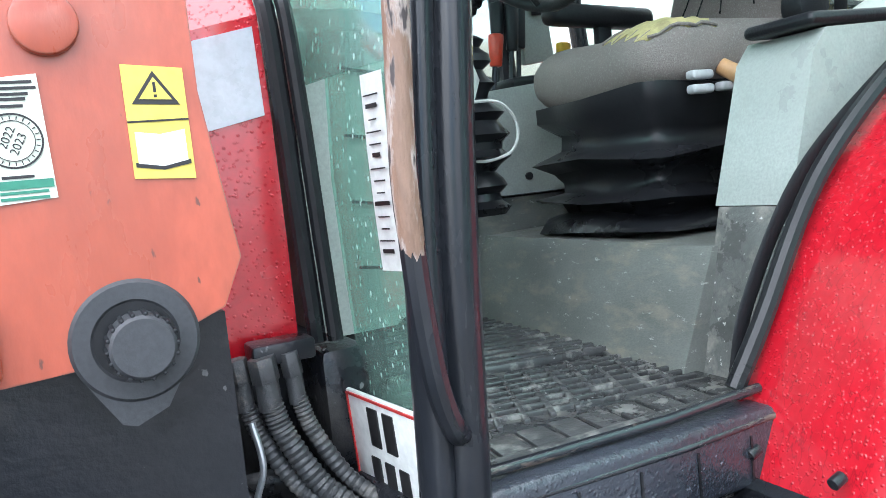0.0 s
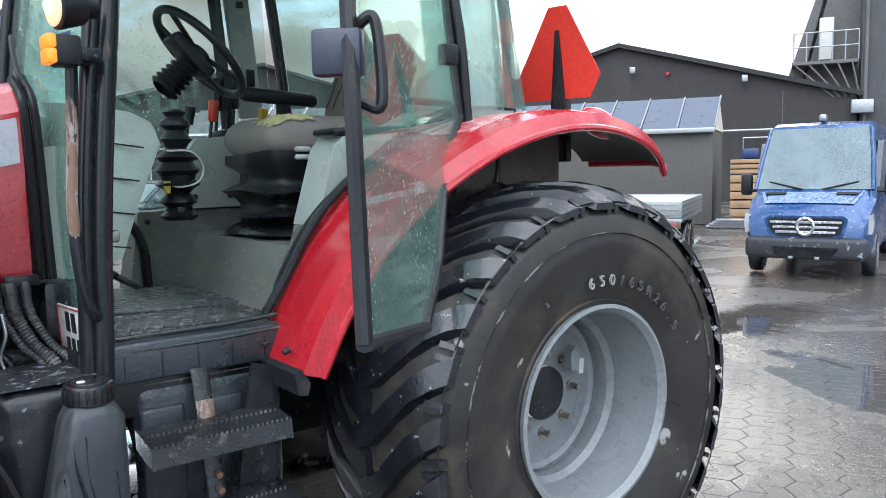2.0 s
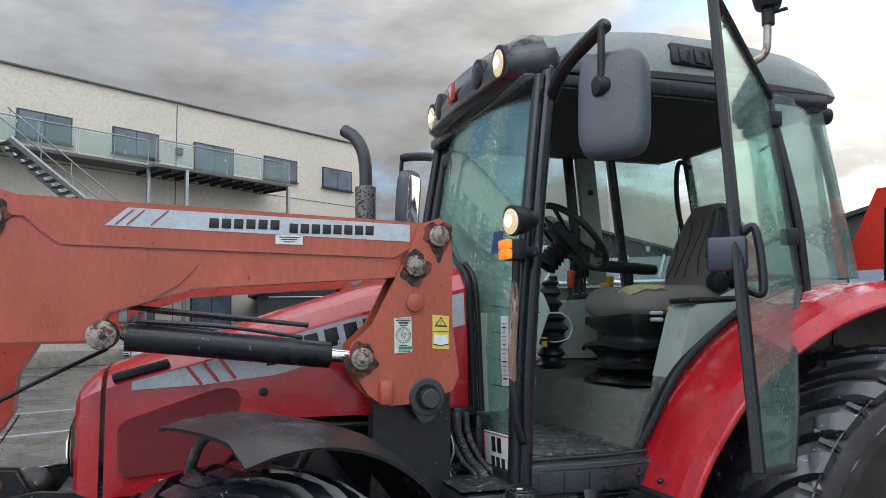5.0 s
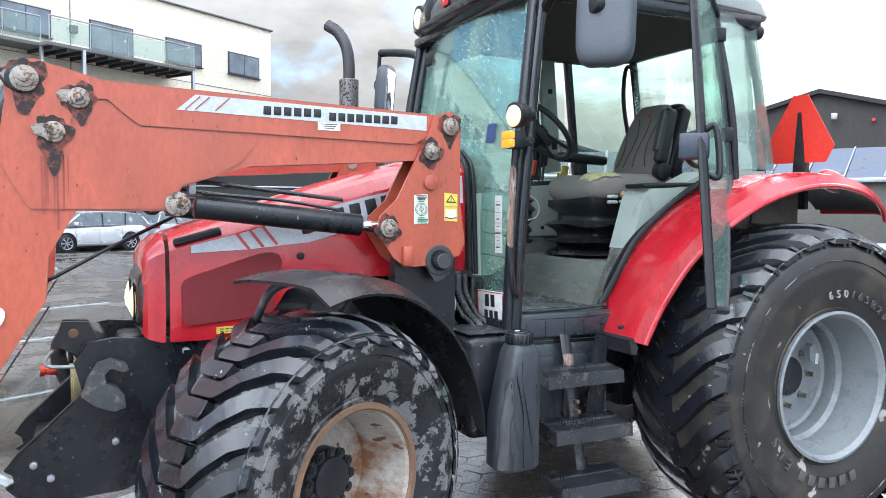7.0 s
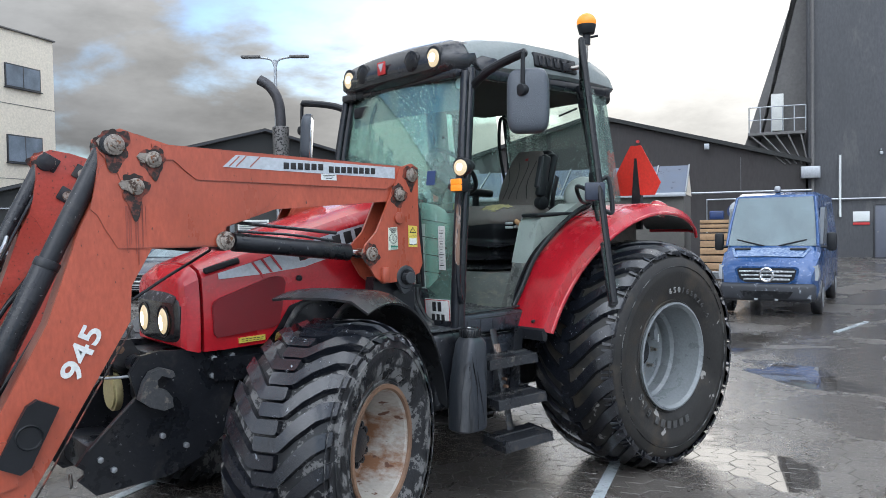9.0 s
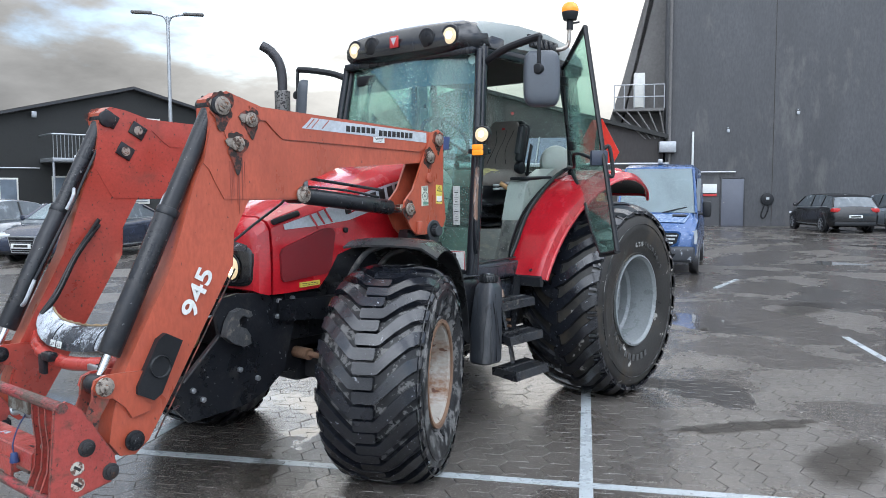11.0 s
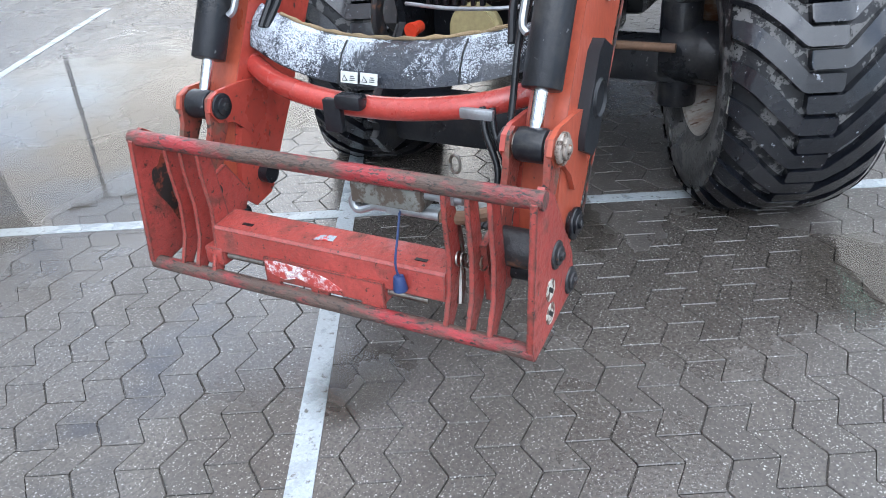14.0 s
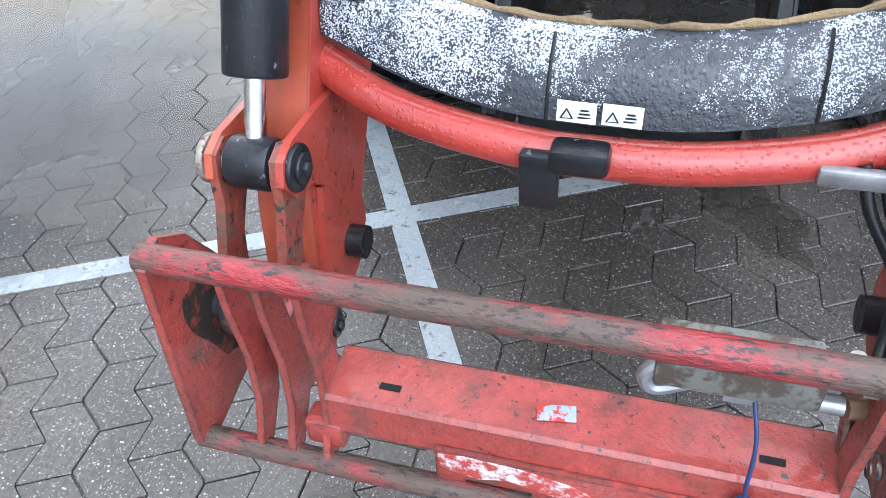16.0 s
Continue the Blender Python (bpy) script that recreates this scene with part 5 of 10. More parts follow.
ws = [[V(1.30 + 0.63 * t, y * (0.83 + 0.1 * t), 2.30 - 0.97 * t + 0.022) for y in (-0.95, -0.5, 0, 0.5, 0.95)] for t in (0, 0.33, 0.66, 1)]
part("windscreen", put(sheet(B(), ws, 0.01), VMX), FROST, van, "frosted van windscreen")
for s in (-1, 1):
    part("side_window", put(slab(B(), [(0.55, 1.35), (0.55, 2.1), (1.15, 2.1), (1.62, 1.38)], s * 0.90, s * 0.985, bevel=0.01), VMX), CARGLASS, van)
    hl_ = part("headlight", put(slab(B(), [(s * 0.58, 0.70), (s * 0.62, 0.84), (s * 0.80, 0.95), (s * 0.965, 1.0), (s * 0.985, 0.84), (s * 0.96, 0.70)], 2.22, 2.475, "x", 0.03, 3), VMX), CLEARLAMP, van, "frosted van headlight")
    part("reflector", put(rod(B(), V(2.46, s * 0.80, 0.83), V(2.482, s * 0.80, 0.83), 0.07, 18, bevel=0.006), VMX), CHROME, hl_)
    part("pillar_edge", put(tube(B(), [V(1.30, s * 0.80, 2.32), V(1.62, s * 0.87, 1.83), V(1.94, s * 0.915, 1.34)], 0.03, 8), VMX), VB, van)
    part("bonnet_crease", put(tube(B(), [V(1.98, s * 0.74, 1.31), V(2.22, s * 0.66, 1.20), V(2.46, s * 0.56, 1.06)], 0.014, 6), VMX), VB, van)
    part("fog_lamp", put(rod(B(), V(2.56, s * 0.76, 0.5), V(2.60, s * 0.76, 0.5), 0.06, 16), VMX), CLEARLAMP, van)
    mr = part("mirror", put(box(B(), V(1.55, s * 1.15, 1.42), (0.14, 0.2, 0.36), 0.05), VMX), PLASTIC, van, "black van mirror")
    part("mirror_stem", put(tube(B(), [V(1.6, s * 0.95, 1.32), V(1.56, s * 1.12, 1.32)], 0.03, 6), VMX), PLASTIC, mr)
    for x in (-1.75, 1.75):
        wh = part("wheel", put(rod(B(), V(x, s * 0.78, 0.34), V(x, s * 1.0, 0.34), 0.34, 26, bevel=0.04), VMX), RUBBER, van)
        part("rim", put(rod(B(), V(x, s * 0.98, 0.34), V(x, s * 1.005, 0.34), 0.2, 20, bevel=0.01), VMX), GALV, wh)
    part("wiper", put(tube(B(), [V(1.96, s * 0.15, 1.35), V(1.86, s * 0.7, 1.47)], 0.014, 6), VMX), PLASTIC, van)
    part("bonnet_vent", put(box(B(), V(2.08, s * 0.55, 1.29), (0.08, 0.32, 0.02), 0.005, pose(0, 0, 0, 0, 22, 0)), VMX), PLASTIC, van)
part("bumper", put(box(B(), V(2.48, 0, 0.48), (0.34, 1.86, 0.34), 0.08, None, 3), VMX), mat("frosted grey bumper", (0.03, 0.033, 0.04), 0.5, vary=0.2, fleck=(0.4, 0.44, 0.48), fleck_at=(0.64, 0.74), fleck_scale=14), van, "grey plastic bumper with frost")
part("grille_surround", put(slab(B(), [(-0.56, 0.97), (0.56, 0.97), (0.63, 0.92), (0.58, 0.70), (0.44, 0.62), (-0.44, 0.62), (-0.58, 0.70), (-0.63, 0.92)], 2.44, 2.60, "x", 0.03, 3), VMX), VB, van)
gr = part("grille", put(slab(B(), [(-0.53, 0.94), (0.53, 0.94), (0.58, 0.90), (0.53, 0.73), (0.41, 0.66), (-0.41, 0.66), (-0.53, 0.73), (-0.58, 0.90)], 2.55, 2.612, "x", 0.01), VMX), PLASTIC, van)
for k in range(3):
    part("grille_bar", put(box(B(), V(2.615, 0, 0.725 + 0.075 * k), (0.022, 0.90 + 0.09 * k, 0.038), 0.008), VMX), GRILLE_FROST, gr, "frosted grille bar")
part("bonnet_frost", put(sheet(B(), [[V(2.00 + 0.36 * t, y * (0.80 - 0.12 * t), 1.298 - 0.155 * t + 0.012 * (1 - (y) ** 2)) for t in (0, 0.25, 0.5, 0.75, 1)] for y in (-1, -0.6, -0.2, 0.2, 0.6, 1)], 0.004), VMX), mat("thin frost on blue paint", (0.03, 0.09, 0.24), 0.35, vary=0.2, fleck=(0.30, 0.38, 0.50), fleck_at=(0.40, 0.62), fleck_scale=22, fleck_detail=12.0), van, "thin frost on the bonnet")
part("badge_ring", put(lathe(B(), [(0.10, 0.0), (0.125, 0.02), (0.15, 0.0)], V(2.625, 0, 0.81), 28, "x"), VMX), CHROME, gr, "round chrome badge")
part("lower_grille", put(slab(B(), [(-0.52, 0.50), (0.52, 0.50), (0.42, 0.36), (-0.42, 0.36)], 2.60, 2.655, "x", 0.01), VMX), SEAL, van)
for y in (-0.2, 0.2):
    part("tow_stud", put(box(B(), V(2.665, y, 0.34), (0.02, 0.07, 0.04), 0.006), VMX), GALV, van)
part("roof_beacon", put(box(B(), V(0.9, 0, 2.5), (0.2, 0.12, 0.12), 0.03), VMX), GALV, van)

# ---- tractor ----
tractor = thing("tractor", (0, 0, 0), "red farm tractor with open cab door on wide flotation tyres", "tractor")
HOOD_ST = [(-3.008, 0.30, 1.05, 1.335, 1.385), (-2.99, 0.332, 1.035, 1.36, 1.418), (-2.94, 0.348, 1.02, 1.386, 1.462), (-2.80, 0.355, 1.02, 1.43, 1.51), (-2.57, 0.362, 1.03, 1.49, 1.58),
           (-2.50, 0.364, 1.10, 1.51, 1.60), (-2.42, 0.367, 1.22, 1.54, 1.63), (-2.25, 0.37, 1.27, 1.59, 1.685), (-2.0, 0.378, 1.27, 1.66, 1.76), (-1.56, 0.39, 1.255, 1.76, 1.87)]


def hood_ring(x, hw, zb, zs, zt):
    half = [(hw * 0.99, zb), (hw, zb + (zs - zb) * 0.35), (hw * 0.99, zb + (zs - zb) * 0.7), (hw * 0.955, zs), (hw * 0.85, zs + (zt - zs) * 0.55), (hw * 0.62, zs + (zt - zs) * 0.88), (hw * 0.3, zt - 0.006), (0, zt)]
    return [V(x, -y, z) for y, z in half] + [V(x, y, z) for y, z in half[-2::-1]]


def hood_at(x, rows=HOOD_ST):
    for a, b in zip(rows, rows[1:]):
        if x <= b[0]:
            break
    t = min(1, max(0, (x - a[0]) / (b[0] - a[0])))
    return [p + (q - p) * t for p, q in zip(a, b)]


hood = part("hood", skin(B(), [hood_ring(*hood_at(-2.905))] + [hood_ring(*s) for s in HOOD_ST if s[0] >= -2.9]), RED, tractor, "glossy red bonnet beaded with rain", 28)
nose = part("nose_cowl", skin(B(), [hood_ring(*s) for s in HOOD_ST[:3]] + [hood_ring(*hood_at(-2.922))]), RED, tractor, "red nose cowl round the headlights", 28)
for s in (-1, 1):
    # side grille, set into the bonnet side
    g = [(-2.838, 1.088), (-2.856, 1.11), (-2.862, 1.25), (-2.85, 1.275), (-2.82, 1.292), (-2.54, 1.383), (-2.49, 1.39), (-2.455, 1.38), (-2.44, 1.35), (-2.478, 1.15), (-2.492, 1.125), (-2.52, 1.112)]
    part("side_grille", slab(B(), g, s * 0.352, s * 0.3685, bevel=0.012, segs=2), mat("dark red mesh grille" if s < 0 else "dark red mesh grille far", (0.2, 0.008, 0.014), 0.5, vary=0.15, bump=0.5, grain=260), tractor, "dark red perforated side grille")
    part("grille_label", slab(B(), [(-2.72, 1.045), (-2.57, 1.05), (-2.57, 1.078), (-2.72, 1.073)], s * 0.355, s * 0.3675, bevel=0.001), YELLOW, tractor, "yellow warning label")
    for i in range(6):
        part("print_line", box(B(), V(-2.70 + 0.022 * i, s * 0.3683, 1.066), (0.016, 0.001, 0.004), 0), INK, tractor)
        part("print_line", box(B(), V(-2.70 + 0.021 * i, s * 0.3683, 1.056), (0.013, 0.001, 0.003), 0), INK, tractor)
    # bonnet stripe follows the side
    rows = []
    for i in range(11):
        x = -2.82 + 1.25 * i / 10
        x_, hw, zb, zs, zt = hood_at(x)
        rise = 0.03 + 0.1 * min(1, i / 4)
        rows.append([V(x, s * (hw * 0.955 + 0.0045 + 0.012 * k / 3), zs - rise * k / 3 - 0.004 - 0.012 * i / 10) for k in range(4)])
    part("bonnet_stripe", sheet(B(), rows if s > 0 else [r[::-1] for r in rows], 0.004), SILVER, tractor, "silver grey bonnet stripe")
    for i in range(3):
        x = -2.60 + 0.055 * i
        _, hw, zb, zs, zt = hood_at(x)
        part("stripe_line", box(B(), V(x, s * (hw * 0.98 + 0.006), zs - 0.055), (0.012, 0.004, 0.11), 0.0, pose(0, 0, 0, 0, -38, 0)), RED, tractor)
    for i in range(7):
        x = -2.33 + 0.075 * i
        _, hw, zb, zs, zt = hood_at(x)
        part("lettering_block", box(B(), V(x, s * (hw * 0.972 + 0.006), zs - 0.062), (0.052, 0.004, 0.07), 0.004, pose(0, 0, 0, 0, -13, 0)), INK, tractor)
    letters("model_number", "5455", 0.075, Matrix.Translation((-2.02, s * 0.398, 1.53)) @ Matrix.Rotation(radians(90), 4, "X") @ (Matrix.Identity(4) if s < 0 else Matrix.Rotation(math.pi, 4, "Y")), SILVER, tractor)
    part("hood_vent", box(B(), V(-2.79, s * 0.322, 1.455), (0.20, 0.035, 0.034), 0.010, pose(0, 0, 0, s * 30, -15, s * 2)), PLASTIC, tractor, "black louvre in the bonnet edge")
    part("hood_latch", rod(B(), (-2.36, s * 0.36, 1.37), (-2.36, s * 0.385, 1.37), 0.016, bevel=0.004), PLASTIC, tractor)


def oval(hw, lo, hi, power, n=40):
    """A closed outline (y, z) between a box and an ellipse."""
    cz, hz, out = (lo + hi) / 2, (hi - lo) / 2, []
    for k in range(n):
        a = 2 * math.pi * (k + 0.5) / n
        c, d = math.cos(a), math.sin(a)
        out.append((hw * math.copysign(abs(c) ** (2 / power), c), cz + hz * math.copysign(abs(d) ** (2 / power), d)))
    return out


def lean(z):
    return 0.055 * max(0.0, (z - 1.25) / 0.1) ** 1.6


rings = []
for x, k in ((-2.99, 1.0), (-3.014, 1.0), (-3.026, 0.975), (-3.034, 0.92), (-3.037, 0.8), (-3.038, 0.5)):
    rings.append([V(x + lean(z) + 0.022 * (abs(y) / 0.31) ** 3, y, z) for y, z in oval(0.312 * k, 1.207 - 0.146 * k, 1.207 + 0.143 * k, 5.0)])
panel = part("headlight_panel", skin(B(), rings), GLOSSBLACK, tractor, "rounded black headlight panel with melting snow on top", 40)
for s in (-1, 1):
    part("lamp_bezel", lathe(B(), [(0.066, 0.0), (0.074, 0.006), (0.084, 0.0)], (-3.038, s * 0.137, 1.172), 32, "x"), SEAL, panel)
    bm = B()
    bmesh.ops.create_uvsphere(bm, u_segments=24, v_segments=12, radius=1.0, matrix=Matrix.Translation((-3.034, s * 0.137, 1.172)) @ Matrix.Diagonal((0.018, 0.056, 0.069, 1)))
    lens = part("headlight_lens", bm, LAMP, panel, "lit yellow white headlight")
    bm = B()
    bmesh.ops.create_uvsphere(bm, u_segments=16, v_segments=8, radius=1.0, matrix=Matrix.Translation((-3.044, s * 0.137, 1.168)) @ Matrix.Diagonal((0.010, 0.032, 0.045, 1)))
    part("bulb", bm, LAMP_HOT, lens)
part("panel_snow", sheet(B(), [[V(-3.036 + lean(z) + 0.022 * (abs(y) / 0.31) ** 3, y, z + 0.002) for z in (1.27, 1.29, 1.31, 1.33, 1.344)] for y in (-0.25, -0.17, -0.08, 0, 0.08, 0.17, 0.25)], 0.003), SNOW_BLACK, panel, "melting snow")
# rear seal of the bonnet
for s in (-1, 1):
    part("bonnet_seal", tube(B(), spline([(-1.56, s * 0.29, 1.86), (-1.55, s * 0.375, 1.785), (-1.545, s * 0.395, 1.62), (-1.54, s * 0.40, 1.42), (-1.535, s * 0.40, 1.27)]), 0.014, flat=(0.014, 0.014)), SEAL, tractor, "ribbed black rubber bonnet seal")
    part("bonnet_seal", tube(B(), spline([(-1.535, s * 0.30, 1.865), (-1.525, s * 0.385, 1.785), (-1.52, s * 0.405, 1.62), (-1.515, s * 0.41, 1.42), (-1.51, s * 0.412, 1.27)]), 0.012, flat=(0.012, 0.012)), SEAL, tractor)

# chassis
part("engine_block", box(B(), V(-2.1, 0, 0.98), (1.5, 0.46, 0.55), 0.03), BLACK, tractor, "dark oily engine block")
part("gearbox", box(B(), V(-1.0, 0, 0.80), (1.6, 0.5, 0.5), 0.04), BLACK, tractor, "dark oily gearbox housing")
part("axle_housing", box(B(), V(-0.2, 0, 0.76), (0.7, 0.62, 0.55), 0.05), BLACK, tractor)
part("oil_pan", box(B(), V(-2.25, 0, 0.62), (0.9, 0.34, 0.25), 0.04), BLACK, tractor)
part("front_support", box(B(), V(-2.82, 0, 0.86), (0.55, 0.5, 0.3), 0.03), BLACK, tractor)
part("front_axle", box(box(B(), V(-2.43, 0, 0.53), (0.2, 1.16, 0.17), 0.03), V(-2.43, 0, 0.56), (0.34, 0.34, 0.28), 0.05), BLACK, tractor, "black front axle beam")
part("steering_ram", rod(rod(B(), (-2.60, -0.58, 0.62), (-2.60, 0.58, 0.62), 0.018), (-2.60, -0.3, 0.62), (-2.60, 0.3, 0.62), 0.036), RUST, tractor, "rusty steering ram")
part("rear_axle", rod(rod(B(), (0, -0.62, 0.74), (0, 0.62, 0.74), 0.14, 24), (0, -0.45, 0.74), (0, 0.45, 0.74), 0.19, 24), BLACK, tractor)
for s in (-1, 1):
    part("axle_knuckle", rod(rod(B(), (-2.43, s * 0.56, 0.34), (-2.43, s * 0.56, 0.78), 0.085, 20, bevel=0.01), (-2.43, s * 0.5, 0.56), (-2.43, s * 0.75, 0.56), 0.13, 24, bevel=0.01), BLACK, tractor)
    # loader mounting side plate on the front support
    pl = [(-3.215, 1.03), (-3.124, 1.045), (-2.78, 1.02), (-2.5, 0.99), (-2.5, 0.88), (-2.72, 0.84), (-2.80, 0.56), (-2.92, 0.47), (-3.09, 0.41), (-3.44, 0.39), (-3.52, 0.475), (-3.49, 0.495), (-3.495, 0.525), (-3.525, 0.545), (-3.48, 0.605), (-3.24, 0.83), (-3.27, 0.95)]
    part("mounting_plate", slab(B(), pl, s * 0.275, s * 0.305, bevel=0.006), BLACK, tractor, "black steel loader mounting plate")
    part("hook_bracket", slab(B(), [(-3.245, 0.825), (-3.219, 0.905), (-3.185, 0.954), (-3.134, 0.969), (-3.077, 0.948), (-3.068, 0.921), (-3.089, 0.913), (-3.135, 0.931), (-3.158, 0.909), (-3.153, 0.873), (-3.113, 0.856), (-3.085, 0.817), (-3.081, 0.768), (-3.127, 0.756), (-3.194, 0.783)], s * 0.315, s * 0.37, bevel=0.008), HOOK, tractor, "worn grey hook bracket")
    for x, z in ((-2.84, 0.975), (-2.74, 0.98), (-2.85, 0.885), (-2.74, 0.90), (-3.0, 0.55), (-3.36, 0.5), (-3.42, 0.56), (-3.12, 0.62)):
        part("bolt", rod(B(), (x, s * 0.304, z), (x, s * 0.325, z), 0.016, 6, bevel=0.002), GALV, tractor)
    # loader frame upright that carries the post
    part("frame_upright", slab(B(), [(-1.98, 1.36), (-1.69, 1.36), (-1.69, 0.72), (-1.86, 0.66), (-2.0, 0.9)], s * 0.47, s * 0.55, bevel=0.012, segs=2), BLACK, tractor, "black bolted steel loader upright")
    part("frame_rail", slab(B(), [(-2.85, 0.86), (-2.85, 0.98), (-1.7, 0.94), (-1.7, 0.76)], s * 0.27, s * 0.33, bevel=0.008), BLACK, tractor)
    part("cross_bracket", box(B(), V(-1.80, s * 0.38, 0.84), (0.22, 0.26, 0.2), 0.015), BLACK, tractor)
part("front_linkage", box(B(), V(-3.34, 0, 0.52), (0.2, 0.5, 0.16), 0.03), BLACK, tractor, "black front linkage block")
lift = part("linkage_shaft", rod(rod(B(), (-3.21, -0.10, 0.985), (-3.21, 0.19, 0.985), 0.075, 10, bevel=0.012), (-3.21, -0.26, 0.985), (-3.21, 0.26, 0.985), 0.04, 16), BLACK, tractor, "wet black linkage shaft housing")
for k in range(7):
    part("housing_rib", box(B(), V(-3.283, -0.06 + 0.035 * k, 0.955), (0.02, 0.016, 0.09), 0.004), BLACK, lift)
for y in (-0.16, -0.09):
    part("clevis", slab(B(), [(-3.35, 1.01), (-3.31, 1.105), (-3.215, 1.10), (-3.17, 1.02), (-3.23, 0.95)], y - 0.014, y + 0.014, bevel=0.006), RUSTBLACK, lift, "rust-edged clevis plate")
part("clevis_pin", rod(B(), (-3.27, -0.185, 1.055), (-3.27, -0.065, 1.055), 0.02, 14, bevel=0.003), RUST, lift)
part("curved_lever", tube(B(), spline([(-3.30, 0.34, 0.74), (-3.34, 0.335, 0.88), (-3.31, 0.31, 0.98), (-3.23, 0.27, 1.0)]), 0.03, flat=(0.035, 0.018)), RUSTBLACK, lift)
part("hose_coupler", rod(rod(B(), (-3.34, 0.16, 0.845), (-3.39, 0.16, 0.845), 0.022, 16, bevel=0.004), (-3.39, 0.16, 0.845), (-3.41, 0.16, 0.845), 0.026, 16), REDKNOB, lift, "red hose coupler cap")
part("wire_guard", tube(B(), spline([(-3.22, -0.27, 0.93), (-3.36, -0.22, 0.93), (-3.38, 0.0, 0.92), (-3.36, 0.2, 0.925)]), 0.007), GALV, lift)
for s in (-1, 1):
    part("plate_hole", rod(B(), (-3.348, s * 0.303, 0.472), (-3.348, s * 0.3065, 0.472), 0.016, 16), SEAL, tractor)
    part("plate_edge", tube(B(), [(-3.47, s * 0.306, 0.61), (-3.36, s * 0.306, 0.715), (-3.25, s * 0.306, 0.82)], 0.006, 6), RUSTBLACK, tractor)
part("belt_pulley", rod(rod(B(), (-3.24, -0.02, 0.82), (-3.275, -0.02, 0.82), 0.10, 32, bevel=0.006), (-3.24, -0.02, 0.82), (-3.285, -0.02, 0.82), 0.085, 28), mat("yellowed pulley cover", (0.42, 0.36, 0.18), 0.45, vary=0.15), tractor, "yellowed round cover behind the front linkage")
part("shackle", tube(B(), [V(-3.48, -0.02 + 0.02 * math.cos(a), 0.40 + 0.035 * math.sin(a)) for a in [2 * math.pi * k / 16 for k in range(16)]], 0.006, 8, closed=True), STEEL, tractor)


# wheels
def tyre(R, w, rim_r, crown):
    h = w / 2
    p = [(rim_r, h * 0.86), (rim_r + 0.03, h * 0.90), (rim_r + 0.035, h * 0.88), (rim_r + (R - rim_r) * 0.28, h * 0.985), (rim_r + (R - rim_r) * 0.5, h), (rim_r + (R - rim_r) * 0.53, h * 1.008), (rim_r + (R - rim_r) * 0.56, h), (rim_r + (R - rim_r) * 0.74, h * 0.97), (R - 0.10, h * 0.945), (R - 0.058, h * 0.84), (R - 0.03 + crown * 0.2, h * 0.5), (R - 0.03 + crown * 0.3, 0)]
    return p + [(r, -d) for r, d in p[-2::-1]]


def surf(R, w, crown, y):
    """Radius of the tread at y off the middle."""
    h, a = w / 2, abs(y)
    return R - 0.03 + crown * 0.3 - max(0, (a / h - 0.4)) ** 2 * 0.17


def flotation(bm, c, R, w, crown, n, rise, sweep):
    """Staggered bars: each comes down from a shoulder and ends in a flat block across the middle."""
    h = w / 2
    for k in range(n):
        for s in (-1, 1):
            a0 = 2 * math.pi * (k + (0.5 if s > 0 else 0)) / n
            path = [(-h * 0.20, 0.006, 0.044), (-h * 0.17, 0.0, 0.060), (h * 0.20, 0.0, 0.060), (h * 0.27, sweep * 0.06, 0.072), (h * 0.52, sweep * 0.42, 0.082), (h * 0.78, sweep * 0.78, 0.080), (h * 0.90, sweep * 0.90, 0.074), (h * 1.0, sweep, 0.066)]
            wob = random.uniform(-0.003, 0.003)
            lo, hi = [], []
            for y, d, wid in path:
                r = surf(R, w, crown, y)
                top = rise if y < h * 0.85 else rise * (0.8 if y < h * 0.95 else 0.35)
                for line_, rr, ww in ((lo, r - 0.006, wid * 1.12 + 0.004), (hi, r + top + random.uniform(-0.0012, 0.0012), wid)):
                    for e in (-0.5, 0.5):
                        a = a0 + (d + wob) / R + e * ww / R
                        line_.append(bm.verts.new(Vector(c) + V(-rr * math.cos(a), s * y, rr * math.sin(a))))
            for i in range(len(path) - 1):
                a, b = 2 * i, 2 * i + 2
                bm.faces.new((hi[a], hi[a + 1], hi[b + 1], hi[b]))
                bm.faces.new((lo[a], lo[b], hi[b], hi[a]))
                bm.faces.new((lo[a + 1], hi[a + 1], hi[b + 1], lo[b + 1]))
            for i in (0, 2 * len(path) - 2):
                bm.faces.new((lo[i], hi[i], hi[i + 1], lo[i + 1]))


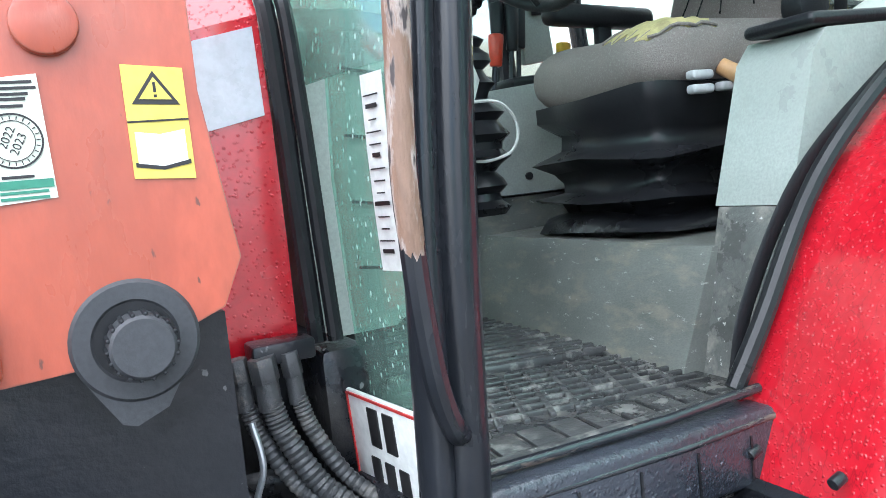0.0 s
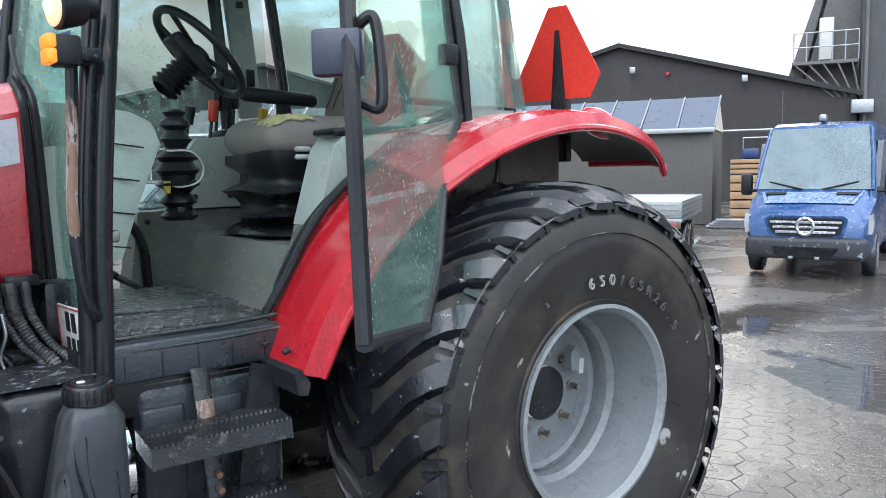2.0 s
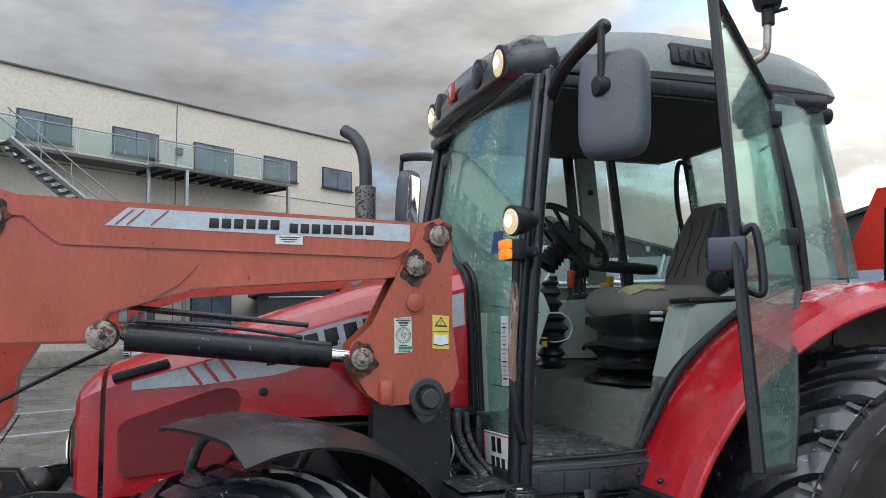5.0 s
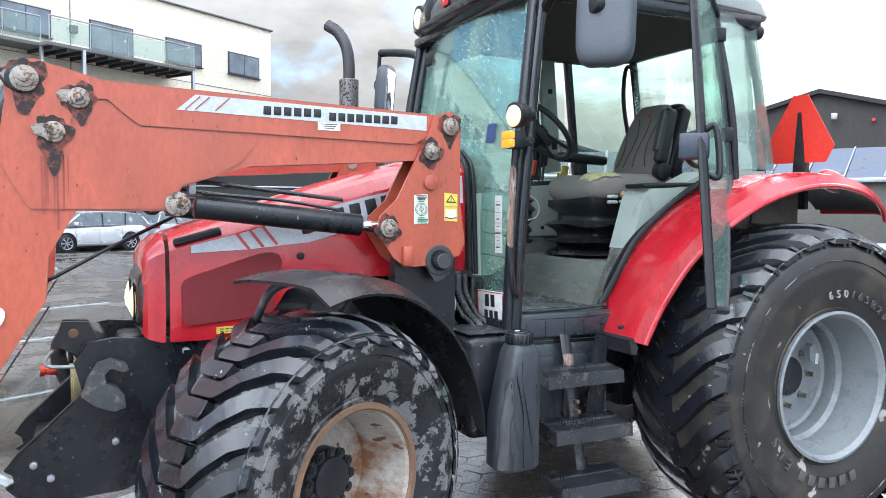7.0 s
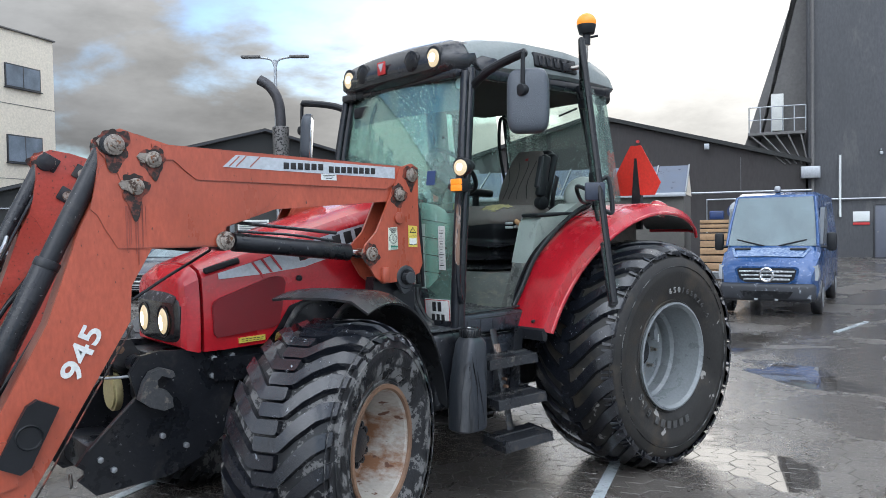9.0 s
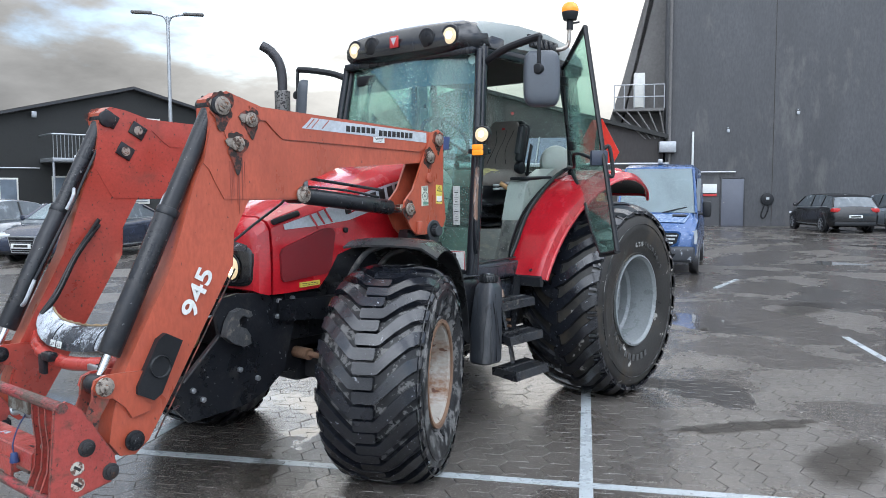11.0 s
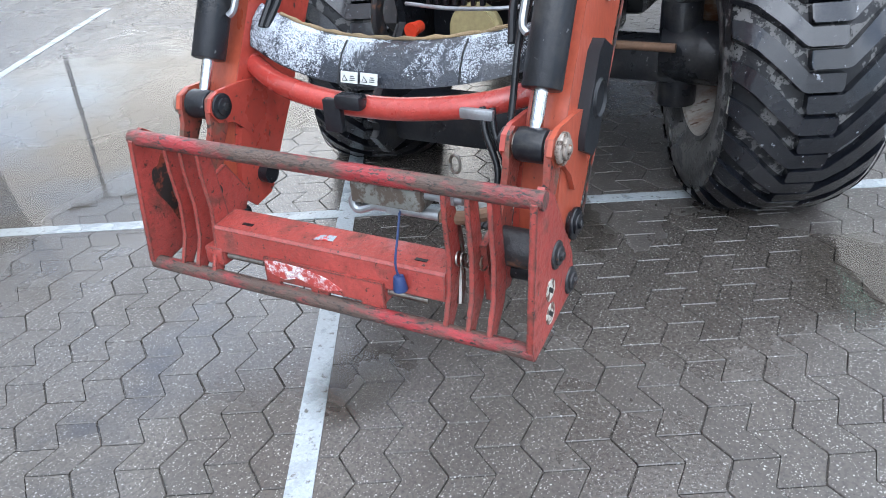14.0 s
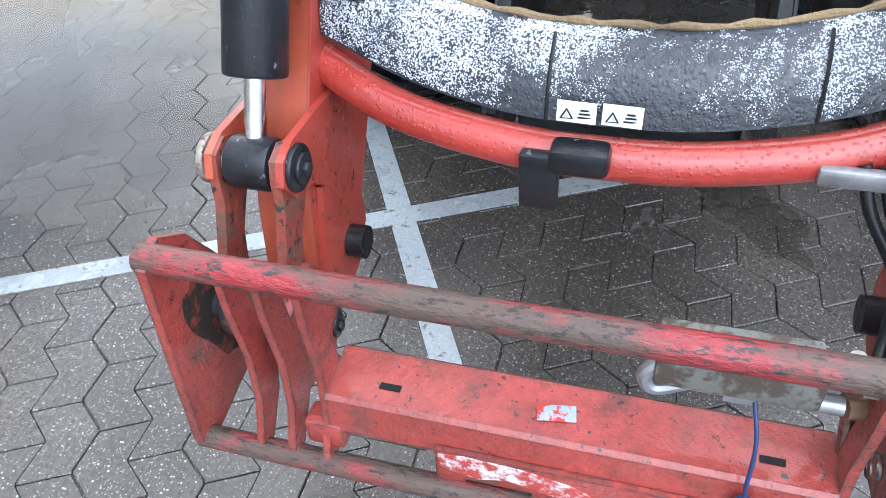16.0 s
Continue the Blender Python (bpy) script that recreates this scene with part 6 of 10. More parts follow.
def bars(bm, c, R, w, crown, n, width, rise, sweep, side=1):
    """Long curved bars from the middle to each shoulder, staggered."""
    h = w / 2
    for k in range(n):
        for s in (-1, 1):
            a0 = 2 * math.pi * (k + (0.5 if s > 0 else 0)) / n
            path = [(-0.03, 0.0), (h * 0.2, sweep * 0.14), (h * 0.45, sweep * 0.4), (h * 0.7, sweep * 0.72), (h * 0.88, sweep * 0.9), (h * 0.985, sweep)]
            lo, hi = [], []
            for y, d in path:
                r = surf(R, w, crown, y)
                for ring, rr, ww in ((lo, r - 0.008, width * 1.25), (hi, r + rise * (1.0 if y < h * 0.9 else 0.55), width)):
                    for e in (-0.5, 0.5):
                        a = a0 + side * d / R + e * ww / R
                        ring.append(bm.verts.new(Vector(c) + V(-rr * math.cos(a), s * y, rr * math.sin(a))))
            for i in range(len(path) - 1):
                a, b = 2 * i, 2 * i + 2
                bm.faces.new((hi[a], hi[a + 1], hi[b + 1], hi[b]))
                bm.faces.new((lo[a], lo[b], hi[b], hi[a]))
                bm.faces.new((lo[a + 1], hi[a + 1], hi[b + 1], lo[b + 1]))
            for i in (0, 2 * len(path) - 2):
                bm.faces.new((lo[i], hi[i], hi[i + 1], lo[i + 1]))
            # small shoulder ribs between the bars
            for q in (0.33, 0.55):
                y0, y1 = h * 0.80, h * 0.96
                quad = []
                for y in (y0, y1):
                    r = surf(R, w, crown, y) + 0.003
                    for e in (-0.5, 0.5):
                        a = a0 + 2 * math.pi * q / n + side * sweep * 0.9 / R + e * 0.02 / R
                        quad.append((y, r, a))
                top = [bm.verts.new(Vector(c) + V(-r * math.cos(a), s * y, r * math.sin(a))) for y, r, a in quad]
                bot = [bm.verts.new(Vector(c) + V(-(r - 0.03) * math.cos(a), s * y, (r - 0.03) * math.sin(a))) for y, r, a in quad]
                bm.faces.new((top[0], top[1], top[3], top[2]))
                for i, j in ((0, 1), (1, 3), (3, 2), (2, 0)):
                    bm.faces.new((top[i], bot[i], bot[j], top[j]))


def wheel(c, R, w, rim_r, front, s):
    """One wheel; s is the side it faces."""
    h = w / 2
    hub = part("wheel", rod(B(), V(*c) + V(0, s * h * 0.1, 0), V(*c) + V(0, s * (h * 0.36 if front else h * 0.12), 0), 0.115 if front else 0.10, 24, bevel=0.012), BLACK, tractor, "front wheel with rusty rim" if front else "wide rear wheel with light grey rim")
    crown = 0.05
    ty = part("tyre", lathe(B(), tyre(R, w, rim_r, crown), c, 96), RUBBER_DRY if front else RUBBER_TAN, hub, "muddy black flotation tyre", 50)
    bm = B()
    if front:
        flotation(bm, c, R, w, crown, 26, 0.032, 0.2)
    else:
        bars(bm, c, R, w, crown, 26, 0.085, 0.026, 0.28)
    part("tread", bm, RUBBER, hub, "wet worn tread bars", 30)
    for q in (0.62, 0.86):
        part("sidewall_ring", lathe(B(), [(rim_r + (R - rim_r) * q + 0.004, s * h * 0.97), (rim_r + (R - rim_r) * q, s * (h * (1.0 if q < 0.7 else 0.945) + 0.003)), (rim_r + (R - rim_r) * q - 0.004, s * h * 0.97)], c, 96), RUBBER_DRY, hub)
    if front:
        prof = [(rim_r + 0.012, s * h * 0.88), (rim_r + 0.014, s * h * 0.92), (rim_r, s * h * 0.92), (rim_r - 0.02, s * h * 0.84), (rim_r - 0.03, s * h * 0.6), (rim_r - 0.055, s * h * 0.35), (rim_r - 0.06, s * h * 0.15), (rim_r - 0.10, s * h * 0.05), (rim_r - 0.16, s * h * 0.16), (0.10, s * h * 0.2)]
    else:
        prof = [(rim_r + 0.014, s * h * 0.88), (rim_r + 0.018, s * h * 0.94), (rim_r + 0.004, s * h * 0.95), (rim_r - 0.012, s * h * 0.88), (rim_r - 0.018, s * h * 0.55), (rim_r - 0.026, s * h * 0.50), (rim_r - 0.03, s * h * 0.30), (rim_r - 0.05, s * h * 0.24), (rim_r - 0.055, s * h * 0.06), (rim_r - 0.075, s * h * 0.02), (0.2, s * h * 0.02), (0.17, s * h * 0.06), (0.10, s * h * 0.06)]
    back = [(rim_r - 0.05, -s * h * 0.3), (rim_r + 0.0, -s * h * 0.86), (rim_r + 0.014, -s * h * 0.88)]
    rim = part("rim", lathe(B(), prof, c, 72), RIM_RUST if front else RIM, hub, "grey rim with orange rust" if front else "light grey painted steel rim", 28)
    part("rim_barrel", lathe(B(), [(rim_r - 0.06, s * h * 0.12)] + back, c, 48), RIM_RUST if front else RIM, hub)
    if front:
        part("rim_edge", lathe(B(), [(rim_r + 0.016, s * h * 0.90), (rim_r + 0.014, s * h * 0.935), (rim_r - 0.006, s * h * 0.93), (rim_r - 0.014, s * h * 0.89)], c, 72), RUST, hub, "rusty rim flange")
        part("hub_cap", rod(B(), V(*c) + V(0, s * h * 0.3, 0), V(*c) + V(0, s * h * 0.44, 0), 0.085, 28, bevel=0.012), BLACK, hub)
        nb, br, y0, y1 = 12, 0.1, 0.34, 0.42
    else:
        nb, br, y0, y1 = 8, 0.15, 0.02, 0.2
    for k in range(nb):
        a = 2 * math.pi * k / nb
        p = V(*c) + V(br * math.cos(a), 0, br * math.sin(a))
        part("wheel_bolt", rod(rod(B(), p + V(0, s * h * y0, 0), p + V(0, s * h * (y0 + 0.06), 0), 0.02, 14), p + V(0, s * h * y0, 0), p + V(0, s * h * y1, 0), 0.012, 6), BLACK if front else STEEL, hub)
    part("valve", rod(B(), V(*c) + V(-rim_r * 0.55, s * h * 0.25, rim_r * 0.45), V(*c) + V(-rim_r * 0.6, s * h * 0.45, rim_r * 0.48), 0.008, 8), BLACK, hub)
    return hub, ty


LETTER = mat("grey raised tyre lettering", (0.075, 0.075, 0.074), 0.5, vary=0.3)
RW, FW = (0.0, 0.905, 0.745), (-2.46, 0.89, 0.575)


def steer(s):
    """The front wheels stand turned to the left."""
    c = V(FW[0], s * FW[1], FW[2])
    return Matrix.Translation(c) @ Matrix.Rotation(radians(26), 4, "Z") @ Matrix.Translation(-c)


for s in (-1, 1):
    wh, _ = wheel((RW[0], s * RW[1], RW[2]), 0.765, 0.65, 0.345, False, s)
    if s < 0:
        for i, ch in enumerate("650/65R26.5"):
            a = radians(99 - i * 6.6)
            r = 0.445
            m = Matrix.Translation((RW[0] + r * math.cos(a), -RW[1] - 0.325, RW[2] + r * math.sin(a))) @ Matrix.Rotation(-(a - math.pi / 2), 4, "Y") @ Matrix.Rotation(radians(90), 4, "X")
            letters("sidewall_letter", ch, 0.052, m, mat("worn white tyre lettering", (0.28, 0.28, 0.27), 0.6, vary=0.2) if i < 1 else (WORN_WHITE if i < 3 else LETTER), wh, 0.004)
            if i == 0:
                WORN_WHITE = bpy.data.materials["worn white tyre lettering"]
        for i, ch in enumerate("ELS"):
            a = radians(226 - i * 9)
            m = Matrix.Translation((RW[0] + 0.452 * math.cos(a), -RW[1] - 0.324, RW[2] + 0.452 * math.sin(a))) @ Matrix.Rotation(-(a - math.pi / 2), 4, "Y") @ Matrix.Rotation(radians(90), 4, "X")
            letters("sidewall_letter", ch, 0.07, m, LETTER, wh, 0.004)
        for i in range(6):
            a = radians(240 + i * 9)
            part("lettering_block", box(B(), V(RW[0] + 0.452 * math.cos(a), -RW[1] - 0.324, RW[2] + 0.452 * math.sin(a)), (0.042, 0.008, 0.05), 0.004, pose(0, 0, 0, 0, -math.degrees(a) - 90, 0)), LETTER, wh)
        part("balance_label", box(B(), V(0.15, -0.985, 0.83), (0.045, 0.003, 0.055), 0.0, pose(0, 0, 0, 0, 10, 25)), WHITE, wh, "white paper label inside the rim")
        part("valve_guard", slab(B(), [(0.08, 0.83), (0.115, 0.82), (0.125, 0.88), (0.10, 0.915), (0.08, 0.89)], -1.0, -0.965, bevel=0.004), RIM, wh)
    fw, _ = wheel((FW[0], s * FW[1], FW[2]), 0.60, 0.57, 0.292, True, s)
    fw.matrix_basis = steer(s)

# front mudguards
for s in (-1, 1):
    rows = []
    for i in range(17):
        a = radians(106 - 100 * i / 16)
        r = 0.755 + 0.02 * math.sin(i)*0
        x, z = FW[0] + 0.03 - r * math.cos(a) * -1.0 * -1, 0
        x = FW[0] + 0.04 + r * math.cos(a) * 0.95
        z = FW[2] + 0.02 + r * math.sin(a) * 0.99
        rows.append([V(x, s * (0.63 + 0.54 * k / 6), z - 0.012 * (abs(k - 2.5) / 2.5) ** 3 - (0.035 if k == 6 else 0)) for k in range(7)])
    part("front_mudguard", sheet(B(), rows if s > 0 else [r[::-1] for r in rows], 0.012), mat("wet black mudguard" if s < 0 else "wet black mudguard far", (0.02, 0.021, 0.023), 0.28, vary=0.25, bump=0.12, grain=110, dirt=(0.07, 0.07, 0.065), dirt_at=(0.58, 0.76), dirt_scale=9), tractor, "black plastic front mudguard with torn edge").matrix_basis = steer(s)
    part("mudguard_stay", tube(B(), spline([(-2.42, s * 0.56, 0.8), (-2.50, s * 0.60, 1.05), (-2.52, s * 0.72, 1.25), (-2.48, s * 0.86, 1.315)]), 0.017), HOSE, tractor).matrix_basis = steer(s)
    part("mudguard_stay", tube(B(), spline([(-2.3, s * 0.56, 0.8), (-2.15, s * 0.60, 1.0), (-2.1, s * 0.72, 1.2), (-2.12, s * 0.86, 1.255)]), 0.017), HOSE, tractor).matrix_basis = steer(s)

# rear fenders
FEND = [(-0.985, 0.985, 0.93, 0.62), (-0.90, 1.17, 0.95, 0.62), (-0.76, 1.385, 0.985, 0.62), (-0.57, 1.56, 1.02, 0.62), (-0.32, 1.70, 1.05, 0.62), (-0.05, 1.775, 1.06, 0.60), (0.2, 1.785, 1.06, 0.57), (0.42, 1.745, 1.05, 0.57), (0.58, 1.675, 1.03, 0.57), (0.665, 1.60, 1.0, 0.57)]
for s in (-1, 1):
    rows, under = [], []
    F = spline([V(*f[:3]) for f in FEND], 4)
    G = spline([V(f[0], f[3], 0) for f in FEND], 4)
    for i, (f, g) in enumerate(zip(F, G)):
        x, z, yo = f
        yi = g.y
        nx, nz = x - 0.0, z - 0.72
        L = math.hypot(nx, nz)
        nx, nz = nx / L, nz / L
        line = []
        for k in range(9):
            t = k / 8
            drop = 0.012 - 0.03 * (1 - t) ** 2 * 0 + max(0, t - 0.7) ** 2 * 0.45
            if k == 8:
                drop += 0.03
            y = yi + (yo - yi) * min(1, t * 1.06)
            line.append(V(x - nx * drop, s * y, z - nz * drop))
        rows.append(line)
    part("rear_fender", sheet(B(), rows if s > 0 else [r[::-1] for r in rows], 0.008), RED_FENDER, tractor, "red rear fender running with rain")
    inner = [[p - V(p.x, 0, p.z - 0.72).normalized() * 0.018 - V(0, s * 0.01, 0) for p in r[:8]] for r in rows[:-1]]
    part("fender_liner", sheet(B(), inner if s > 0 else [r[::-1] for r in inner], 0.006), PLASTIC, tractor, "dark underside of the fender")
    part("fender_lip", tube(B(), [r[8] for r in rows] + [rows[-1][k] + V(0.004, 0, -0.012) for k in (7, 6, 4, 2, 0)], 0.013, 8), RED_FENDER, tractor, "rolled red fender lip")
    snow = [[p + V(0, 0, 0.0035) for p in r[1:6]] for r in rows[16:33]]
    part("fender_snow", sheet(B(), snow if s > 0 else [r[::-1] for r in snow], 0.003), SNOW_RED, tractor, "thin melting snow on the fender")
    part("mudflap", slab(B(), [(-0.995, 0.99), (-0.975, 1.0), (-0.945, 0.955), (-0.955, 0.92), (-0.985, 0.925)], s * 0.64, s * 0.93, bevel=0.006), BLACK, tractor, "black rubber flap under the fender")
    for y in (0.70, 0.84):
        part("fender_bolt", rod(B(), (-0.965, s * y, 1.043), (-0.986, s * y, 1.036), 0.009, 12, bevel=0.002), BLACK, tractor)
    bm = B()
    bmesh.ops.create_uvsphere(bm, u_segments=20, v_segments=10, radius=1, matrix=Matrix.Translation((0.46, s * 0.80, 1.74)) @ pose(0, 0, 0, 0, 22, 0) @ Matrix.Diagonal((0.11, 0.06, 0.055, 1)))
    part("tail_lamp_hump", bm, RED_FENDER, tractor)
    # wheel-arch wall between fender and cab
    wall = [(-0.93, 0.98), (-0.84, 1.2), (-0.7, 1.41), (-0.52, 1.56), (-0.27, 1.70), (0.0, 1.77), (0.22, 1.78), (0.42, 1.72), (0.42, 1.2), (0.2, 0.95), (-0.5, 0.9)]
    ar = part("wheel_arch", slab(B(), wall, s * 0.585, s * 0.612, bevel=0.004), ARCH, tractor, "dusty brown grey inner wheel arch")
    for x, z, r in ((-0.13, 1.56, 0.012), (-0.10, 1.60, 0.008), (-0.06, 1.54, 0.009), (-0.15, 1.49, 0.016), (-0.03, 1.47, 0.008), (-0.20, 1.40, 0.012), (0.02, 1.60, 0.01), (0.06, 1.52, 0.014)):
        part("arch_hole", rod(B(), (x, s * 0.610, z), (x, s * 0.614, z), r, 14), SEAL, ar)
    part("arch_rib", tube(B(), [(0.10, s * 0.615, 1.74), (0.06, s * 0.615, 1.45), (0.0, s * 0.615, 1.2)], 0.012), BLACK, ar)

# cab
SILLM = mat("wet black sill, scraped to brown metal", (0.016, 0.018, 0.022), 0.2, vary=0.3, bump=0.15, coat=0.4, dirt=(0.15, 0.11, 0.085), dirt_at=(0.55, 0.66), dirt_scale=40, stretch=(0.2, 1, 1), fleck=(0.5, 0.5, 0.5), fleck_at=(0.69, 0.72), fleck_scale=110)
CAB = {"sill": 1.05, "y": 0.67}


def shield(y, z):
    """The bowed, raked windscreen."""
    return -1.60 + 0.205 * (z - 1.05) / 1.5 + 0.12 * (y / 0.66) ** 2 * (0.9 if z > 1.65 else 0.75) + 0.085 * max(0.0, min(1.0, (1.72 - z) / 0.55)) ** 1.3


def post(name, pts, w, d, material=PILLAR, label=""):
    return part(name, tube(B(), pts, w, 12, flat=(w, d)), material, tractor, label, 60)


for s in (-1, 1):
    # front pillar: inner post and the outer scraped edge
    post("front_pillar", spline([(-1.455, s * 0.675, 0.98), (-1.435, s * 0.69, 1.5), (-1.375, s * 0.68, 2.1), (-1.30, s * 0.645, 2.60)]), 0.033, 0.042, label="black front cab pillar, scraped to rusty metal")
    post("pillar_edge", spline([(-1.49, s * 0.68, 1.03), (-1.475, s * 0.695, 1.5), (-1.415, s * 0.685, 2.1), (-1.345, s * 0.65, 2.58)]), 0.022, 0.03, label="front pillar edge with rust scrapes")
    post("door_pillar", spline([(-0.16, s * 0.70, 1.74), (-0.20, s * 0.70, 2.1), (-0.285, s * 0.655, 2.60)]), 0.026, 0.035)
    post("rear_pillar", spline([(0.235, s * 0.52, 1.76), (0.205, s * 0.52, 2.2), (0.12, s * 0.49, 2.62)]), 0.025, 0.025)
    # side header under the roof
    part("side_header", box(B(), V(-0.62, s * 0.635, 2.585), (1.36, 0.05, 0.07), 0.012), PILLAR, tractor)
part("floor", box(B(), V(-0.78, 0, 1.03), (1.45, 1.26, 0.08), 0.01), BLACK, tractor)
part("sill", box(B(), V(-1.19, -0.655, 1.042), (0.54, 0.09, 0.116), 0.012, None, 3), COVER, tractor, "black door sill with scuffed edge")
part("sill_edge", tube(B(), [(-1.44, -0.66, 1.11), (-1.1, -0.665, 1.112), (-0.92, -0.665, 1.12)], 0.008, 14), SILLM, tractor, "worn door sill strip")
part("sill_strip", tube(B(), [(-1.44, -0.694, 1.075), (-1.1, -0.698, 1.077), (-0.925, -0.698, 1.085)], 0.0055, 12), SILLM, tractor)
for k in range(5):
    part("sill_joint", box(B(), V(-1.40 + 0.105 * k, -0.7, 1.027), (0.004, 0.004, 0.078), 0), SEAL, tractor)
part("sill_panel", box(B(), V(-1.19, -0.645, 0.955), (0.56, 0.05, 0.15), 0.008), BLACK, tractor, "streaked dark sill panel")
# door opening seal along the fender
part("door_seal", tube(B(), spline([(-0.95, -0.645, 1.12), (-0.885, -0.65, 1.22), (-0.75, -0.655, 1.43), (-0.55, -0.66, 1.60), (-0.32, -0.67, 1.74), (-0.16, -0.69, 1.80)]), 0.016), SEAL, tractor, "black rubber door seal")

# glass
ZS = [1.06 + 1.5 * i / 10 for i in range(11)]


def pane(name, rows, material, label=""):
    ob = part(name, sheet(B(), rows, 0.005), material, tractor, label, 60)
    ob.visible_shadow = False
    return ob


YS = [-0.645 + 1.29 * j / 16 for j in range(17)]
pane("windscreen", [[V(shield(y, z), y, z) for z in ZS[4:]] for y in YS], GLASS, "bowed windscreen wet with drops")
for s in (-1, 1):
    ys = [s * (0.40 + 0.245 * j / 6) for j in range(7)]
    rows = [[V(shield(y, z), y, z) for z in ZS[:5]] for y in ys]
    pane("lower_windscreen", rows if s > 0 else rows[::-1], GLASS_DOOR, "lower windscreen wing beside the bonnet")
    # rear quarter pane, bent round the corner
    rows = []
    for i in range(9):
        t = i / 8
        z = 1.80 + 0.80 * t
        lean = -0.095 * t
        rows.append([V(-0.14 + lean * 1.3 + 0.345 * u + (0.02 if u > 0.9 else 0), s * (0.70 - 0.045 * t - 0.17 * max(0, u - 0.35) ** 1.6), z) for u in [j / 8 for j in range(9)]])
    pane("quarter_window", rows if s < 0 else [r[::-1] for r in rows], GLASS_BACK, "curved rear quarter window with drops")
pane("rear_window", [[V(0.235 - 0.115 * (z - 1.76) / 0.86, y, z) for z in (1.78, 2.0, 2.3, 2.58)] for y in (-0.5, -0.2, 0.2, 0.5)], GLASS_CLEAR, "misted rear window")
rd = [[V(-1.40 + 0.5 * 0 + 1.16 * u + (0.10 * t if u < 0.5 else -0.08 * t), 0.675 - 0.03 * t, 1.25 + 1.32 * t) for t in [i / 6 for i in range(7)]] for u in [j / 6 for j in range(7)]]
pane("side_window", rd, GLASS_CLEAR, "closed far-side door glass with drops")
# stickers on the glass
wing = lambda y, z, d=0.008: V(shield(y, z) - d, y, z)
part("paper_slip", sheet(B(), [[wing(y, z) for z in (1.375, 1.46, 1.54, 1.645)] for y in (-0.515, -0.54, -0.565)], 0.001), WHITE, tractor, "white printed paper slip on the windscreen")
for i in range(14):
    z = 1.40 + 0.0165 * i
    wdt = (0.026, 0.034, 0.018)[i % 3]
    part("print_line", sheet(B(), [[wing(-0.54 + e * wdt / 2, z + q, 0.0105) for q in (0, 0.002 if i % 4 else 0.006)] for e in (-1, 1)], 0.0005), INK, tractor)
part("blue_sticker", sheet(B(), [[wing(y, z, 0.007) for z in (1.90, 1.99)] for y in (-0.39, -0.455)], 0.001), BLUE, tractor, "small blue sticker")
part("round_sticker", rod(B(), wing(-0.575, 2.52, 0.009), wing(-0.575, 2.52, 0.012), 0.032, 24), mat("pale green sticker", (0.35, 0.6, 0.58), 0.4, vary=0.05), tractor, "round pale green sticker")
# number plate with plain bars
pl = part("number_plate", box(B(), V(-1.487, -0.525, 1.115), (0.008, 0.21, 0.165), 0.003, pose(0, 0, 0, 0, -3, 7)), WHITE, tractor, "square white number plate")
pm = Matrix.Translation((-1.487, -0.525, 1.115)) @ pose(0, 0, 0, 0, -3, 7)
for y, z, sy, sz in ((0.025, 0.037, 0.03, 0.058), (-0.02, 0.037, 0.03, 0.058), (0.035, -0.038, 0.026, 0.058), (-0.005, -0.038, 0.026, 0.058), (-0.045, -0.038, 0.026, 0.058)):
    part("plate_bar", box(B(), pm @ V(-0.005, y, z), (0.003, sy, sz), 0.002, pm.to_3x3().to_4x4()), INK, pl)
for y, z, sy, sz in ((0, 0.077, 0.2, 0.004), (0, -0.077, 0.2, 0.004), (0.1, 0, 0.004, 0.155), (-0.1, 0, 0.004, 0.155)):
    part("plate_border", box(B(), pm @ V(-0.005, y, z), (0.002, sy, sz), 0.0, pm.to_3x3().to_4x4()), REDINK, pl)

# roof
rings = []
for x, hw, zb, zt in ((-1.30, 0.66, 2.60, 2.80), (-1.1, 0.675, 2.61, 2.85), (-0.8, 0.68, 2.62, 2.88), (-0.4, 0.68, 2.62, 2.875), (-0.1, 0.67, 2.61, 2.84), (0.06, 0.66, 2.60, 2.78), (0.13, 0.63, 2.60, 2.70)):
    half = [(hw * 0.97, zb), (hw, zb + 0.02), (hw * 0.985, zb + (zt - zb) * 0.45), (hw * 0.9, zb + (zt - zb) * 0.8), (hw * 0.7, zt - 0.012), (hw * 0.35, zt), (0, zt)]
    rings.append([V(x, -y, z) for y, z in half] + [V(x, y, z) for y, z in half[-2::-1]])
roof = part("roof", skin(B(), rings), ROOF_GREY, tractor, "grey green plastic cab roof", 40)
part("headliner", box(B(), V(-0.6, 0, 2.575), (1.36, 1.24, 0.05), 0.02), HEADLINER, tractor, "dark grey cab ceiling")
# visor with lamp recesses
rings = []
for y in [-0.676 + 1.352 * j / 24 for j in range(25)]:
    e = (abs(y) / 0.676)
    xf = -1.475 + 0.06 * e ** 2 + (0.13 * max(0, e - 0.85) / 0.15 if e > 0.85 else 0)
    zt = 2.81 - 0.03 * e ** 3 - 0.11 * max(0.0, (e - 0.75) / 0.25) ** 2
    zb = 2.575 + 0.03 * e ** 2
    back = -1.25 + 0.16 * max(0.0, (e - 0.88) / 0.12)
    rings.append([V(back, y, zb), V(xf + 0.05, y, zb - 0.005), V(xf + 0.005, y, zb + 0.03), V(xf, y, zb + 0.09), V(xf + 0.03, y, zt - 0.04), V(xf + 0.1, y, zt), V(back, y, zt + 0.005)])
visor = part("visor", skin(B(), rings), GLOSSBLACK, tractor, "black plastic visor with work lamps", 45)
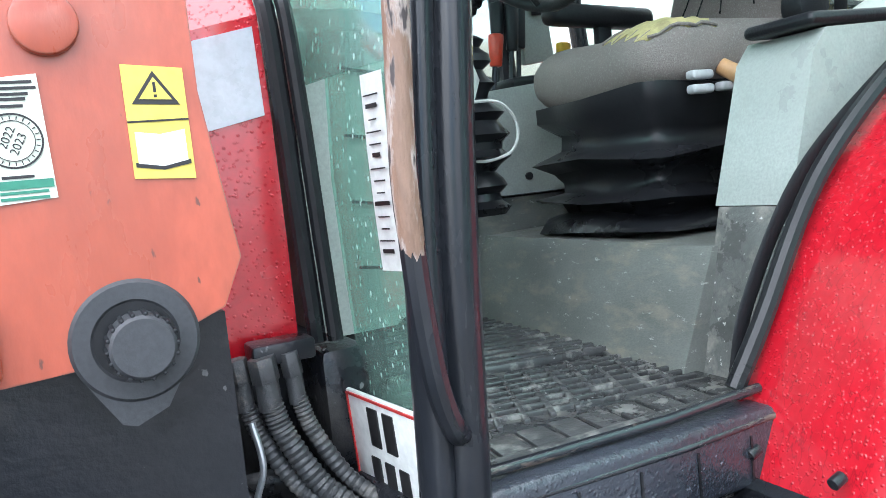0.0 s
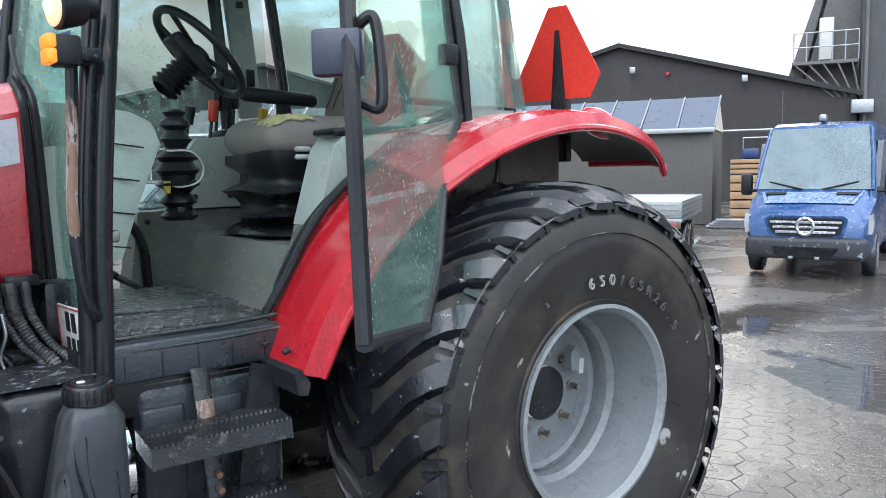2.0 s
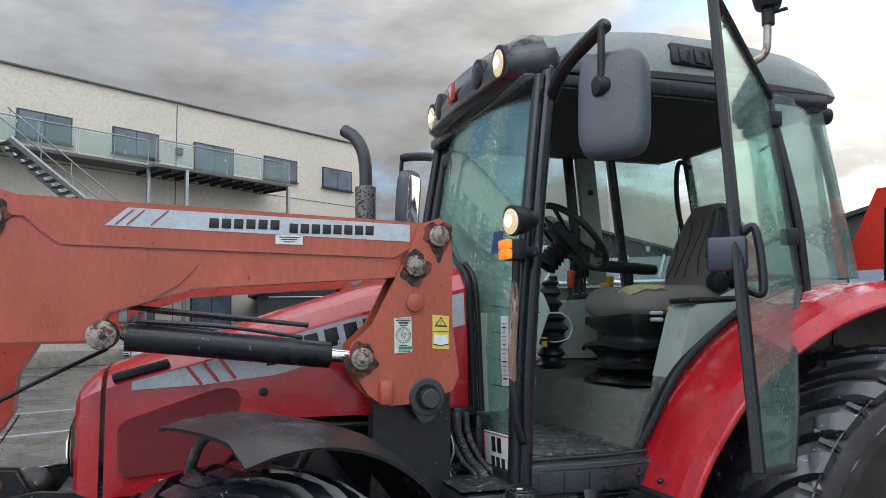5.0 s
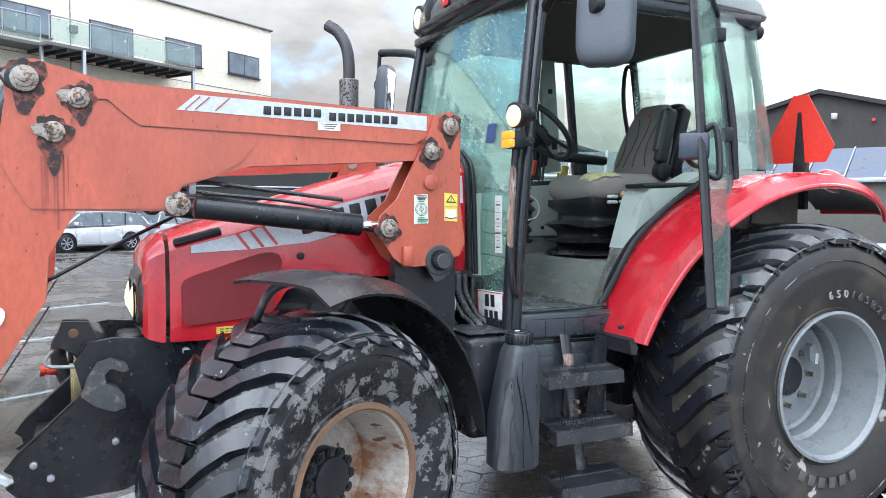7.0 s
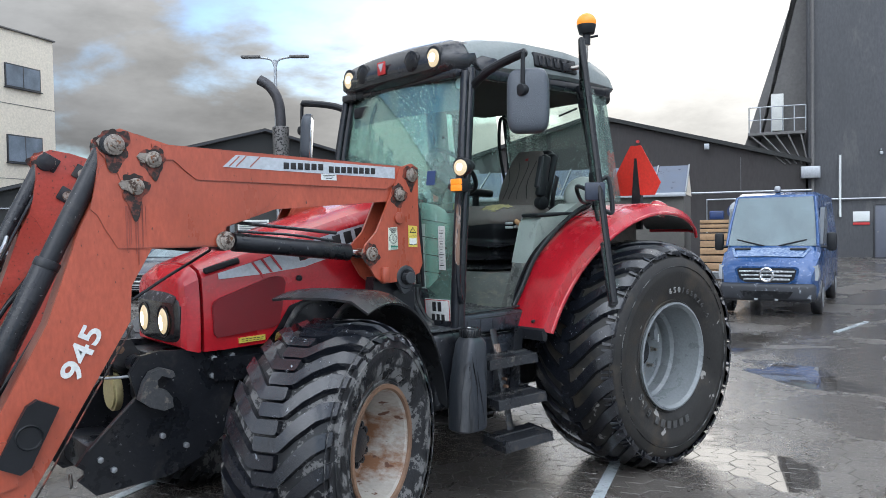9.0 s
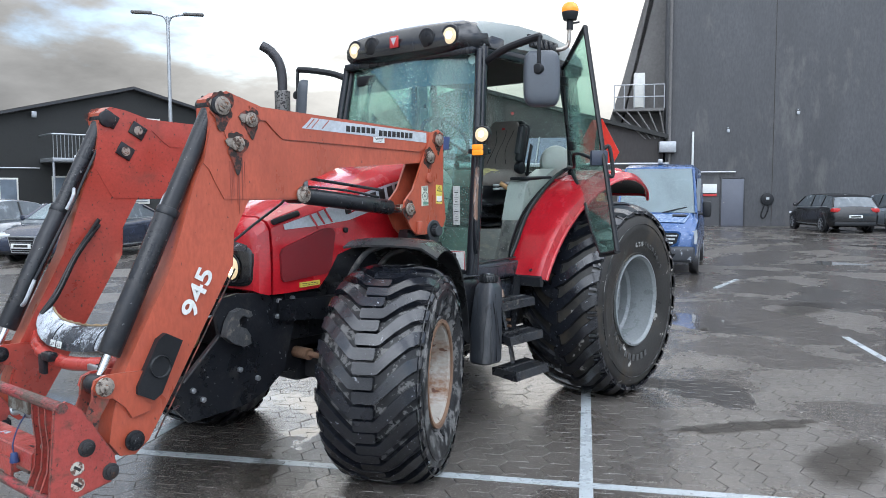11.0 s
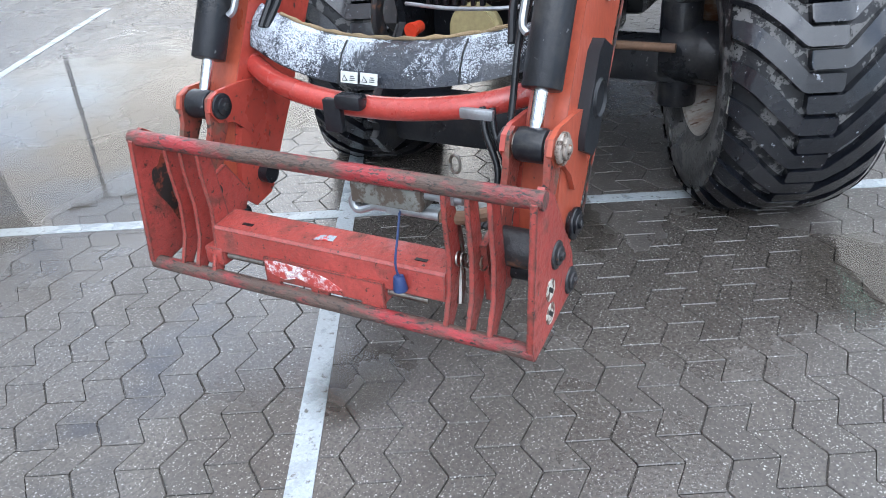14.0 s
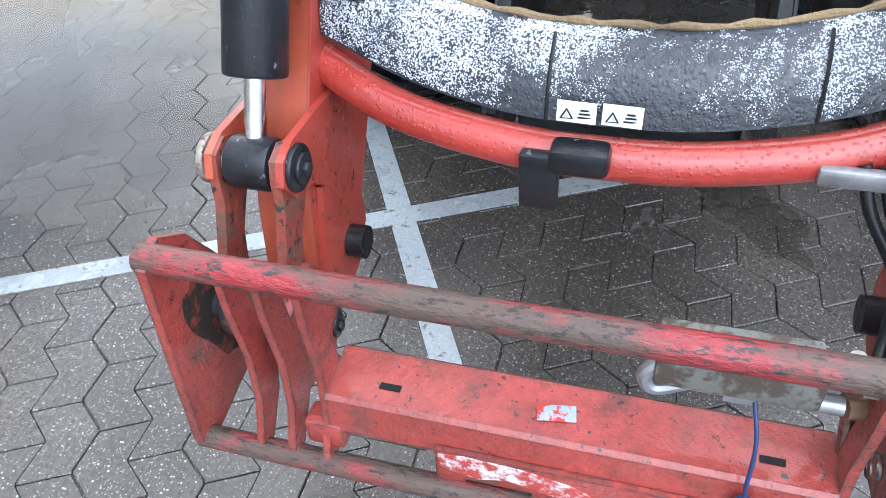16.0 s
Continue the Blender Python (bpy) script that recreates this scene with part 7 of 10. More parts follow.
for y, lit in ((-0.465, True), (-0.27, False), (0.27, False), (0.465, True)):
    x = -1.475 + 0.06 * (y / 0.66) ** 2
    bz = part("lamp_bezel", rod(B(), (x + 0.06, y, 2.688), (x + 0.002, y, 2.684), 0.074, 28, bevel=0.008), SEAL, visor)
    bm = B()
    bmesh.ops.create_uvsphere(bm, u_segments=24, v_segments=12, radius=1, matrix=Matrix.Translation((x + 0.004, y, 2.684)) @ Matrix.Diagonal((0.012, 0.06, 0.06, 1)))
    part("lamp_lens", bm, LAMP if lit else SEAL, visor, "lit round work lamp" if lit else "empty dark lamp recess")
    if lit:
        bm = B()
        bmesh.ops.create_uvsphere(bm, u_segments=12, v_segments=8, radius=1, matrix=Matrix.Translation((x - 0.001, y, 2.684)) @ Matrix.Diagonal((0.010, 0.036, 0.033, 1)))
        part("bulb", bm, LAMP_HOT, visor)
part("visor_badge", box(B(), V(-1.482, 0.02, 2.69), (0.008, 0.085, 0.085), 0.004), REDINK, visor, "red square badge")
part("badge_shape", slab(B(), [(-0.01, 2.72), (0.05, 2.72), (0.02, 2.665)], -1.49, -1.485, "x", 0), SILVER, visor)
part("roof_vent", box(B(), V(-0.55, -0.657, 2.715), (0.42, 0.05, 0.10), 0.01, pose(0, 0, 0, -14, 2, 0)), PLASTIC, tractor, "black roof filter grille")
for i in range(5):
    part("vent_slat", box(B(), V(-0.70 + 0.075 * i, -0.686, 2.718), (0.05, 0.008, 0.07), 0.002, pose(0, 0, 0, -14, 2, 0)), SEAL, tractor)
part("rear_lamp", rod(B(), (0.10, -0.50, 2.57), (0.20, -0.52, 2.565), 0.05, 20, r2=0.038, bevel=0.008), PLASTIC, tractor, "black rear work lamp")

# beacon
bc = part("beacon_stalk", tube(B(), spline([(-0.42, -0.69, 2.70), (-0.40, -0.74, 2.70), (-0.365, -0.775, 2.74), (-0.355, -0.78, 2.86)]), 0.016), STEEL, tractor, "bent steel beacon stalk")
part("beacon_bracket", box(B(), V(-0.45, -0.685, 2.70), (0.1, 0.04, 0.06), 0.008), BLACK, bc)
part("beacon_base", rod(rod(B(), (-0.352, -0.78, 2.85), (-0.35, -0.78, 2.93), 0.026, 16), (-0.35, -0.78, 2.92), (-0.35, -0.78, 2.985), 0.05, 24, r2=0.066, bevel=0.006), PLASTIC, bc)
bm = B()
bmesh.ops.create_uvsphere(bm, u_segments=24, v_segments=14, radius=1, matrix=Matrix.Translation((-0.35, -0.78, 3.0)) @ Matrix.Diagonal((0.066, 0.066, 0.062, 1)))
part("beacon_dome", bm, AMBER, bc, "amber beacon dome")
part("beacon_wingnut", rod(B(), (-0.335, -0.80, 2.90), (-0.295, -0.83, 2.91), 0.008, 8), PLASTIC, bc)

# mirrors
for s in (-1, 1):
    my = 1.13 if s < 0 else 1.16
    mx = -1.305 if s < 0 else -1.385
    arm = part("mirror_arm", tube(B(), spline([(-1.30, s * 0.66, 2.49), (-1.33, s * 0.85, 2.56), (mx - 0.02, s * (my - 0.02), 2.61), (mx - 0.035, s * my, 2.58), (mx - 0.04, s * my, 2.4)]), lambda t: 0.026 if t < 0.55 else 0.013), PLASTIC, tractor, "black mirror arm")
    tilt = pose(0, 0, 0, 0, 4, 37 if s < 0 else -37)
    head = part("mirror_shell", skin(B(), [[V(mx, s * my, 2.345) + (tilt @ V(x, y, z)) for y, z in oval(0.12 * k, -0.185 * k, 0.185 * k, 4.6)] for x, k in ((0.0375, 0.985), (0.028, 1.0), (0.0, 0.995), (-0.018, 0.965), (-0.03, 0.90), (-0.038, 0.78), (-0.042, 0.5))]), MIRROR_GREY, arm, "wet grey mirror housing seen from behind")
    part("mirror_glass", box(B(), V(mx, s * my, 2.345) + (tilt @ V(0.0375, 0, 0)), (0.004, 0.18, 0.31), 0.001, tilt), MIRROR, arm, "mirror glass")
    part("mirror_clamp", rod(B(), V(mx - 0.02, s * my, 2.40), V(mx - 0.065, s * my, 2.40), 0.034, 16, bevel=0.006), PLASTIC, arm)

# side work lamp and indicator on the pillar
lampb = part("lamp_bracket", tube(B(), spline([(-1.445, -0.69, 1.19), (-1.475, -0.725, 1.20), (-1.503, -0.742, 1.28), (-1.515, -0.745, 1.45), (-1.505, -0.745, 1.65), (-1.50, -0.76, 1.86)]), 0.015), PILLAR, tractor, "black grab rail with rusty paint")
part("scraped_paint", tube(B(), spline([(-1.5135, -0.7465, 1.39), (-1.5165, -0.7468, 1.50), (-1.507, -0.7468, 1.65), (-1.503, -0.756, 1.80)]), lambda t: 0.0155 - 0.006 * (2 * abs(t - 0.5)) ** 6, 14), SCRAPED, lampb, "brown bare metal where the rail is scraped")
part("lamp_arm", box(B(), V(-1.49, -0.76, 1.875), (0.1, 0.12, 0.035), 0.006), BLACK, lampb)
part("work_lamp", rod(rod(B(), (-1.475, -0.805, 1.992), (-1.545, -0.818, 1.983), 0.045, 28, r2=0.058, bevel=0.008), (-1.445, -0.80, 1.994), (-1.48, -0.806, 1.992), 0.03, 16), PLASTIC, lampb, "round black work lamp")
bm = B()
bmesh.ops.create_uvsphere(bm, u_segments=24, v_segments=12, radius=1, matrix=Matrix.Translation((-1.545, -0.818, 1.983)) @ pose(0, 0, 0, 0, 0, 9) @ Matrix.Diagonal((0.012, 0.049, 0.049, 1)))
part("work_lamp_lens", bm, LAMP, lampb, "lit lamp lens")
bm = B()
bmesh.ops.create_uvsphere(bm, u_segments=12, v_segments=8, radius=0.026, matrix=Matrix.Translation((-1.542, -0.818, 1.983)))
part("bulb", bm, LAMP_HOT, lampb)
part("indicator", box(B(), V(-1.52, -0.79, 1.88), (0.065, 0.085, 0.075), 0.01), PLASTIC, lampb, "front indicator block")
part("indicator_lens", box(B(), V(-1.558, -0.795, 1.90), (0.025, 0.08, 0.034), 0.006), AMBER, lampb, "amber indicator lens")
part("side_light_lens", box(B(), V(-1.558, -0.795, 1.864), (0.025, 0.08, 0.036), 0.006), AMBER, lampb, "amber side lamp lens")

# open door
dt, db, dh = V(-1.01, -1.28, 2.70), V(-1.19, -1.63, 1.225), V(-0.29, -0.69, 2.57)
e1 = (dt - dh).normalized()
e3 = e1.cross(db - dt).normalized()
e2 = e3.cross(e1)


def on_door(p):
    d = p - dh
    return (d.dot(e1), d.dot(e2))


low = V(-0.82, -1.31, 1.16)
outline = [on_door(p) for p in (dh, dt, db, low, V(-0.66, -1.15, 1.30), V(-0.52, -1.02, 1.50), V(-0.36, -0.88, 1.66), V(-0.20, -0.75, 1.76))]
door_basis = (dh, e1, e2, e3)
door = part("door", slab(B(), outline, -0.003, 0.003, bevel=0, basis=door_basis), GLASS_DOOR, tractor, "open frameless green glass cab door, wet")
door.visible_shadow = False
for i, (a, b) in enumerate(zip(outline, outline[1:] + outline[:1])):
    w = 0.02 if i in (0, 1, 2) else 0.016
    A, C = dh + e1 * a[0] + e2 * a[1], dh + e1 * b[0] + e2 * b[1]
    part("door_edge", tube(B(), [A, C], w, 8, flat=(w, w * 0.8)), SEAL, door, "black rubber door edge")
part("door_handle", box(B(), dh + e1 * 1.02 + e2 * 0.90 - e3 * 0.03, (0.045, 0.11, 0.10), 0.01, pose(0, 0, 0, 0, 0, 42)), LOCKBOX, door, "black door lock box")
hp = [dh + e1 * 1.0 + e2 * (q + 0.08) + e3 * w for q, w in ((0.76, 0.01), (0.745, 0.045), (0.79, 0.055), (0.90, 0.055), (0.945, 0.045), (0.93, 0.01))]
part("grab_handle", tube(B(), spline(hp), 0.013), PLASTIC, door, "black outer door handle")
part("door_stay", tube(B(), spline([dh + e1 * 0.96 + e2 * 0.90 - e3 * 0.03, dh + e1 * 0.7 + e2 * 0.80 - e3 * 0.12, dh + e1 * 0.5 + e2 * 0.86 - e3 * 0.10, V(-0.25, -0.72, 1.80)]), 0.012), PLASTIC, door)
for q in (0.10, 0.62):
    part("door_hinge", box(B(), dh + e2 * q + V(0.01, 0.0, 0), (0.06, 0.05, 0.07), 0.01), PLASTIC, door)

# slow vehicle board
sx = V(0.42, -0.62, 2.0)
sm = Matrix.Translation(sx) @ pose(0, 0, 0, 0, -4, 12)
bas = (sx, sm.to_3x3() @ V(0, -1, 0), sm.to_3x3() @ V(0, 0, 1), sm.to_3x3() @ V(-1, 0, 0))
board = part("slow_vehicle_board", slab(B(), [(-0.19, -0.15), (0.14, -0.15), (0.19, -0.06), (0.045, 0.225), (-0.04, 0.225), (-0.21, -0.06)], 0, 0.006, bevel=0.003, basis=bas), SMV, tractor, "bright red slow vehicle board")
part("board_strip", slab(B(), [(-0.045, -0.22), (0.03, -0.22), (0.008, 0.13), (-0.008, 0.13)], 0.007, 0.016, bevel=0.003, basis=bas), BLACK, board)
part("board_post", box(B(), sx + V(0.03, 0, -0.26), (0.03, 0.05, 0.3), 0.004), BLACK, board)

# exhaust
ex = part("exhaust_pipe", tube(B(), spline([(-1.665, 1.06, 1.85), (-1.665, 1.06, 2.3), (-1.665, 1.06, 2.5), (-1.68, 1.075, 2.62), (-1.72, 1.12, 2.71), (-1.77, 1.175, 2.76)]), 0.038, 16), mat("dull dark exhaust steel", (0.06, 0.06, 0.065), 0.5, 0.6, vary=0.2), tractor, "dark curved exhaust stack")
part("heat_shield", lathe(B(), [(0.058, 0.0), (0.062, 0.45), (0.056, 0.455), (0.052, 0.0), (0.058, 0.0)], (-1.665, 1.06, 1.95), 20, "z"), mat("perforated heat shield steel", (0.17, 0.165, 0.16), 0.45, 0.4, vary=0.2, bump=0.3, fleck=(0.02, 0.02, 0.02), fleck_at=(0.54, 0.58), fleck_scale=70), ex, "perforated grey heat shield")
part("silencer", rod(B(), (-1.72, 0.72, 1.35), (-1.665, 1.06, 1.95), 0.06, 20), BLACK, ex)

# steps and tank at the door
STEPM = mat("wet black step steel", (0.016, 0.018, 0.022), 0.3, vary=0.4, bump=0.5, grain=110, coat=0.3, dirt=(0.10, 0.085, 0.07), dirt_at=(0.56, 0.68), dirt_scale=18, fleck=(0.3, 0.3, 0.31), fleck_at=(0.66, 0.69), fleck_scale=80, fleck_detail=6.0)
for z, y0, y1 in ((0.832, 0.74, 0.88), (0.602, 0.77, 0.95), (0.365, 0.80, 1.0)):
    st = part("step", slab(B(), [(-y0, z + 0.03), (-y1, z + 0.012), (-y1 - 0.006, z - 0.04), (-y1 + 0.006, z - 0.04), (-y1 + 0.012, z - 0.004), (-y0, z + 0.012)], -1.39, -0.99, "x", 0.003), STEPM, tractor, "wet black steel step with toothed edges")
    for row, up in ((0.0, 0.014), (0.55, 0.025)):
        for k in range(26):
            part("step_tooth", rod(B(), (-1.38 + 0.0152 * k, -y1 + 0.006 + row * (y1 - y0), z + up - 0.006), (-1.38 + 0.0152 * k, -y1 + 0.004 + row * (y1 - y0), z + up + 0.006), 0.0055, 6, r2=0.003), HOOK, st)
    for x in (-1.391, -0.991):
        part("step_end", slab(B(), [(-y0, z + 0.034), (-y1, z + 0.016), (-y1 - 0.008, z - 0.042), (-y1 + 0.02, z - 0.042), (-y0, z - 0.02)], x - 0.003, x + 0.005, "x", 0.002), STEPM, st)
hanger = part("step_hanger", tube(B(), [(-1.19, -0.70, 1.0), (-1.19, -0.745, 0.82), (-1.18, -0.79, 0.59), (-1.17, -0.83, 0.355)], 0.02, flat=(0.027, 0.008)), STEPM, tractor, "scraped flat step hanger")
part("bare_patch", tube(B(), [(-1.19, -0.7305, 0.91), (-1.19, -0.746, 0.845)], 0.02, flat=(0.0265, 0.0088)), SCRAPED, hanger, "rusty bare metal")
for x, y, z in ((-1.182, -0.80, 0.70), (-1.181, -0.807, 0.655)):
    part("hanger_bolt", rod(B(), (x, y + 0.03, z), (x, y - 0.006, z), 0.011, 6, bevel=0.002), RUST, hanger)
part("step_side_plate", slab(B(), [(-1.05, 1.0), (-0.98, 0.98), (-1.05, 0.56), (-1.12, 0.56)], -0.76, -0.745, bevel=0.003), BLACK, tractor)
fuel = part("fuel_tank", box(B(), V(-1.145, -0.52, 0.76), (0.47, 0.32, 0.42), 0.045, None, 4), COVER, tractor, "wet blue black fuel tank behind the steps")
for x in (-1.30, -1.12):
    part("tank_panel", box(B(), V(x, -0.683, 0.75), (0.13, 0.022, 0.30), 0.012, None, 3), COVER, fuel)
part("tank_top_mud", box(B(), V(-1.15, -0.56, 0.968), (0.40, 0.22, 0.02), 0.008), MUD, fuel, "wet mud on the tank top")
air = part("air_tank", rod(B(), (-1.475, -0.56, 0.72), (-1.39, -0.56, 0.72), 0.165, 40, bevel=0.02), GLOSSBLACK, tractor, "glossy black round tank")
part("tank_strap", lathe(B(), [(0.166, -0.012), (0.171, -0.012), (0.171, 0.012), (0.166, 0.012), (0.166, -0.012)], (-1.405, -0.56, 0.72), 40, "x"), CHROME, air, "bright steel strap")
part("battery_box", box(B(), V(-1.60, -0.62, 0.80), (0.26, 0.3, 0.46), 0.05, None, 4), BLACK, tractor)
rings = []
for z, xa, xb, d in ((0.47, -1.655, -1.475, 0.07), (0.485, -1.67, -1.462, 0.08), (0.70, -1.665, -1.46, 0.082), (0.86, -1.63, -1.46, 0.082), (0.97, -1.605, -1.462, 0.076), (1.0, -1.59, -1.48, 0.06), (1.012, -1.575, -1.495, 0.04)):
    rings.append([V((xa + xb) / 2 + (xb - xa) / 2 * math.copysign(abs(math.cos(a)) ** 0.5, math.cos(a)), -0.87 + d * math.copysign(abs(math.sin(a)) ** 0.5, math.sin(a)), z) for a in [2 * math.pi * (k + 0.5) / 28 for k in range(28)]])
part("box_snow", sheet(B(), [[V(-1.72 + 0.06 * i, -0.755 + 0.07 * j, 1.0345) for i in range(5)] for j in range(5)], 0.003), SNOW_BLACK, tractor, "thin melting snow on the battery box")
tk = part("plastic_tank", skin(B(), rings), TANK, tractor, "streaked dark blue grey plastic tank")
for pts, w in ((((-1.595, -0.947, 0.93), (-1.59, -0.9525, 0.86), (-1.565, -0.9535, 0.74), (-1.56, -0.9535, 0.62), (-1.558, -0.952, 0.49)), 0.0045), (((-1.565, -0.9475, 0.94), (-1.565, -0.9525, 0.85), (-1.55, -0.9535, 0.76), (-1.52, -0.9535, 0.60), (-1.505, -0.9515, 0.49)), 0.003), (((-1.62, -0.951, 0.85), (-1.617, -0.9525, 0.80), (-1.615, -0.9525, 0.77)), 0.0025), (((-1.50, -0.9525, 0.84), (-1.497, -0.953, 0.80), (-1.496, -0.9535, 0.76)), 0.002)):
    part("wet_streak", tube(B(), spline(pts), lambda t, w=w: w * (0.55 + 0.45 * math.sin(t * 9 + w * 900)), 6), SEAL, tk, "dark wet streak")
cap = part("tank_cap", rod(rod(B(), (-1.535, -0.87, 1.005), (-1.535, -0.87, 1.055), 0.060, 24, bevel=0.006), (-1.535, -0.87, 1.05), (-1.535, -0.87, 1.062), 0.046, 20, bevel=0.003), GLOSSBLACK, tk, "black screw cap")
for k in range(20):
    a = 2 * math.pi * k / 20
    part("cap_rib", box(B(), V(-1.535 + 0.060 * math.cos(a), -0.87 + 0.060 * math.sin(a), 1.03), (0.006, 0.006, 0.036), 0.001, pose(0, 0, 0, 0, 0, math.degrees(a))), PLASTIC, cap)
part("cap_dot", rod(B(), (-1.555, -0.885, 1.06), (-1.555, -0.885, 1.0635), 0.011, 14), WHITE, cap, "white dot")


def ribbed(pts, r, material, label=""):
    """A hose in a spiral sleeve."""
    P = spline(pts, 26)
    part("hydraulic_hose", tube(B(), P, lambda t: r * (1.0 + 0.09 * math.sin(t * (len(P) - 1) * 1.9)), 10), material, tractor, label)


part("hose_clamp", box(B(), V(-1.60, -0.43, 1.275), (0.09, 0.06, 0.03), 0.005), BLACK, tractor)
for i, (x, y, r) in enumerate(((-1.635, -0.46, 0.016), (-1.595, -0.455, 0.012), (-1.665, -0.44, 0.012))):
    part("hose_fitting", rod(rod(B(), (x, y, 1.275), (x + 0.004, y, 1.24), r * 1.25, 6, bevel=0.001), (x + 0.004, y, 1.24), (x + 0.006, y, 1.20), r * 1.05, 14), HOOK, tractor, "dusty hose fitting")
    ribbed([(x + 0.006, y, 1.21), (x + 0.02, y - 0.005, 1.16), (x + 0.055, y - 0.02, 1.09), (x + 0.10, y - 0.05, 1.03), (x + 0.10, y - 0.06, 0.93), (x + 0.04, y - 0.04, 0.8)], r, HOSE, "grey spiral-wrapped hydraulic hose")
ribbed([(-1.72, -0.40, 1.24), (-1.70, -0.43, 1.12), (-1.64, -0.47, 1.02), (-1.66, -0.46, 0.85)], 0.011, SEAL, "black hydraulic hose")
part("cable", tube(B(), spline([(-1.66, -0.47, 1.19), (-1.655, -0.485, 1.13), (-1.67, -0.475, 1.06), (-1.64, -0.50, 0.98)]), 0.005), GALV, tractor)
part("pipe_run", tube(B(), spline([(-2.1, -0.40, 1.24), (-1.8, -0.40, 1.235), (-1.66, -0.41, 1.245), (-1.58, -0.40, 1.25)]), 0.009), BLACK, tractor)
# grey footwell housing under the wing pane
part("footwell", slab(B(), [(-1.465, 1.11), (-1.41, 1.11), (-1.41, 0.98), (-1.465, 0.98), (-1.47, 1.06)], -0.62, -0.36, bevel=0.012, segs=2), PLASTIC, tractor, "scuffed black corner under the windscreen")

# ---- front loader ----
loader = thing("front_loader", (-3.9, 0, 0), "faded orange front loader with empty tool carrier, lowered", "front loader")
UP = V(0, 0, 1)


def pin(a, b, r, material=PIN, parent=None, label=""):
    """A pivot pin with a rounded washer and a bolt in its end."""
    a, b = Vector(a), Vector(b)
    d = (b - a).normalized()
    bm = rod(B(), a, b - d * 0.004, r * 0.8, 20)
    rod(bm, b - d * 0.016, b - d * 0.002, r * 1.12, 26, bevel=0.004)
    rod(bm, b - d * 0.004, b + d * 0.006, r * 0.74, 22, bevel=0.003)
    rod(bm, b + d * 0.003, b + d * 0.013, r * 0.36, 6, bevel=0.0015)
    return part("pin", bm, material, parent or loader, label)


def blob(x, z, r, run, seed):
    """An uneven outline round a pin with a drip of that length below it."""
    g = random.Random(seed)
    ph = [g.uniform(0, 6.28) for _ in range(4)]
    out = []
    for k in range(40):
        t = 2 * math.pi * k / 40
        q = r * (1 + 0.12 * math.sin(3 * t + ph[0]) + 0.09 * math.sin(5 * t + ph[1]) + 0.07 * math.sin(9 * t + ph[2]))
        down = run * max(0.0, -math.sin(t)) ** 5
        out.append((x + q * math.cos(t) * (1 - 0.35 * down / (run + 1e-6)), z + q * math.sin(t) - down))
    return out


LINKM = mat("rusty worn link paint", (0.24, 0.05, 0.035), 0.42, vary=0.3, bump=0.5, coat=0.2, dirt=(0.11, 0.075, 0.05), dirt_at=(0.48, 0.62), dirt_scale=13, fleck=(0.03, 0.022, 0.02), fleck_at=(0.58, 0.62), fleck_scale=50)
LABEL_WORN = mat("worn round label", (0.5, 0.48, 0.42), 0.45, vary=0.2, dirt=(0.12, 0.06, 0.045), dirt_at=(0.47, 0.55), dirt_scale=45)
ARM_INNER = mat("red paint on the inner arm faces", (0.40, 0.058, 0.04), 0.36, vary=0.2, blotch=4.0, bump=0.1, coat=0.35, dirt=(0.2, 0.045, 0.03), dirt_at=(0.55, 0.75), dirt_scale=7, fleck=(0.06, 0.03, 0.025), fleck_at=(0.66, 0.69), fleck_scale=60)
STREAK = mat("oily streak on orange paint", (0.25, 0.055, 0.035), 0.4, vary=0.3, stretch=(1, 1, 0.2))
ARM = [(-1.72, 1.95), (-1.75, 1.99), (-1.85, 1.995), (-3.16, 2.045), (-3.30, 2.085), (-3.40, 2.10), (-3.47, 2.06), (-3.475, 1.95), (-3.50, 1.78), (-3.56, 1.66), (-3.70, 1.26), (-3.96, 0.78), (-4.01, 0.61), (-4.03, 0.49), (-3.98, 0.42),
       (-3.91, 0.41), (-3.84, 0.46), (-3.71, 0.66), (-3.355, 1.24), (-3.345, 1.40), (-3.25, 1.565), (-2.93, 1.565), (-2.88, 1.66), (-2.62, 1.745), (-1.90, 1.79), (-1.78, 1.88)]
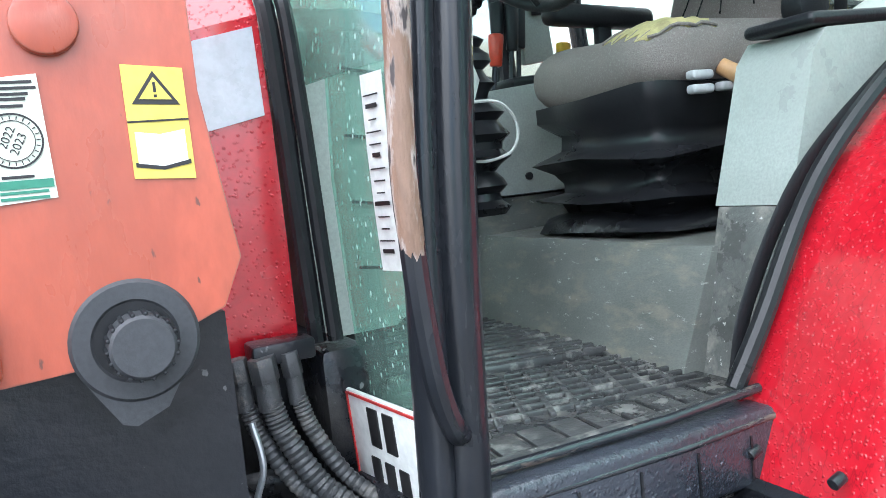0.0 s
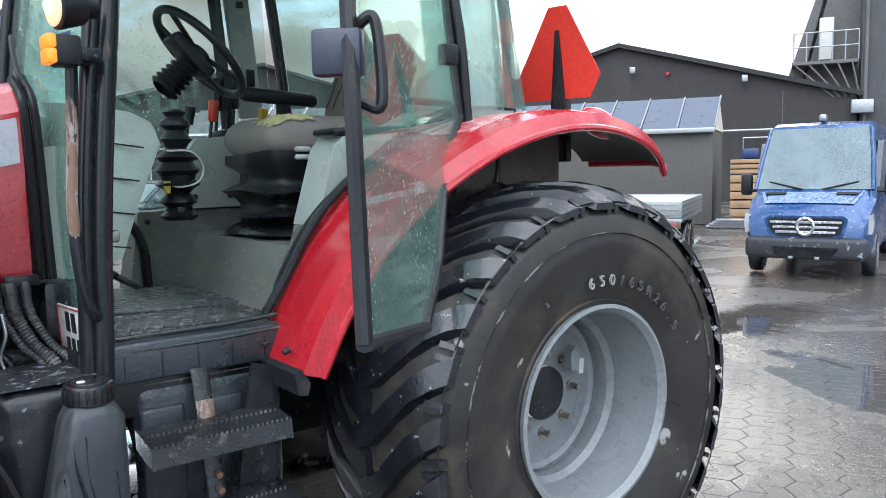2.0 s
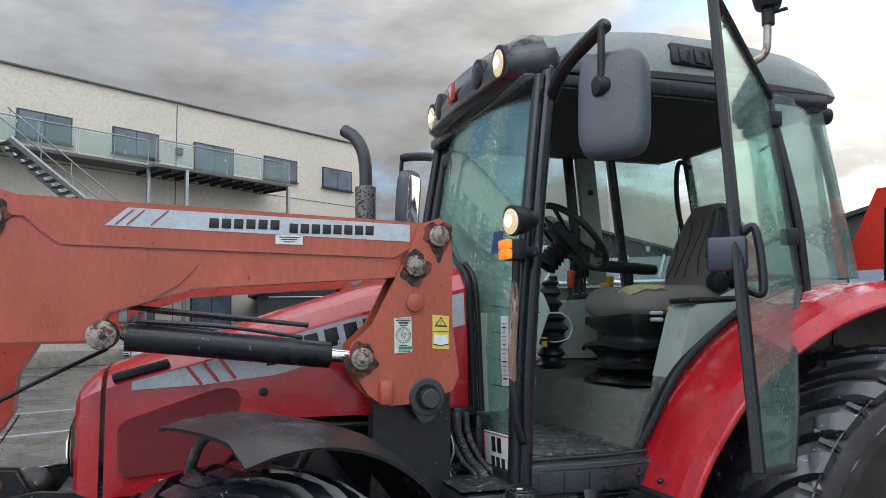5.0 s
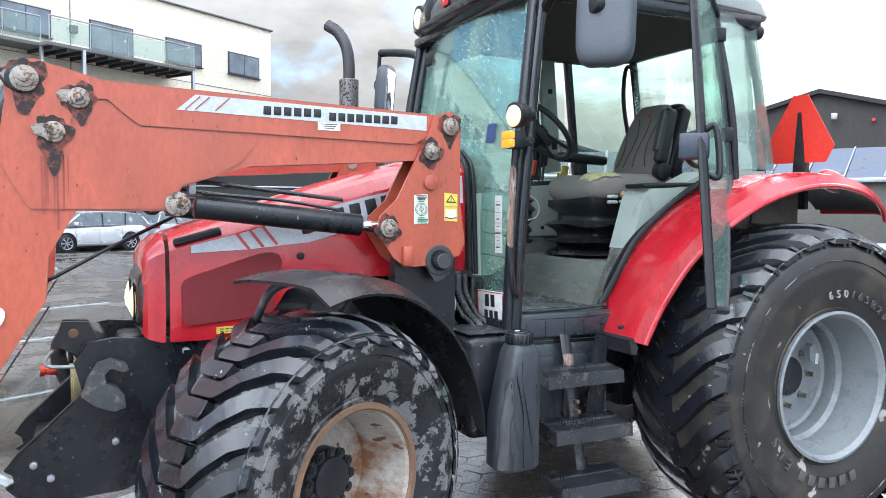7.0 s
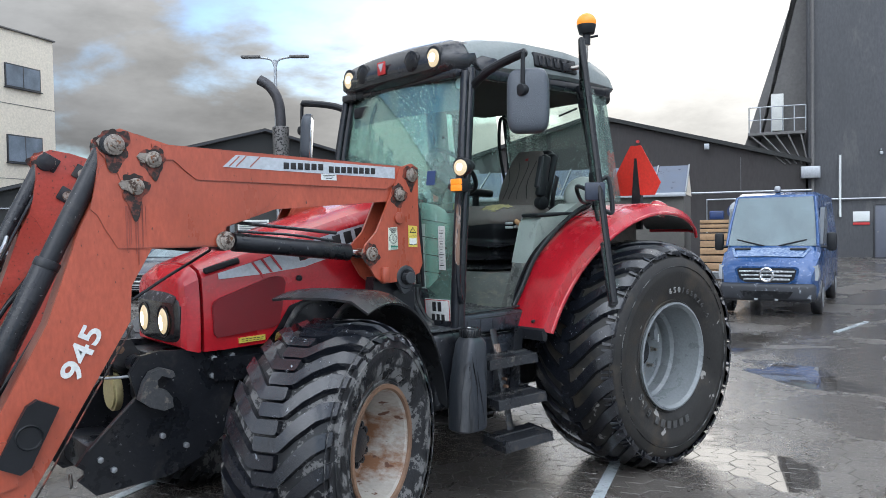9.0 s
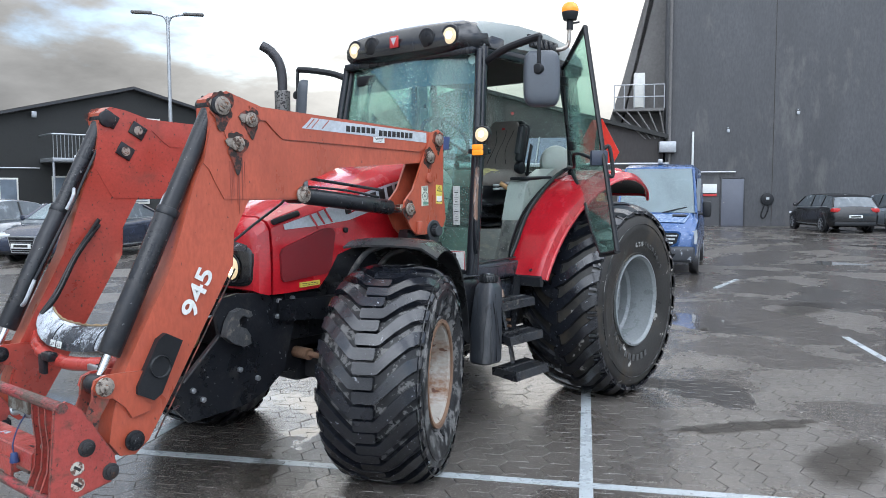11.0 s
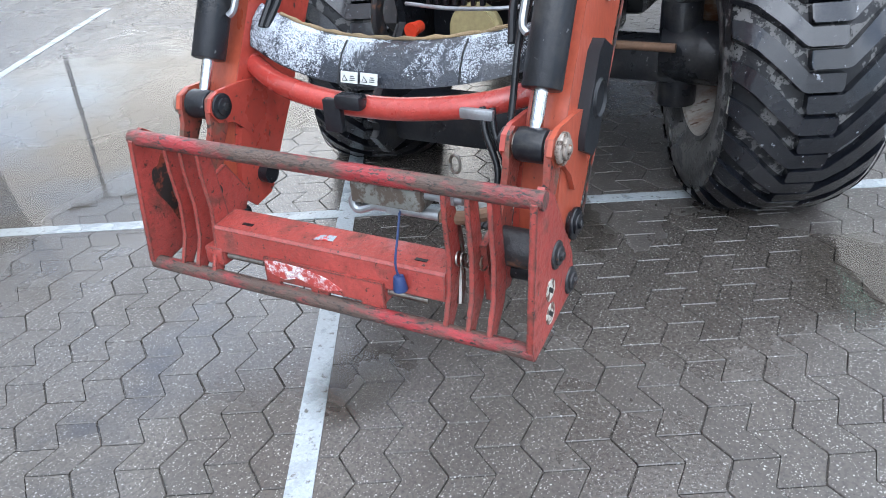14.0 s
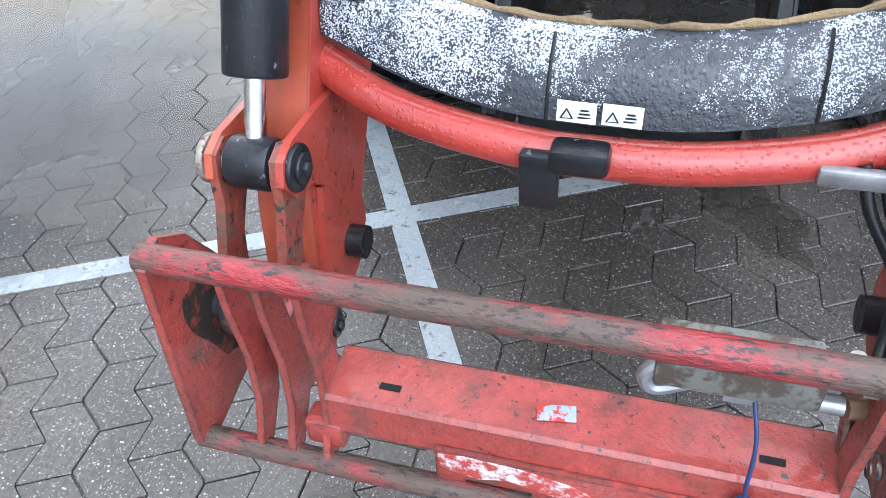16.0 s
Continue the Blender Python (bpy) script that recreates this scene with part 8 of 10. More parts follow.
for s in (-1, 1):
    yo, yi = s * 0.597, s * 0.492
    arm = part("loader_arm", slab(B(), ARM, yi, yo, bevel=0.008, segs=2), ORANGE, loader, "bent box-section loader arm in faded orange paint")
    part("inner_face", slab(B(), ARM, yi - s * 0.004, yi - s * 0.0005, bevel=0.001), ARM_INNER, arm, "red inner face of the arm")
    # upper cover and knee gusset stand a little proud
    cov = [(-1.92, 1.86), (-2.56, 1.875), (-3.03, 1.885), (-3.09, 1.93), (-3.14, 1.975), (-3.24, 1.975), (-3.24, 2.045), (-3.16, 2.04), (-1.80, 1.99), (-1.80, 1.93)]
    part("arm_cover", slab(B(), cov, yo, yo + s * 0.009, bevel=0.004, segs=2), ORANGE, arm)
    part("arm_cover", slab(B(), cov, yi, yi - s * 0.009, bevel=0.004, segs=2), ARM_INNER, arm)
    knee = [(-3.515, 1.745), (-3.485, 1.72), (-3.455, 1.66), (-3.40, 1.57), (-2.935, 1.572), (-2.885, 1.665), (-2.76, 1.70), (-2.66, 1.76), (-2.60, 1.83), (-2.66, 1.868), (-3.04, 1.88), (-3.15, 1.968), (-3.42, 1.968), (-3.47, 1.93)]
    part("knee_gusset", slab(B(), knee, yo, yo + s * 0.005, bevel=0.003), ORANGE, arm)
    part("knee_gusset", slab(B(), knee, yi, yi - s * 0.0065, bevel=0.003), ARM_INNER, arm)
    part("arm_seam", tube(B(), [V(-3.345, yo + s * 0.002, 1.22), V(-3.81, yo + s * 0.002, 0.46)], 0.004, 6), GREASE, arm)
    # decal along the arm, with plain blocks for the lettering
    band = lambda x: 1.995 + (x + 1.85) * -0.030
    part("arm_decal", slab(B(), [(-2.90, band(-2.9) - 0.075), (-2.83, band(-2.83) - 0.012), (-1.86, band(-1.86) - 0.012), (-1.86, band(-1.86) - 0.075)], yo + s * 0.0085, yo + s * 0.0115, bevel=0), SILVER, arm, "silver grey decal strip on the arm")
    for i in range(6):
        part("lettering_block", box(B(), V(-2.555 + 0.041 * i, yo + s * 0.0125, band(-2.5) - 0.046), (0.031, 0.003, 0.034), 0.003, pose(0, 0, 0, 0, 1.6, 0)), INK, arm)
    for i in range(8):
        part("lettering_block", box(B(), V(-2.285 + 0.039 * i, yo + s * 0.0125, band(-2.15) - 0.046), (0.030, 0.003, 0.034), 0.003, pose(0, 0, 0, 0, 1.6, 0)), INK, arm)
    for i in range(3):
        part("stripe_line", box(B(), V(-2.84 + 0.035 * i + (0.04 if i == 2 else 0), yo + s * 0.0125, band(-2.8) - 0.043), (0.005, 0.002, 0.075), 0, pose(0, 0, 0, 0, 47, 0)), ORANGE, arm)
    part("small_label", box(B(), V(-2.30, yo + s * 0.0105, 1.917), (0.095, 0.003, 0.032), 0), WHITE, arm, "small white label")
    for i in range(3):
        part("print_line", box(B(), V(-2.30, yo + s * 0.0125, 1.926 - 0.008 * i), (0.07 - 0.015 * i, 0.001, 0.003), 0), INK, arm)
    m = Matrix.Translation((-3.565, yo + s * 0.0075, 1.122)) @ (Matrix.Rotation(-math.radians(62), 4, "Y") if s < 0 else Matrix.Rotation(-math.radians(62), 4, "Y")) @ Matrix.Rotation(radians(90), 4, "X") @ (Matrix.Identity(4) if s < 0 else Matrix.Rotation(math.pi, 4, "Y"))
    letters("arm_number", "945", 0.125, m @ Matrix.Diagonal((1.35, 1, 1, 1)), WHITE, arm, 0.001, "white number on the arm", 0.0025)
    # step pad on the arm
    ax = V(0.475, 0, 0.88).normalized()
    pc = V(-3.79, yo + s * 0.012, 0.80)
    pb = (pc, ax, V(ax.z, 0, -ax.x), V(0, s, 0))
    pad = part("rubber_pad", slab(B(), [(-0.15, -0.05), (-0.12, -0.065), (0.11, -0.065), (0.15, -0.04), (0.15, 0.055), (-0.11, 0.065), (-0.15, 0.04)], -0.012, 0.022, bevel=0.008, segs=2, basis=pb), PLASTIC, arm, "black rubber cover on the arm")
    part("pad_ring", lathe(B(), [(0.045, 0.0), (0.05, s * 0.008), (0.055, 0.0)], pc + V(0, s * 0.022, 0), 24), PLASTIC, pad)
    # knuckle pins
    for x, z, r, run in ((-3.41, 2.03, 0.042, 0.05), (-3.237, 1.972, 0.034, 0.03), (-3.32, 1.847, 0.034, 0.10)):
        part("grease_patch", slab(B(), blob(x, z, r * 1.75, run, int(-x * 1000)), yo + s * 0.0102, yo + s * 0.0112, bevel=0), GREASE, arm, "black grease round the pin")
        pin((x, yi - s * 0.02, z), (x, yo + s * 0.026, z), r, PIN, arm)
        part("keeper_tab", slab(B(), [(x - 0.075, z + 0.012), (x - 0.06, z + 0.028), (x, z + 0.03), (x, z - 0.03), (x - 0.06, z - 0.012)], yo + s * 0.0112, yo + s * 0.016, bevel=0.002), PIN, arm)
        part("pin_plate", box(B(), (x, yi - s * 0.012, z), (0.10, 0.012, 0.08), 0.02, pose(0, 0, 0, 0, 30, 0)), BLACK, arm)
    part("bore", rod(B(), (-3.325, yo, 1.965), (-3.325, yo + s * 0.0075, 1.965), 0.02, 16), SEAL, arm)
    gs = random.Random(11)
    for k in range(9):
        x, top, run, wd = -3.36 + 0.011 * k + gs.uniform(-0.006, 0.006), 1.80 - 0.01 * abs(k - 4), gs.uniform(0.08, 0.30), gs.uniform(0.002, 0.006)
        part("grease_streak", slab(B(), [(x - wd, top), (x + wd, top), (x + wd * 0.3, top - run), (x - wd * 0.3, top - run)], yo + s * 0.005, yo + s * 0.0062, bevel=0), STREAK, arm)
    part("knuckle_plate", slab(B(), [(-3.47, 2.07), (-3.38, 2.105), (-3.30, 2.08), (-3.2, 1.99), (-3.25, 1.93), (-3.30, 1.79), (-3.36, 1.80), (-3.40, 1.92), (-3.475, 2.0)], yo, yo + s * 0.010, bevel=0.003), ORANGE, arm)
    # post on the tractor frame
    POST = [(-1.70, 1.985), (-1.70, 1.62), (-1.675, 1.43), (-1.70, 1.375), (-1.80, 1.335), (-1.96, 1.325), (-2.02, 1.37), (-2.09, 1.48), (-2.08, 1.545), (-2.0, 1.62), (-1.86, 1.90), (-1.83, 1.985), (-1.75, 2.01)]
    pos = part("loader_post", slab(slab(B(), POST, s * 0.602, s * 0.618, bevel=0.004), POST, s * 0.462, s * 0.478, bevel=0.004), ORANGE, loader, "orange loader post of two plates")
    part("post_web", box(B(), V(-1.725, s * 0.54, 1.66), (0.03, 0.13, 0.5), 0.004), ORANGE, pos)
    for x, z, r in ((-1.753, 1.942, 0.035), (-1.843, 1.83, 0.035), (-2.043, 1.497, 0.035)):
        part("grease_patch", slab(B(), blob(x, z, r * 1.6, 0.03, int(-x * 1000)), s * 0.6182, s * 0.6192, bevel=0), GREASE, pos)
        pin((x, s * 0.455, z), (x, s * 0.638, z), r, PIN, pos)
    part("cap_disc", rod(B(), (-1.845, s * 0.617, 1.695), (-1.845, s * 0.632, 1.695), 0.033, 24, bevel=0.003), ORANGE, pos)
    part("post_nub", box(B(), V(-1.955, s * 0.63, 1.375), (0.05, 0.03, 0.09), 0.012), ORANGE, pos)
    # safety labels
    lab = part("warning_label", slab(B(), [(-1.812, 1.495), (-1.748, 1.490), (-1.748, 1.612), (-1.812, 1.618)], s * 0.618, s * 0.6205, bevel=0), YELLOW, pos, "yellow warning label with triangle and open book")
    for tri_, mt, d in ((((-1.805, 1.575), (-1.755, 1.572), (-1.78, 1.61)), INK, 0.0213), (((-1.797, 1.580), (-1.763, 1.578), (-1.78, 1.603)), YELLOW, 0.0221)):
        part("triangle", slab(B(), tri_, s * 0.6205, s * (0.6 + d), bevel=0), mt, lab)
    part("exclamation", box(box(B(), V(-1.78, s * 0.6223, 1.592), (0.003, 0.001, 0.011), 0), V(-1.78, s * 0.6223, 1.5825), (0.003, 0.001, 0.003), 0), INK, lab)
    part("label_rule", box(B(), V(-1.78, s * 0.621, 1.556), (0.064, 0.001, 0.002), 0), INK, lab)
    for q in (-1, 1):
        part("book_page", slab(B(), [(-1.78, 1.506), (-1.78 + q * 0.026, 1.511), (-1.78 + q * 0.026, 1.545), (-1.78, 1.541)], s * 0.6205, s * 0.622, bevel=0), WHITE, lab)
        part("book_edge", slab(B(), [(-1.78, 1.502), (-1.78 + q * 0.029, 1.507), (-1.78 + q * 0.029, 1.512), (-1.78, 1.506)], s * 0.6205, s * 0.6216, bevel=0), INK, lab)
    cert = part("inspection_label", slab(B(), [(-1.925, 1.478), (-1.858, 1.482), (-1.862, 1.61), (-1.925, 1.605)], s * 0.618, s * 0.6205, bevel=0), CREAM, pos, "pale inspection sticker with a round dial")
    cert.location = (0.003, 0, 0.035)
    lab.location = (0.034, 0, 0.034)
    part("dial_ring", lathe(B(), [(0.0285, 0), (0.0285, s * 0.001), (0.0265, s * 0.001), (0.0265, 0)], (-1.892, s * 0.6205, 1.543), 40), INK, cert)
    part("dial_ring", lathe(B(), [(0.021, 0), (0.021, s * 0.001), (0.0202, s * 0.001), (0.0202, 0)], (-1.892, s * 0.6205, 1.543), 40), INK, cert)
    for k in range(24):
        a = 2 * math.pi * k / 24
        part("dial_tick", box(B(), V(-1.892 + 0.0237 * math.cos(a), s * 0.6212, 1.543 + 0.0237 * math.sin(a)), (0.0035, 0.0008, 0.001), 0, pose(0, 0, 0, 0, -math.degrees(a), 0)), INK, cert)
    flip = Matrix.Identity(4) if s < 0 else Matrix.Rotation(math.pi, 4, "Y")
    for txt, dz in (("2022", 0.006), ("2023", -0.006)):
        letters("dial_year", txt, 0.012, Matrix.Translation((-1.892 + dz * -0.8, s * 0.6212, 1.543 + dz * 0.6)) @ Matrix.Rotation(radians(-62), 4, "Y") @ Matrix.Rotation(radians(90), 4, "X") @ flip, INK, cert, 0.0003)
    for i, (zz, ww) in enumerate(((1.602, 0.05), (1.596, 0.056), (1.590, 0.04), (1.585, 0.034), (1.578, 0.028), (1.506, 0.03))):
        part("print_line", box(B(), V(-1.892, s * 0.6211, zz), (ww, 0.001, 0.003), 0), INK, cert)
    part("logo_bar", box(B(), V(-1.885, s * 0.6211, 1.498), (0.05, 0.001, 0.009), 0), GREENINK, cert)
    for i in range(2):
        part("print_line", box(B(), V(-1.888, s * 0.6211, 1.490 - 0.006 * i), (0.045, 0.001, 0.003), 0), GREENINK, cert)
    # locking knob at the foot of the post
    kc = V(-1.80, s * 0.585, 1.354)
    kb = part("lock_ring", lathe(B(), [(0.066, s * 0.005), (0.068, s * 0.035), (0.064, s * 0.04), (0.046, s * 0.04), (0.041, s * 0.034), (0.04, s * 0.005)], kc, 40), GREYPLASTIC, pos, "thick black locking ring")
    part("lock_tab", slab(B(), [(-1.855, 1.314), (-1.745, 1.324), (-1.775, 1.274), (-1.81, 1.259), (-1.825, 1.264)], s * 0.595, s * 0.62, bevel=0.005), GREYPLASTIC, kb)
    part("ring_well", rod(B(), kc + V(0, s * 0.034, 0), kc + V(0, s * 0.0365, 0), 0.047, 28), SEAL, kb)
    part("lock_knob", lathe(B(), [(0.0, s * 0.078), (0.031, s * 0.078), (0.0345, s * 0.074), (0.0355, s * 0.04), (0.0355, s * 0.01)], kc + V(0.004, 0, -0.003), 30), GREYPLASTIC, kb, "knurled black knob")
    for k in range(18):
        a = 2 * math.pi * k / 18
        part("knob_rib", box(B(), kc + V(0.004 + 0.0355 * math.cos(a), s * 0.056, -0.003 + 0.0355 * math.sin(a)), (0.005, 0.038, 0.005), 0.002, pose(0, 0, 0, 0, -math.degrees(a), 0)), PLASTIC, kb)
    # lift ram
    ya = s * 0.545
    a, b = V(-2.90, ya, 1.592), V(-2.043, ya, 1.497)
    d = (b - a).normalized()
    ram = part("lift_cylinder", rod(B(), a + d * 0.07, b - d * 0.10, 0.047, 28, bevel=0.006), BLACK, loader, "black lift cylinder")
    part("chrome_rod", rod(B(), b - d * 0.12, b - d * 0.02, 0.024, 20), CHROME, ram, "chrome piston rod")
    part("cylinder_eye", rod(B(), a + V(0, -0.05, 0), a + V(0, 0.05, 0), 0.05, 20, bevel=0.006), BLACK, ram)
    pin((a.x, s * 0.48, a.z), (a.x, s * 0.625, a.z), 0.042, PIN, ram)
    part("guard_rail", tube(B(), [a + UP * 0.10 + d * 0.08, b + UP * 0.10 - d * 0.18], 0.009, 8), BLACK, ram)
    part("guard_clip", box(B(), a + UP * 0.08 + d * 0.06, (0.03, 0.05, 0.07), 0.006), GALV, ram)
    part("oil_pipe", tube(B(), spline([a + UP * 0.055 + d * 0.1, a + UP * 0.065 + d * 0.4, b + UP * 0.055 - d * 0.2]), 0.007, 8), BLACK, ram)
    # tool ram in front of the lower arm
    a, b = V(-3.425, ya, 2.03), V(-4.055, ya, 0.755)
    d = (b - a).normalized()
    tool = part("tool_cylinder", rod(B(), a + d * 0.03, a + d * 1.28, 0.043, 28, bevel=0.006), BLACK, loader, "long black tool cylinder, scratched and wet")
    part("cylinder_sleeve", rod(B(), a + d * 0.58, a + d * 1.285, 0.052, 28, bevel=0.006), BLACK, tool)
    part("cylinder_band", rod(B(), a + d * 0.56, a + d * 0.60, 0.055, 28, bevel=0.004), BLACK, tool)
    part("chrome_rod", rod(B(), a + d * 1.27, b - d * 0.02, 0.0185, 20), CHROME, tool, "chrome piston rod")
    part("rod_eye", rod(B(), b + V(0, -0.04, 0), b + V(0, 0.04, 0), 0.045, 24, bevel=0.008), BLACK, tool)
    part("cylinder_eye", rod(B(), a + V(0, -0.075, 0), a + V(0, 0.075, 0), 0.048, 24, bevel=0.006), BLACK, tool)
    part("oil_pipe", tube(B(), spline([a + d * 0.2 + V(0.03, -s * 0.05, 0), a + d * 0.6 + V(0.02, -s * 0.07, 0), a + d * 1.0 + V(0, -s * 0.075, 0)]), 0.008, 8), BLACK, tool)
    part("pipe_elbow", tube(B(), spline([a + d * 1.0 + V(0, -s * 0.075, 0), a + d * 1.12 + V(0, -s * 0.078, 0), a + d * 1.15 + V(0, -s * 0.06, 0)]), 0.011, 8), GALV, tool, "zinc pipe elbow")
    part("pipe_elbow", tube(B(), spline([a + d * 0.45 + V(0, -s * 0.05, 0), a + d * 0.5 + V(0, -s * 0.08, 0), a + d * 0.58 + V(0, -s * 0.075, 0)]), 0.011, 8), GALV, tool)
    # link between rod end and carrier
    for q in (-1, 1):
        part("tilt_link", slab(B(), [(-4.10, 0.755), (-4.09, 0.787), (-4.055, 0.80), (-4.02, 0.785), (-4.008, 0.745), (-4.035, 0.68), (-4.075, 0.62), (-4.095, 0.53), (-4.125, 0.485), (-4.17, 0.49), (-4.18, 0.535), (-4.135, 0.63), (-4.105, 0.70)], ya + q * 0.046, ya + q * 0.064, bevel=0.005, segs=2), LINKM, tool, "worn rusty red tilt link")
    pin((b.x, s * 0.47, b.z), (b.x, s * 0.634, b.z), 0.038, PIN, tool)
    pin((b.x, s * 0.60, b.z), (b.x, s * 0.462, b.z), 0.036, BLACK, tool)
    for y0, y1, mt in ((0.5975, 0.6125, ORANGE), (0.4735, 0.4875, ARM_INNER)):
        part("arm_link", slab(B(), [(-4.105, 0.75), (-4.09, 0.788), (-4.05, 0.803), (-3.95, 0.80), (-3.84, 0.79), (-3.83, 0.60), (-3.925, 0.585), (-3.955, 0.64), (-4.01, 0.69), (-4.075, 0.708)], s * y0, s * y1, bevel=0.004, segs=2), mt, arm, "orange plate that carries the tilt link pin")
    for x, z, r in ((-3.918, 0.48, 0.042),):
        pin((x, s * 0.44, z), (x, s * 0.622, z), r, BLACK, arm)
    # carrier end plate
    END = [(-4.25, 0.645), (-4.20, 0.672), (-4.14, 0.63), (-4.08, 0.53), (-4.0, 0.40), (-3.985, 0.32), (-4.02, 0.275), (-4.10, 0.26), (-4.27, 0.225), (-4.285, 0.26)]
    if s < 0:
        carrier = part("tool_carrier", tube(B(), [(-4.222, -0.655, 0.648), (-4.222, 0.0, 0.646), (-4.222, 0.655, 0.648)], 0.024, 18), WORN, loader, "worn red tool carrier top tube")
        part("bottom_tube", tube(B(), [(-4.262, -0.645, 0.245), (-4.262, 0.0, 0.245), (-4.262, 0.645, 0.245)], 0.022, 18), WORN, carrier, "worn red bottom tube")
    part("end_plate", slab(B(), END, s * 0.628, s * 0.646, bevel=0.004), HITCH, carrier, "worn red carrier end plate")
    for x, z in ((-4.121, 0.453), (-4.018, 0.321)):
        pin((x, s * 0.60, z), (x, s * 0.654, z), 0.034, RUSTBLACK, carrier)
        pin((x, s * 0.60, z), (x, s * 0.466, z), 0.033, BLACK, carrier)
    for z in (0.375, 0.305):
        part("round_label", rod(B(), (-4.165, s * 0.646, z), (-4.165, s * 0.648, z), 0.03, 20), LABEL_WORN, carrier, "worn round white label")
        part("label_print", box(B(), V(-4.165, s * 0.6485, z), (0.035, 0.001, 0.012), 0, pose(0, 0, 0, 0, 40, 0)), INK, carrier)
    part("grease_smear", slab(B(), [(-4.135 + 0.06 * math.cos(a) * (1 + 0.2 * math.sin(3 * a)) - 0.25 * 0.12 * math.sin(a), 0.44 + 0.125 * math.sin(a) * (1 + 0.12 * math.cos(5 * a))) for a in [2 * math.pi * k / 36 for k in range(36)]], s * 0.6265, s * 0.628, bevel=0), GREASE, carrier, "black grease inside the end plate")
    RIB = [(-4.235, 0.64), (-4.19, 0.64), (-4.175, 0.50), (-4.16, 0.38), (-4.18, 0.32), (-4.235, 0.25), (-4.275, 0.25), (-4.235, 0.35), (-4.225, 0.45), (-4.235, 0.56)]
    for y in (0.52, 0.46, 0.395):
        part("rib", slab(B(), RIB, s * y - 0.007, s * y + 0.007, bevel=0.003), HITCH, carrier)
    part("pivot_tube", rod(B(), (-4.121, s * 0.49, 0.453), (-4.121, s * 0.60, 0.453), 0.052, 28, bevel=0.006), RUSTBLACK, carrier, "greasy black pivot tube")
    part("pivot_lug", slab(B(), [(-4.19, 0.48), (-4.06, 0.52), (-3.98, 0.40), (-4.04, 0.28), (-4.16, 0.30)], s * 0.465, s * 0.485, bevel=0.005), HITCH, carrier)
    # plates welded to the arm foot
    part("foot_plate", slab(B(), [(-3.985, 0.66), (-3.84, 0.62), (-3.835, 0.47), (-3.90, 0.40), (-3.98, 0.385), (-4.03, 0.43), (-4.025, 0.52)], s * 0.474, s * 0.4875, bevel=0.004, segs=2), ARM_INNER, arm)

# rail between the ribs
rail = [(-4.240, 0.398), (-4.232, 0.405), (-4.135, 0.415), (-4.125, 0.405), (-4.13, 0.34), (-4.14, 0.335), (-4.238, 0.32), (-4.246, 0.325)]
part("carrier_rail", slab(B(), rail, -0.388, 0.388, bevel=0.003), HITCH, carrier, "red folded steel rail of the carrier")
plate = slab(B(), [(-0.205, 0.345), (-0.205, 0.275), (0.2, 0.275), (0.2, 0.345)], -4.256, -4.246, "x", 0.002)
for y0, y1, z0, z1 in ((-0.205, 0.2, 0.24, 0.262), (-0.205, -0.13, 0.262, 0.275), (-0.02, 0.04, 0.262, 0.275), (0.15, 0.2, 0.262, 0.275)):
    slab(plate, [(y0, z1), (y0, z0), (y1, z0), (y1, z1)], -4.256, -4.246, "x", 0.0)
part("centre_plate", plate, HITCH, carrier, "red centre plate with two slots")
part("plate_snow", slab(B(), [(0.195, 0.335), (0.15, 0.342), (0.06, 0.338), (-0.02, 0.322), (-0.07, 0.295), (-0.02, 0.28), (0.02, 0.284), (0.08, 0.30), (0.13, 0.285), (0.19, 0.30)], -4.2575, -4.256, "x", 0), mat("snow rests on worn red", (0.5, 0.07, 0.06), 0.5, fleck=(0.82, 0.84, 0.86), fleck_at=(0.46, 0.6), fleck_scale=40, fleck_detail=9.0, bump=0.5), carrier, "melting snow on the plate")
part("paint_chip", box(B(), V(-4.19, 0.015, 0.411), (0.03, 0.06, 0.002), 0.0005, pose(0, 0, 0, 0, 0, 9)), CHIP, carrier, "grey blue bare patch")
for y0, y1 in ((0.36, 0.225), (-0.17, -0.33)):
    part("lock_rod", rod(B(), (-4.225, y0, 0.305), (-4.225, y1, 0.305), 0.011, 12), STEEL, carrier, "steel locking rod")
    part("lock_boss", box(B(), V(-4.225, y0 + (0.04 if y0 > 0 else 0), 0.305), (0.05, 0.07, 0.06), 0.008), HITCH, carrier)
part("lock_spring", tube(B(), [V(-4.19 + 0.018 * math.cos(a), -0.40 - 0.0022 * a / 1.0, 0.43 + 0.018 * math.sin(a)) for a in [0.45 * k for k in range(84)]], 0.003, 5), STEEL, carrier, "steel coil spring")
part("lock_lever", tube(B(), spline([(-4.17, -0.36, 0.62), (-4.15, -0.385, 0.5), (-4.17, -0.40, 0.38), (-4.2, -0.41, 0.30)]), 0.012), STEEL, carrier)
# hydraulic coupler under the top tube
cpl = part("hydraulic_coupler", box(B(), V(-4.185, -0.16, 0.59), (0.075, 0.21, 0.06), 0.006), mat("flaking grey coupler block", (0.2, 0.2, 0.18), 0.6, vary=0.3, bump=0.3, dirt=(0.08, 0.06, 0.045), dirt_at=(0.48, 0.56), dirt_scale=25), carrier, "flaking grey hydraulic coupler block")
part("coupler_mount", box(B(), V(-4.20, -0.15, 0.628), (0.03, 0.22, 0.025), 0.004), HITCH, cpl)
for y in (-0.10, -0.19):
    part("coupler_bolt", rod(B(), (-4.215, y, 0.632), (-4.232, y, 0.632), 0.012, 6), STEEL, cpl)
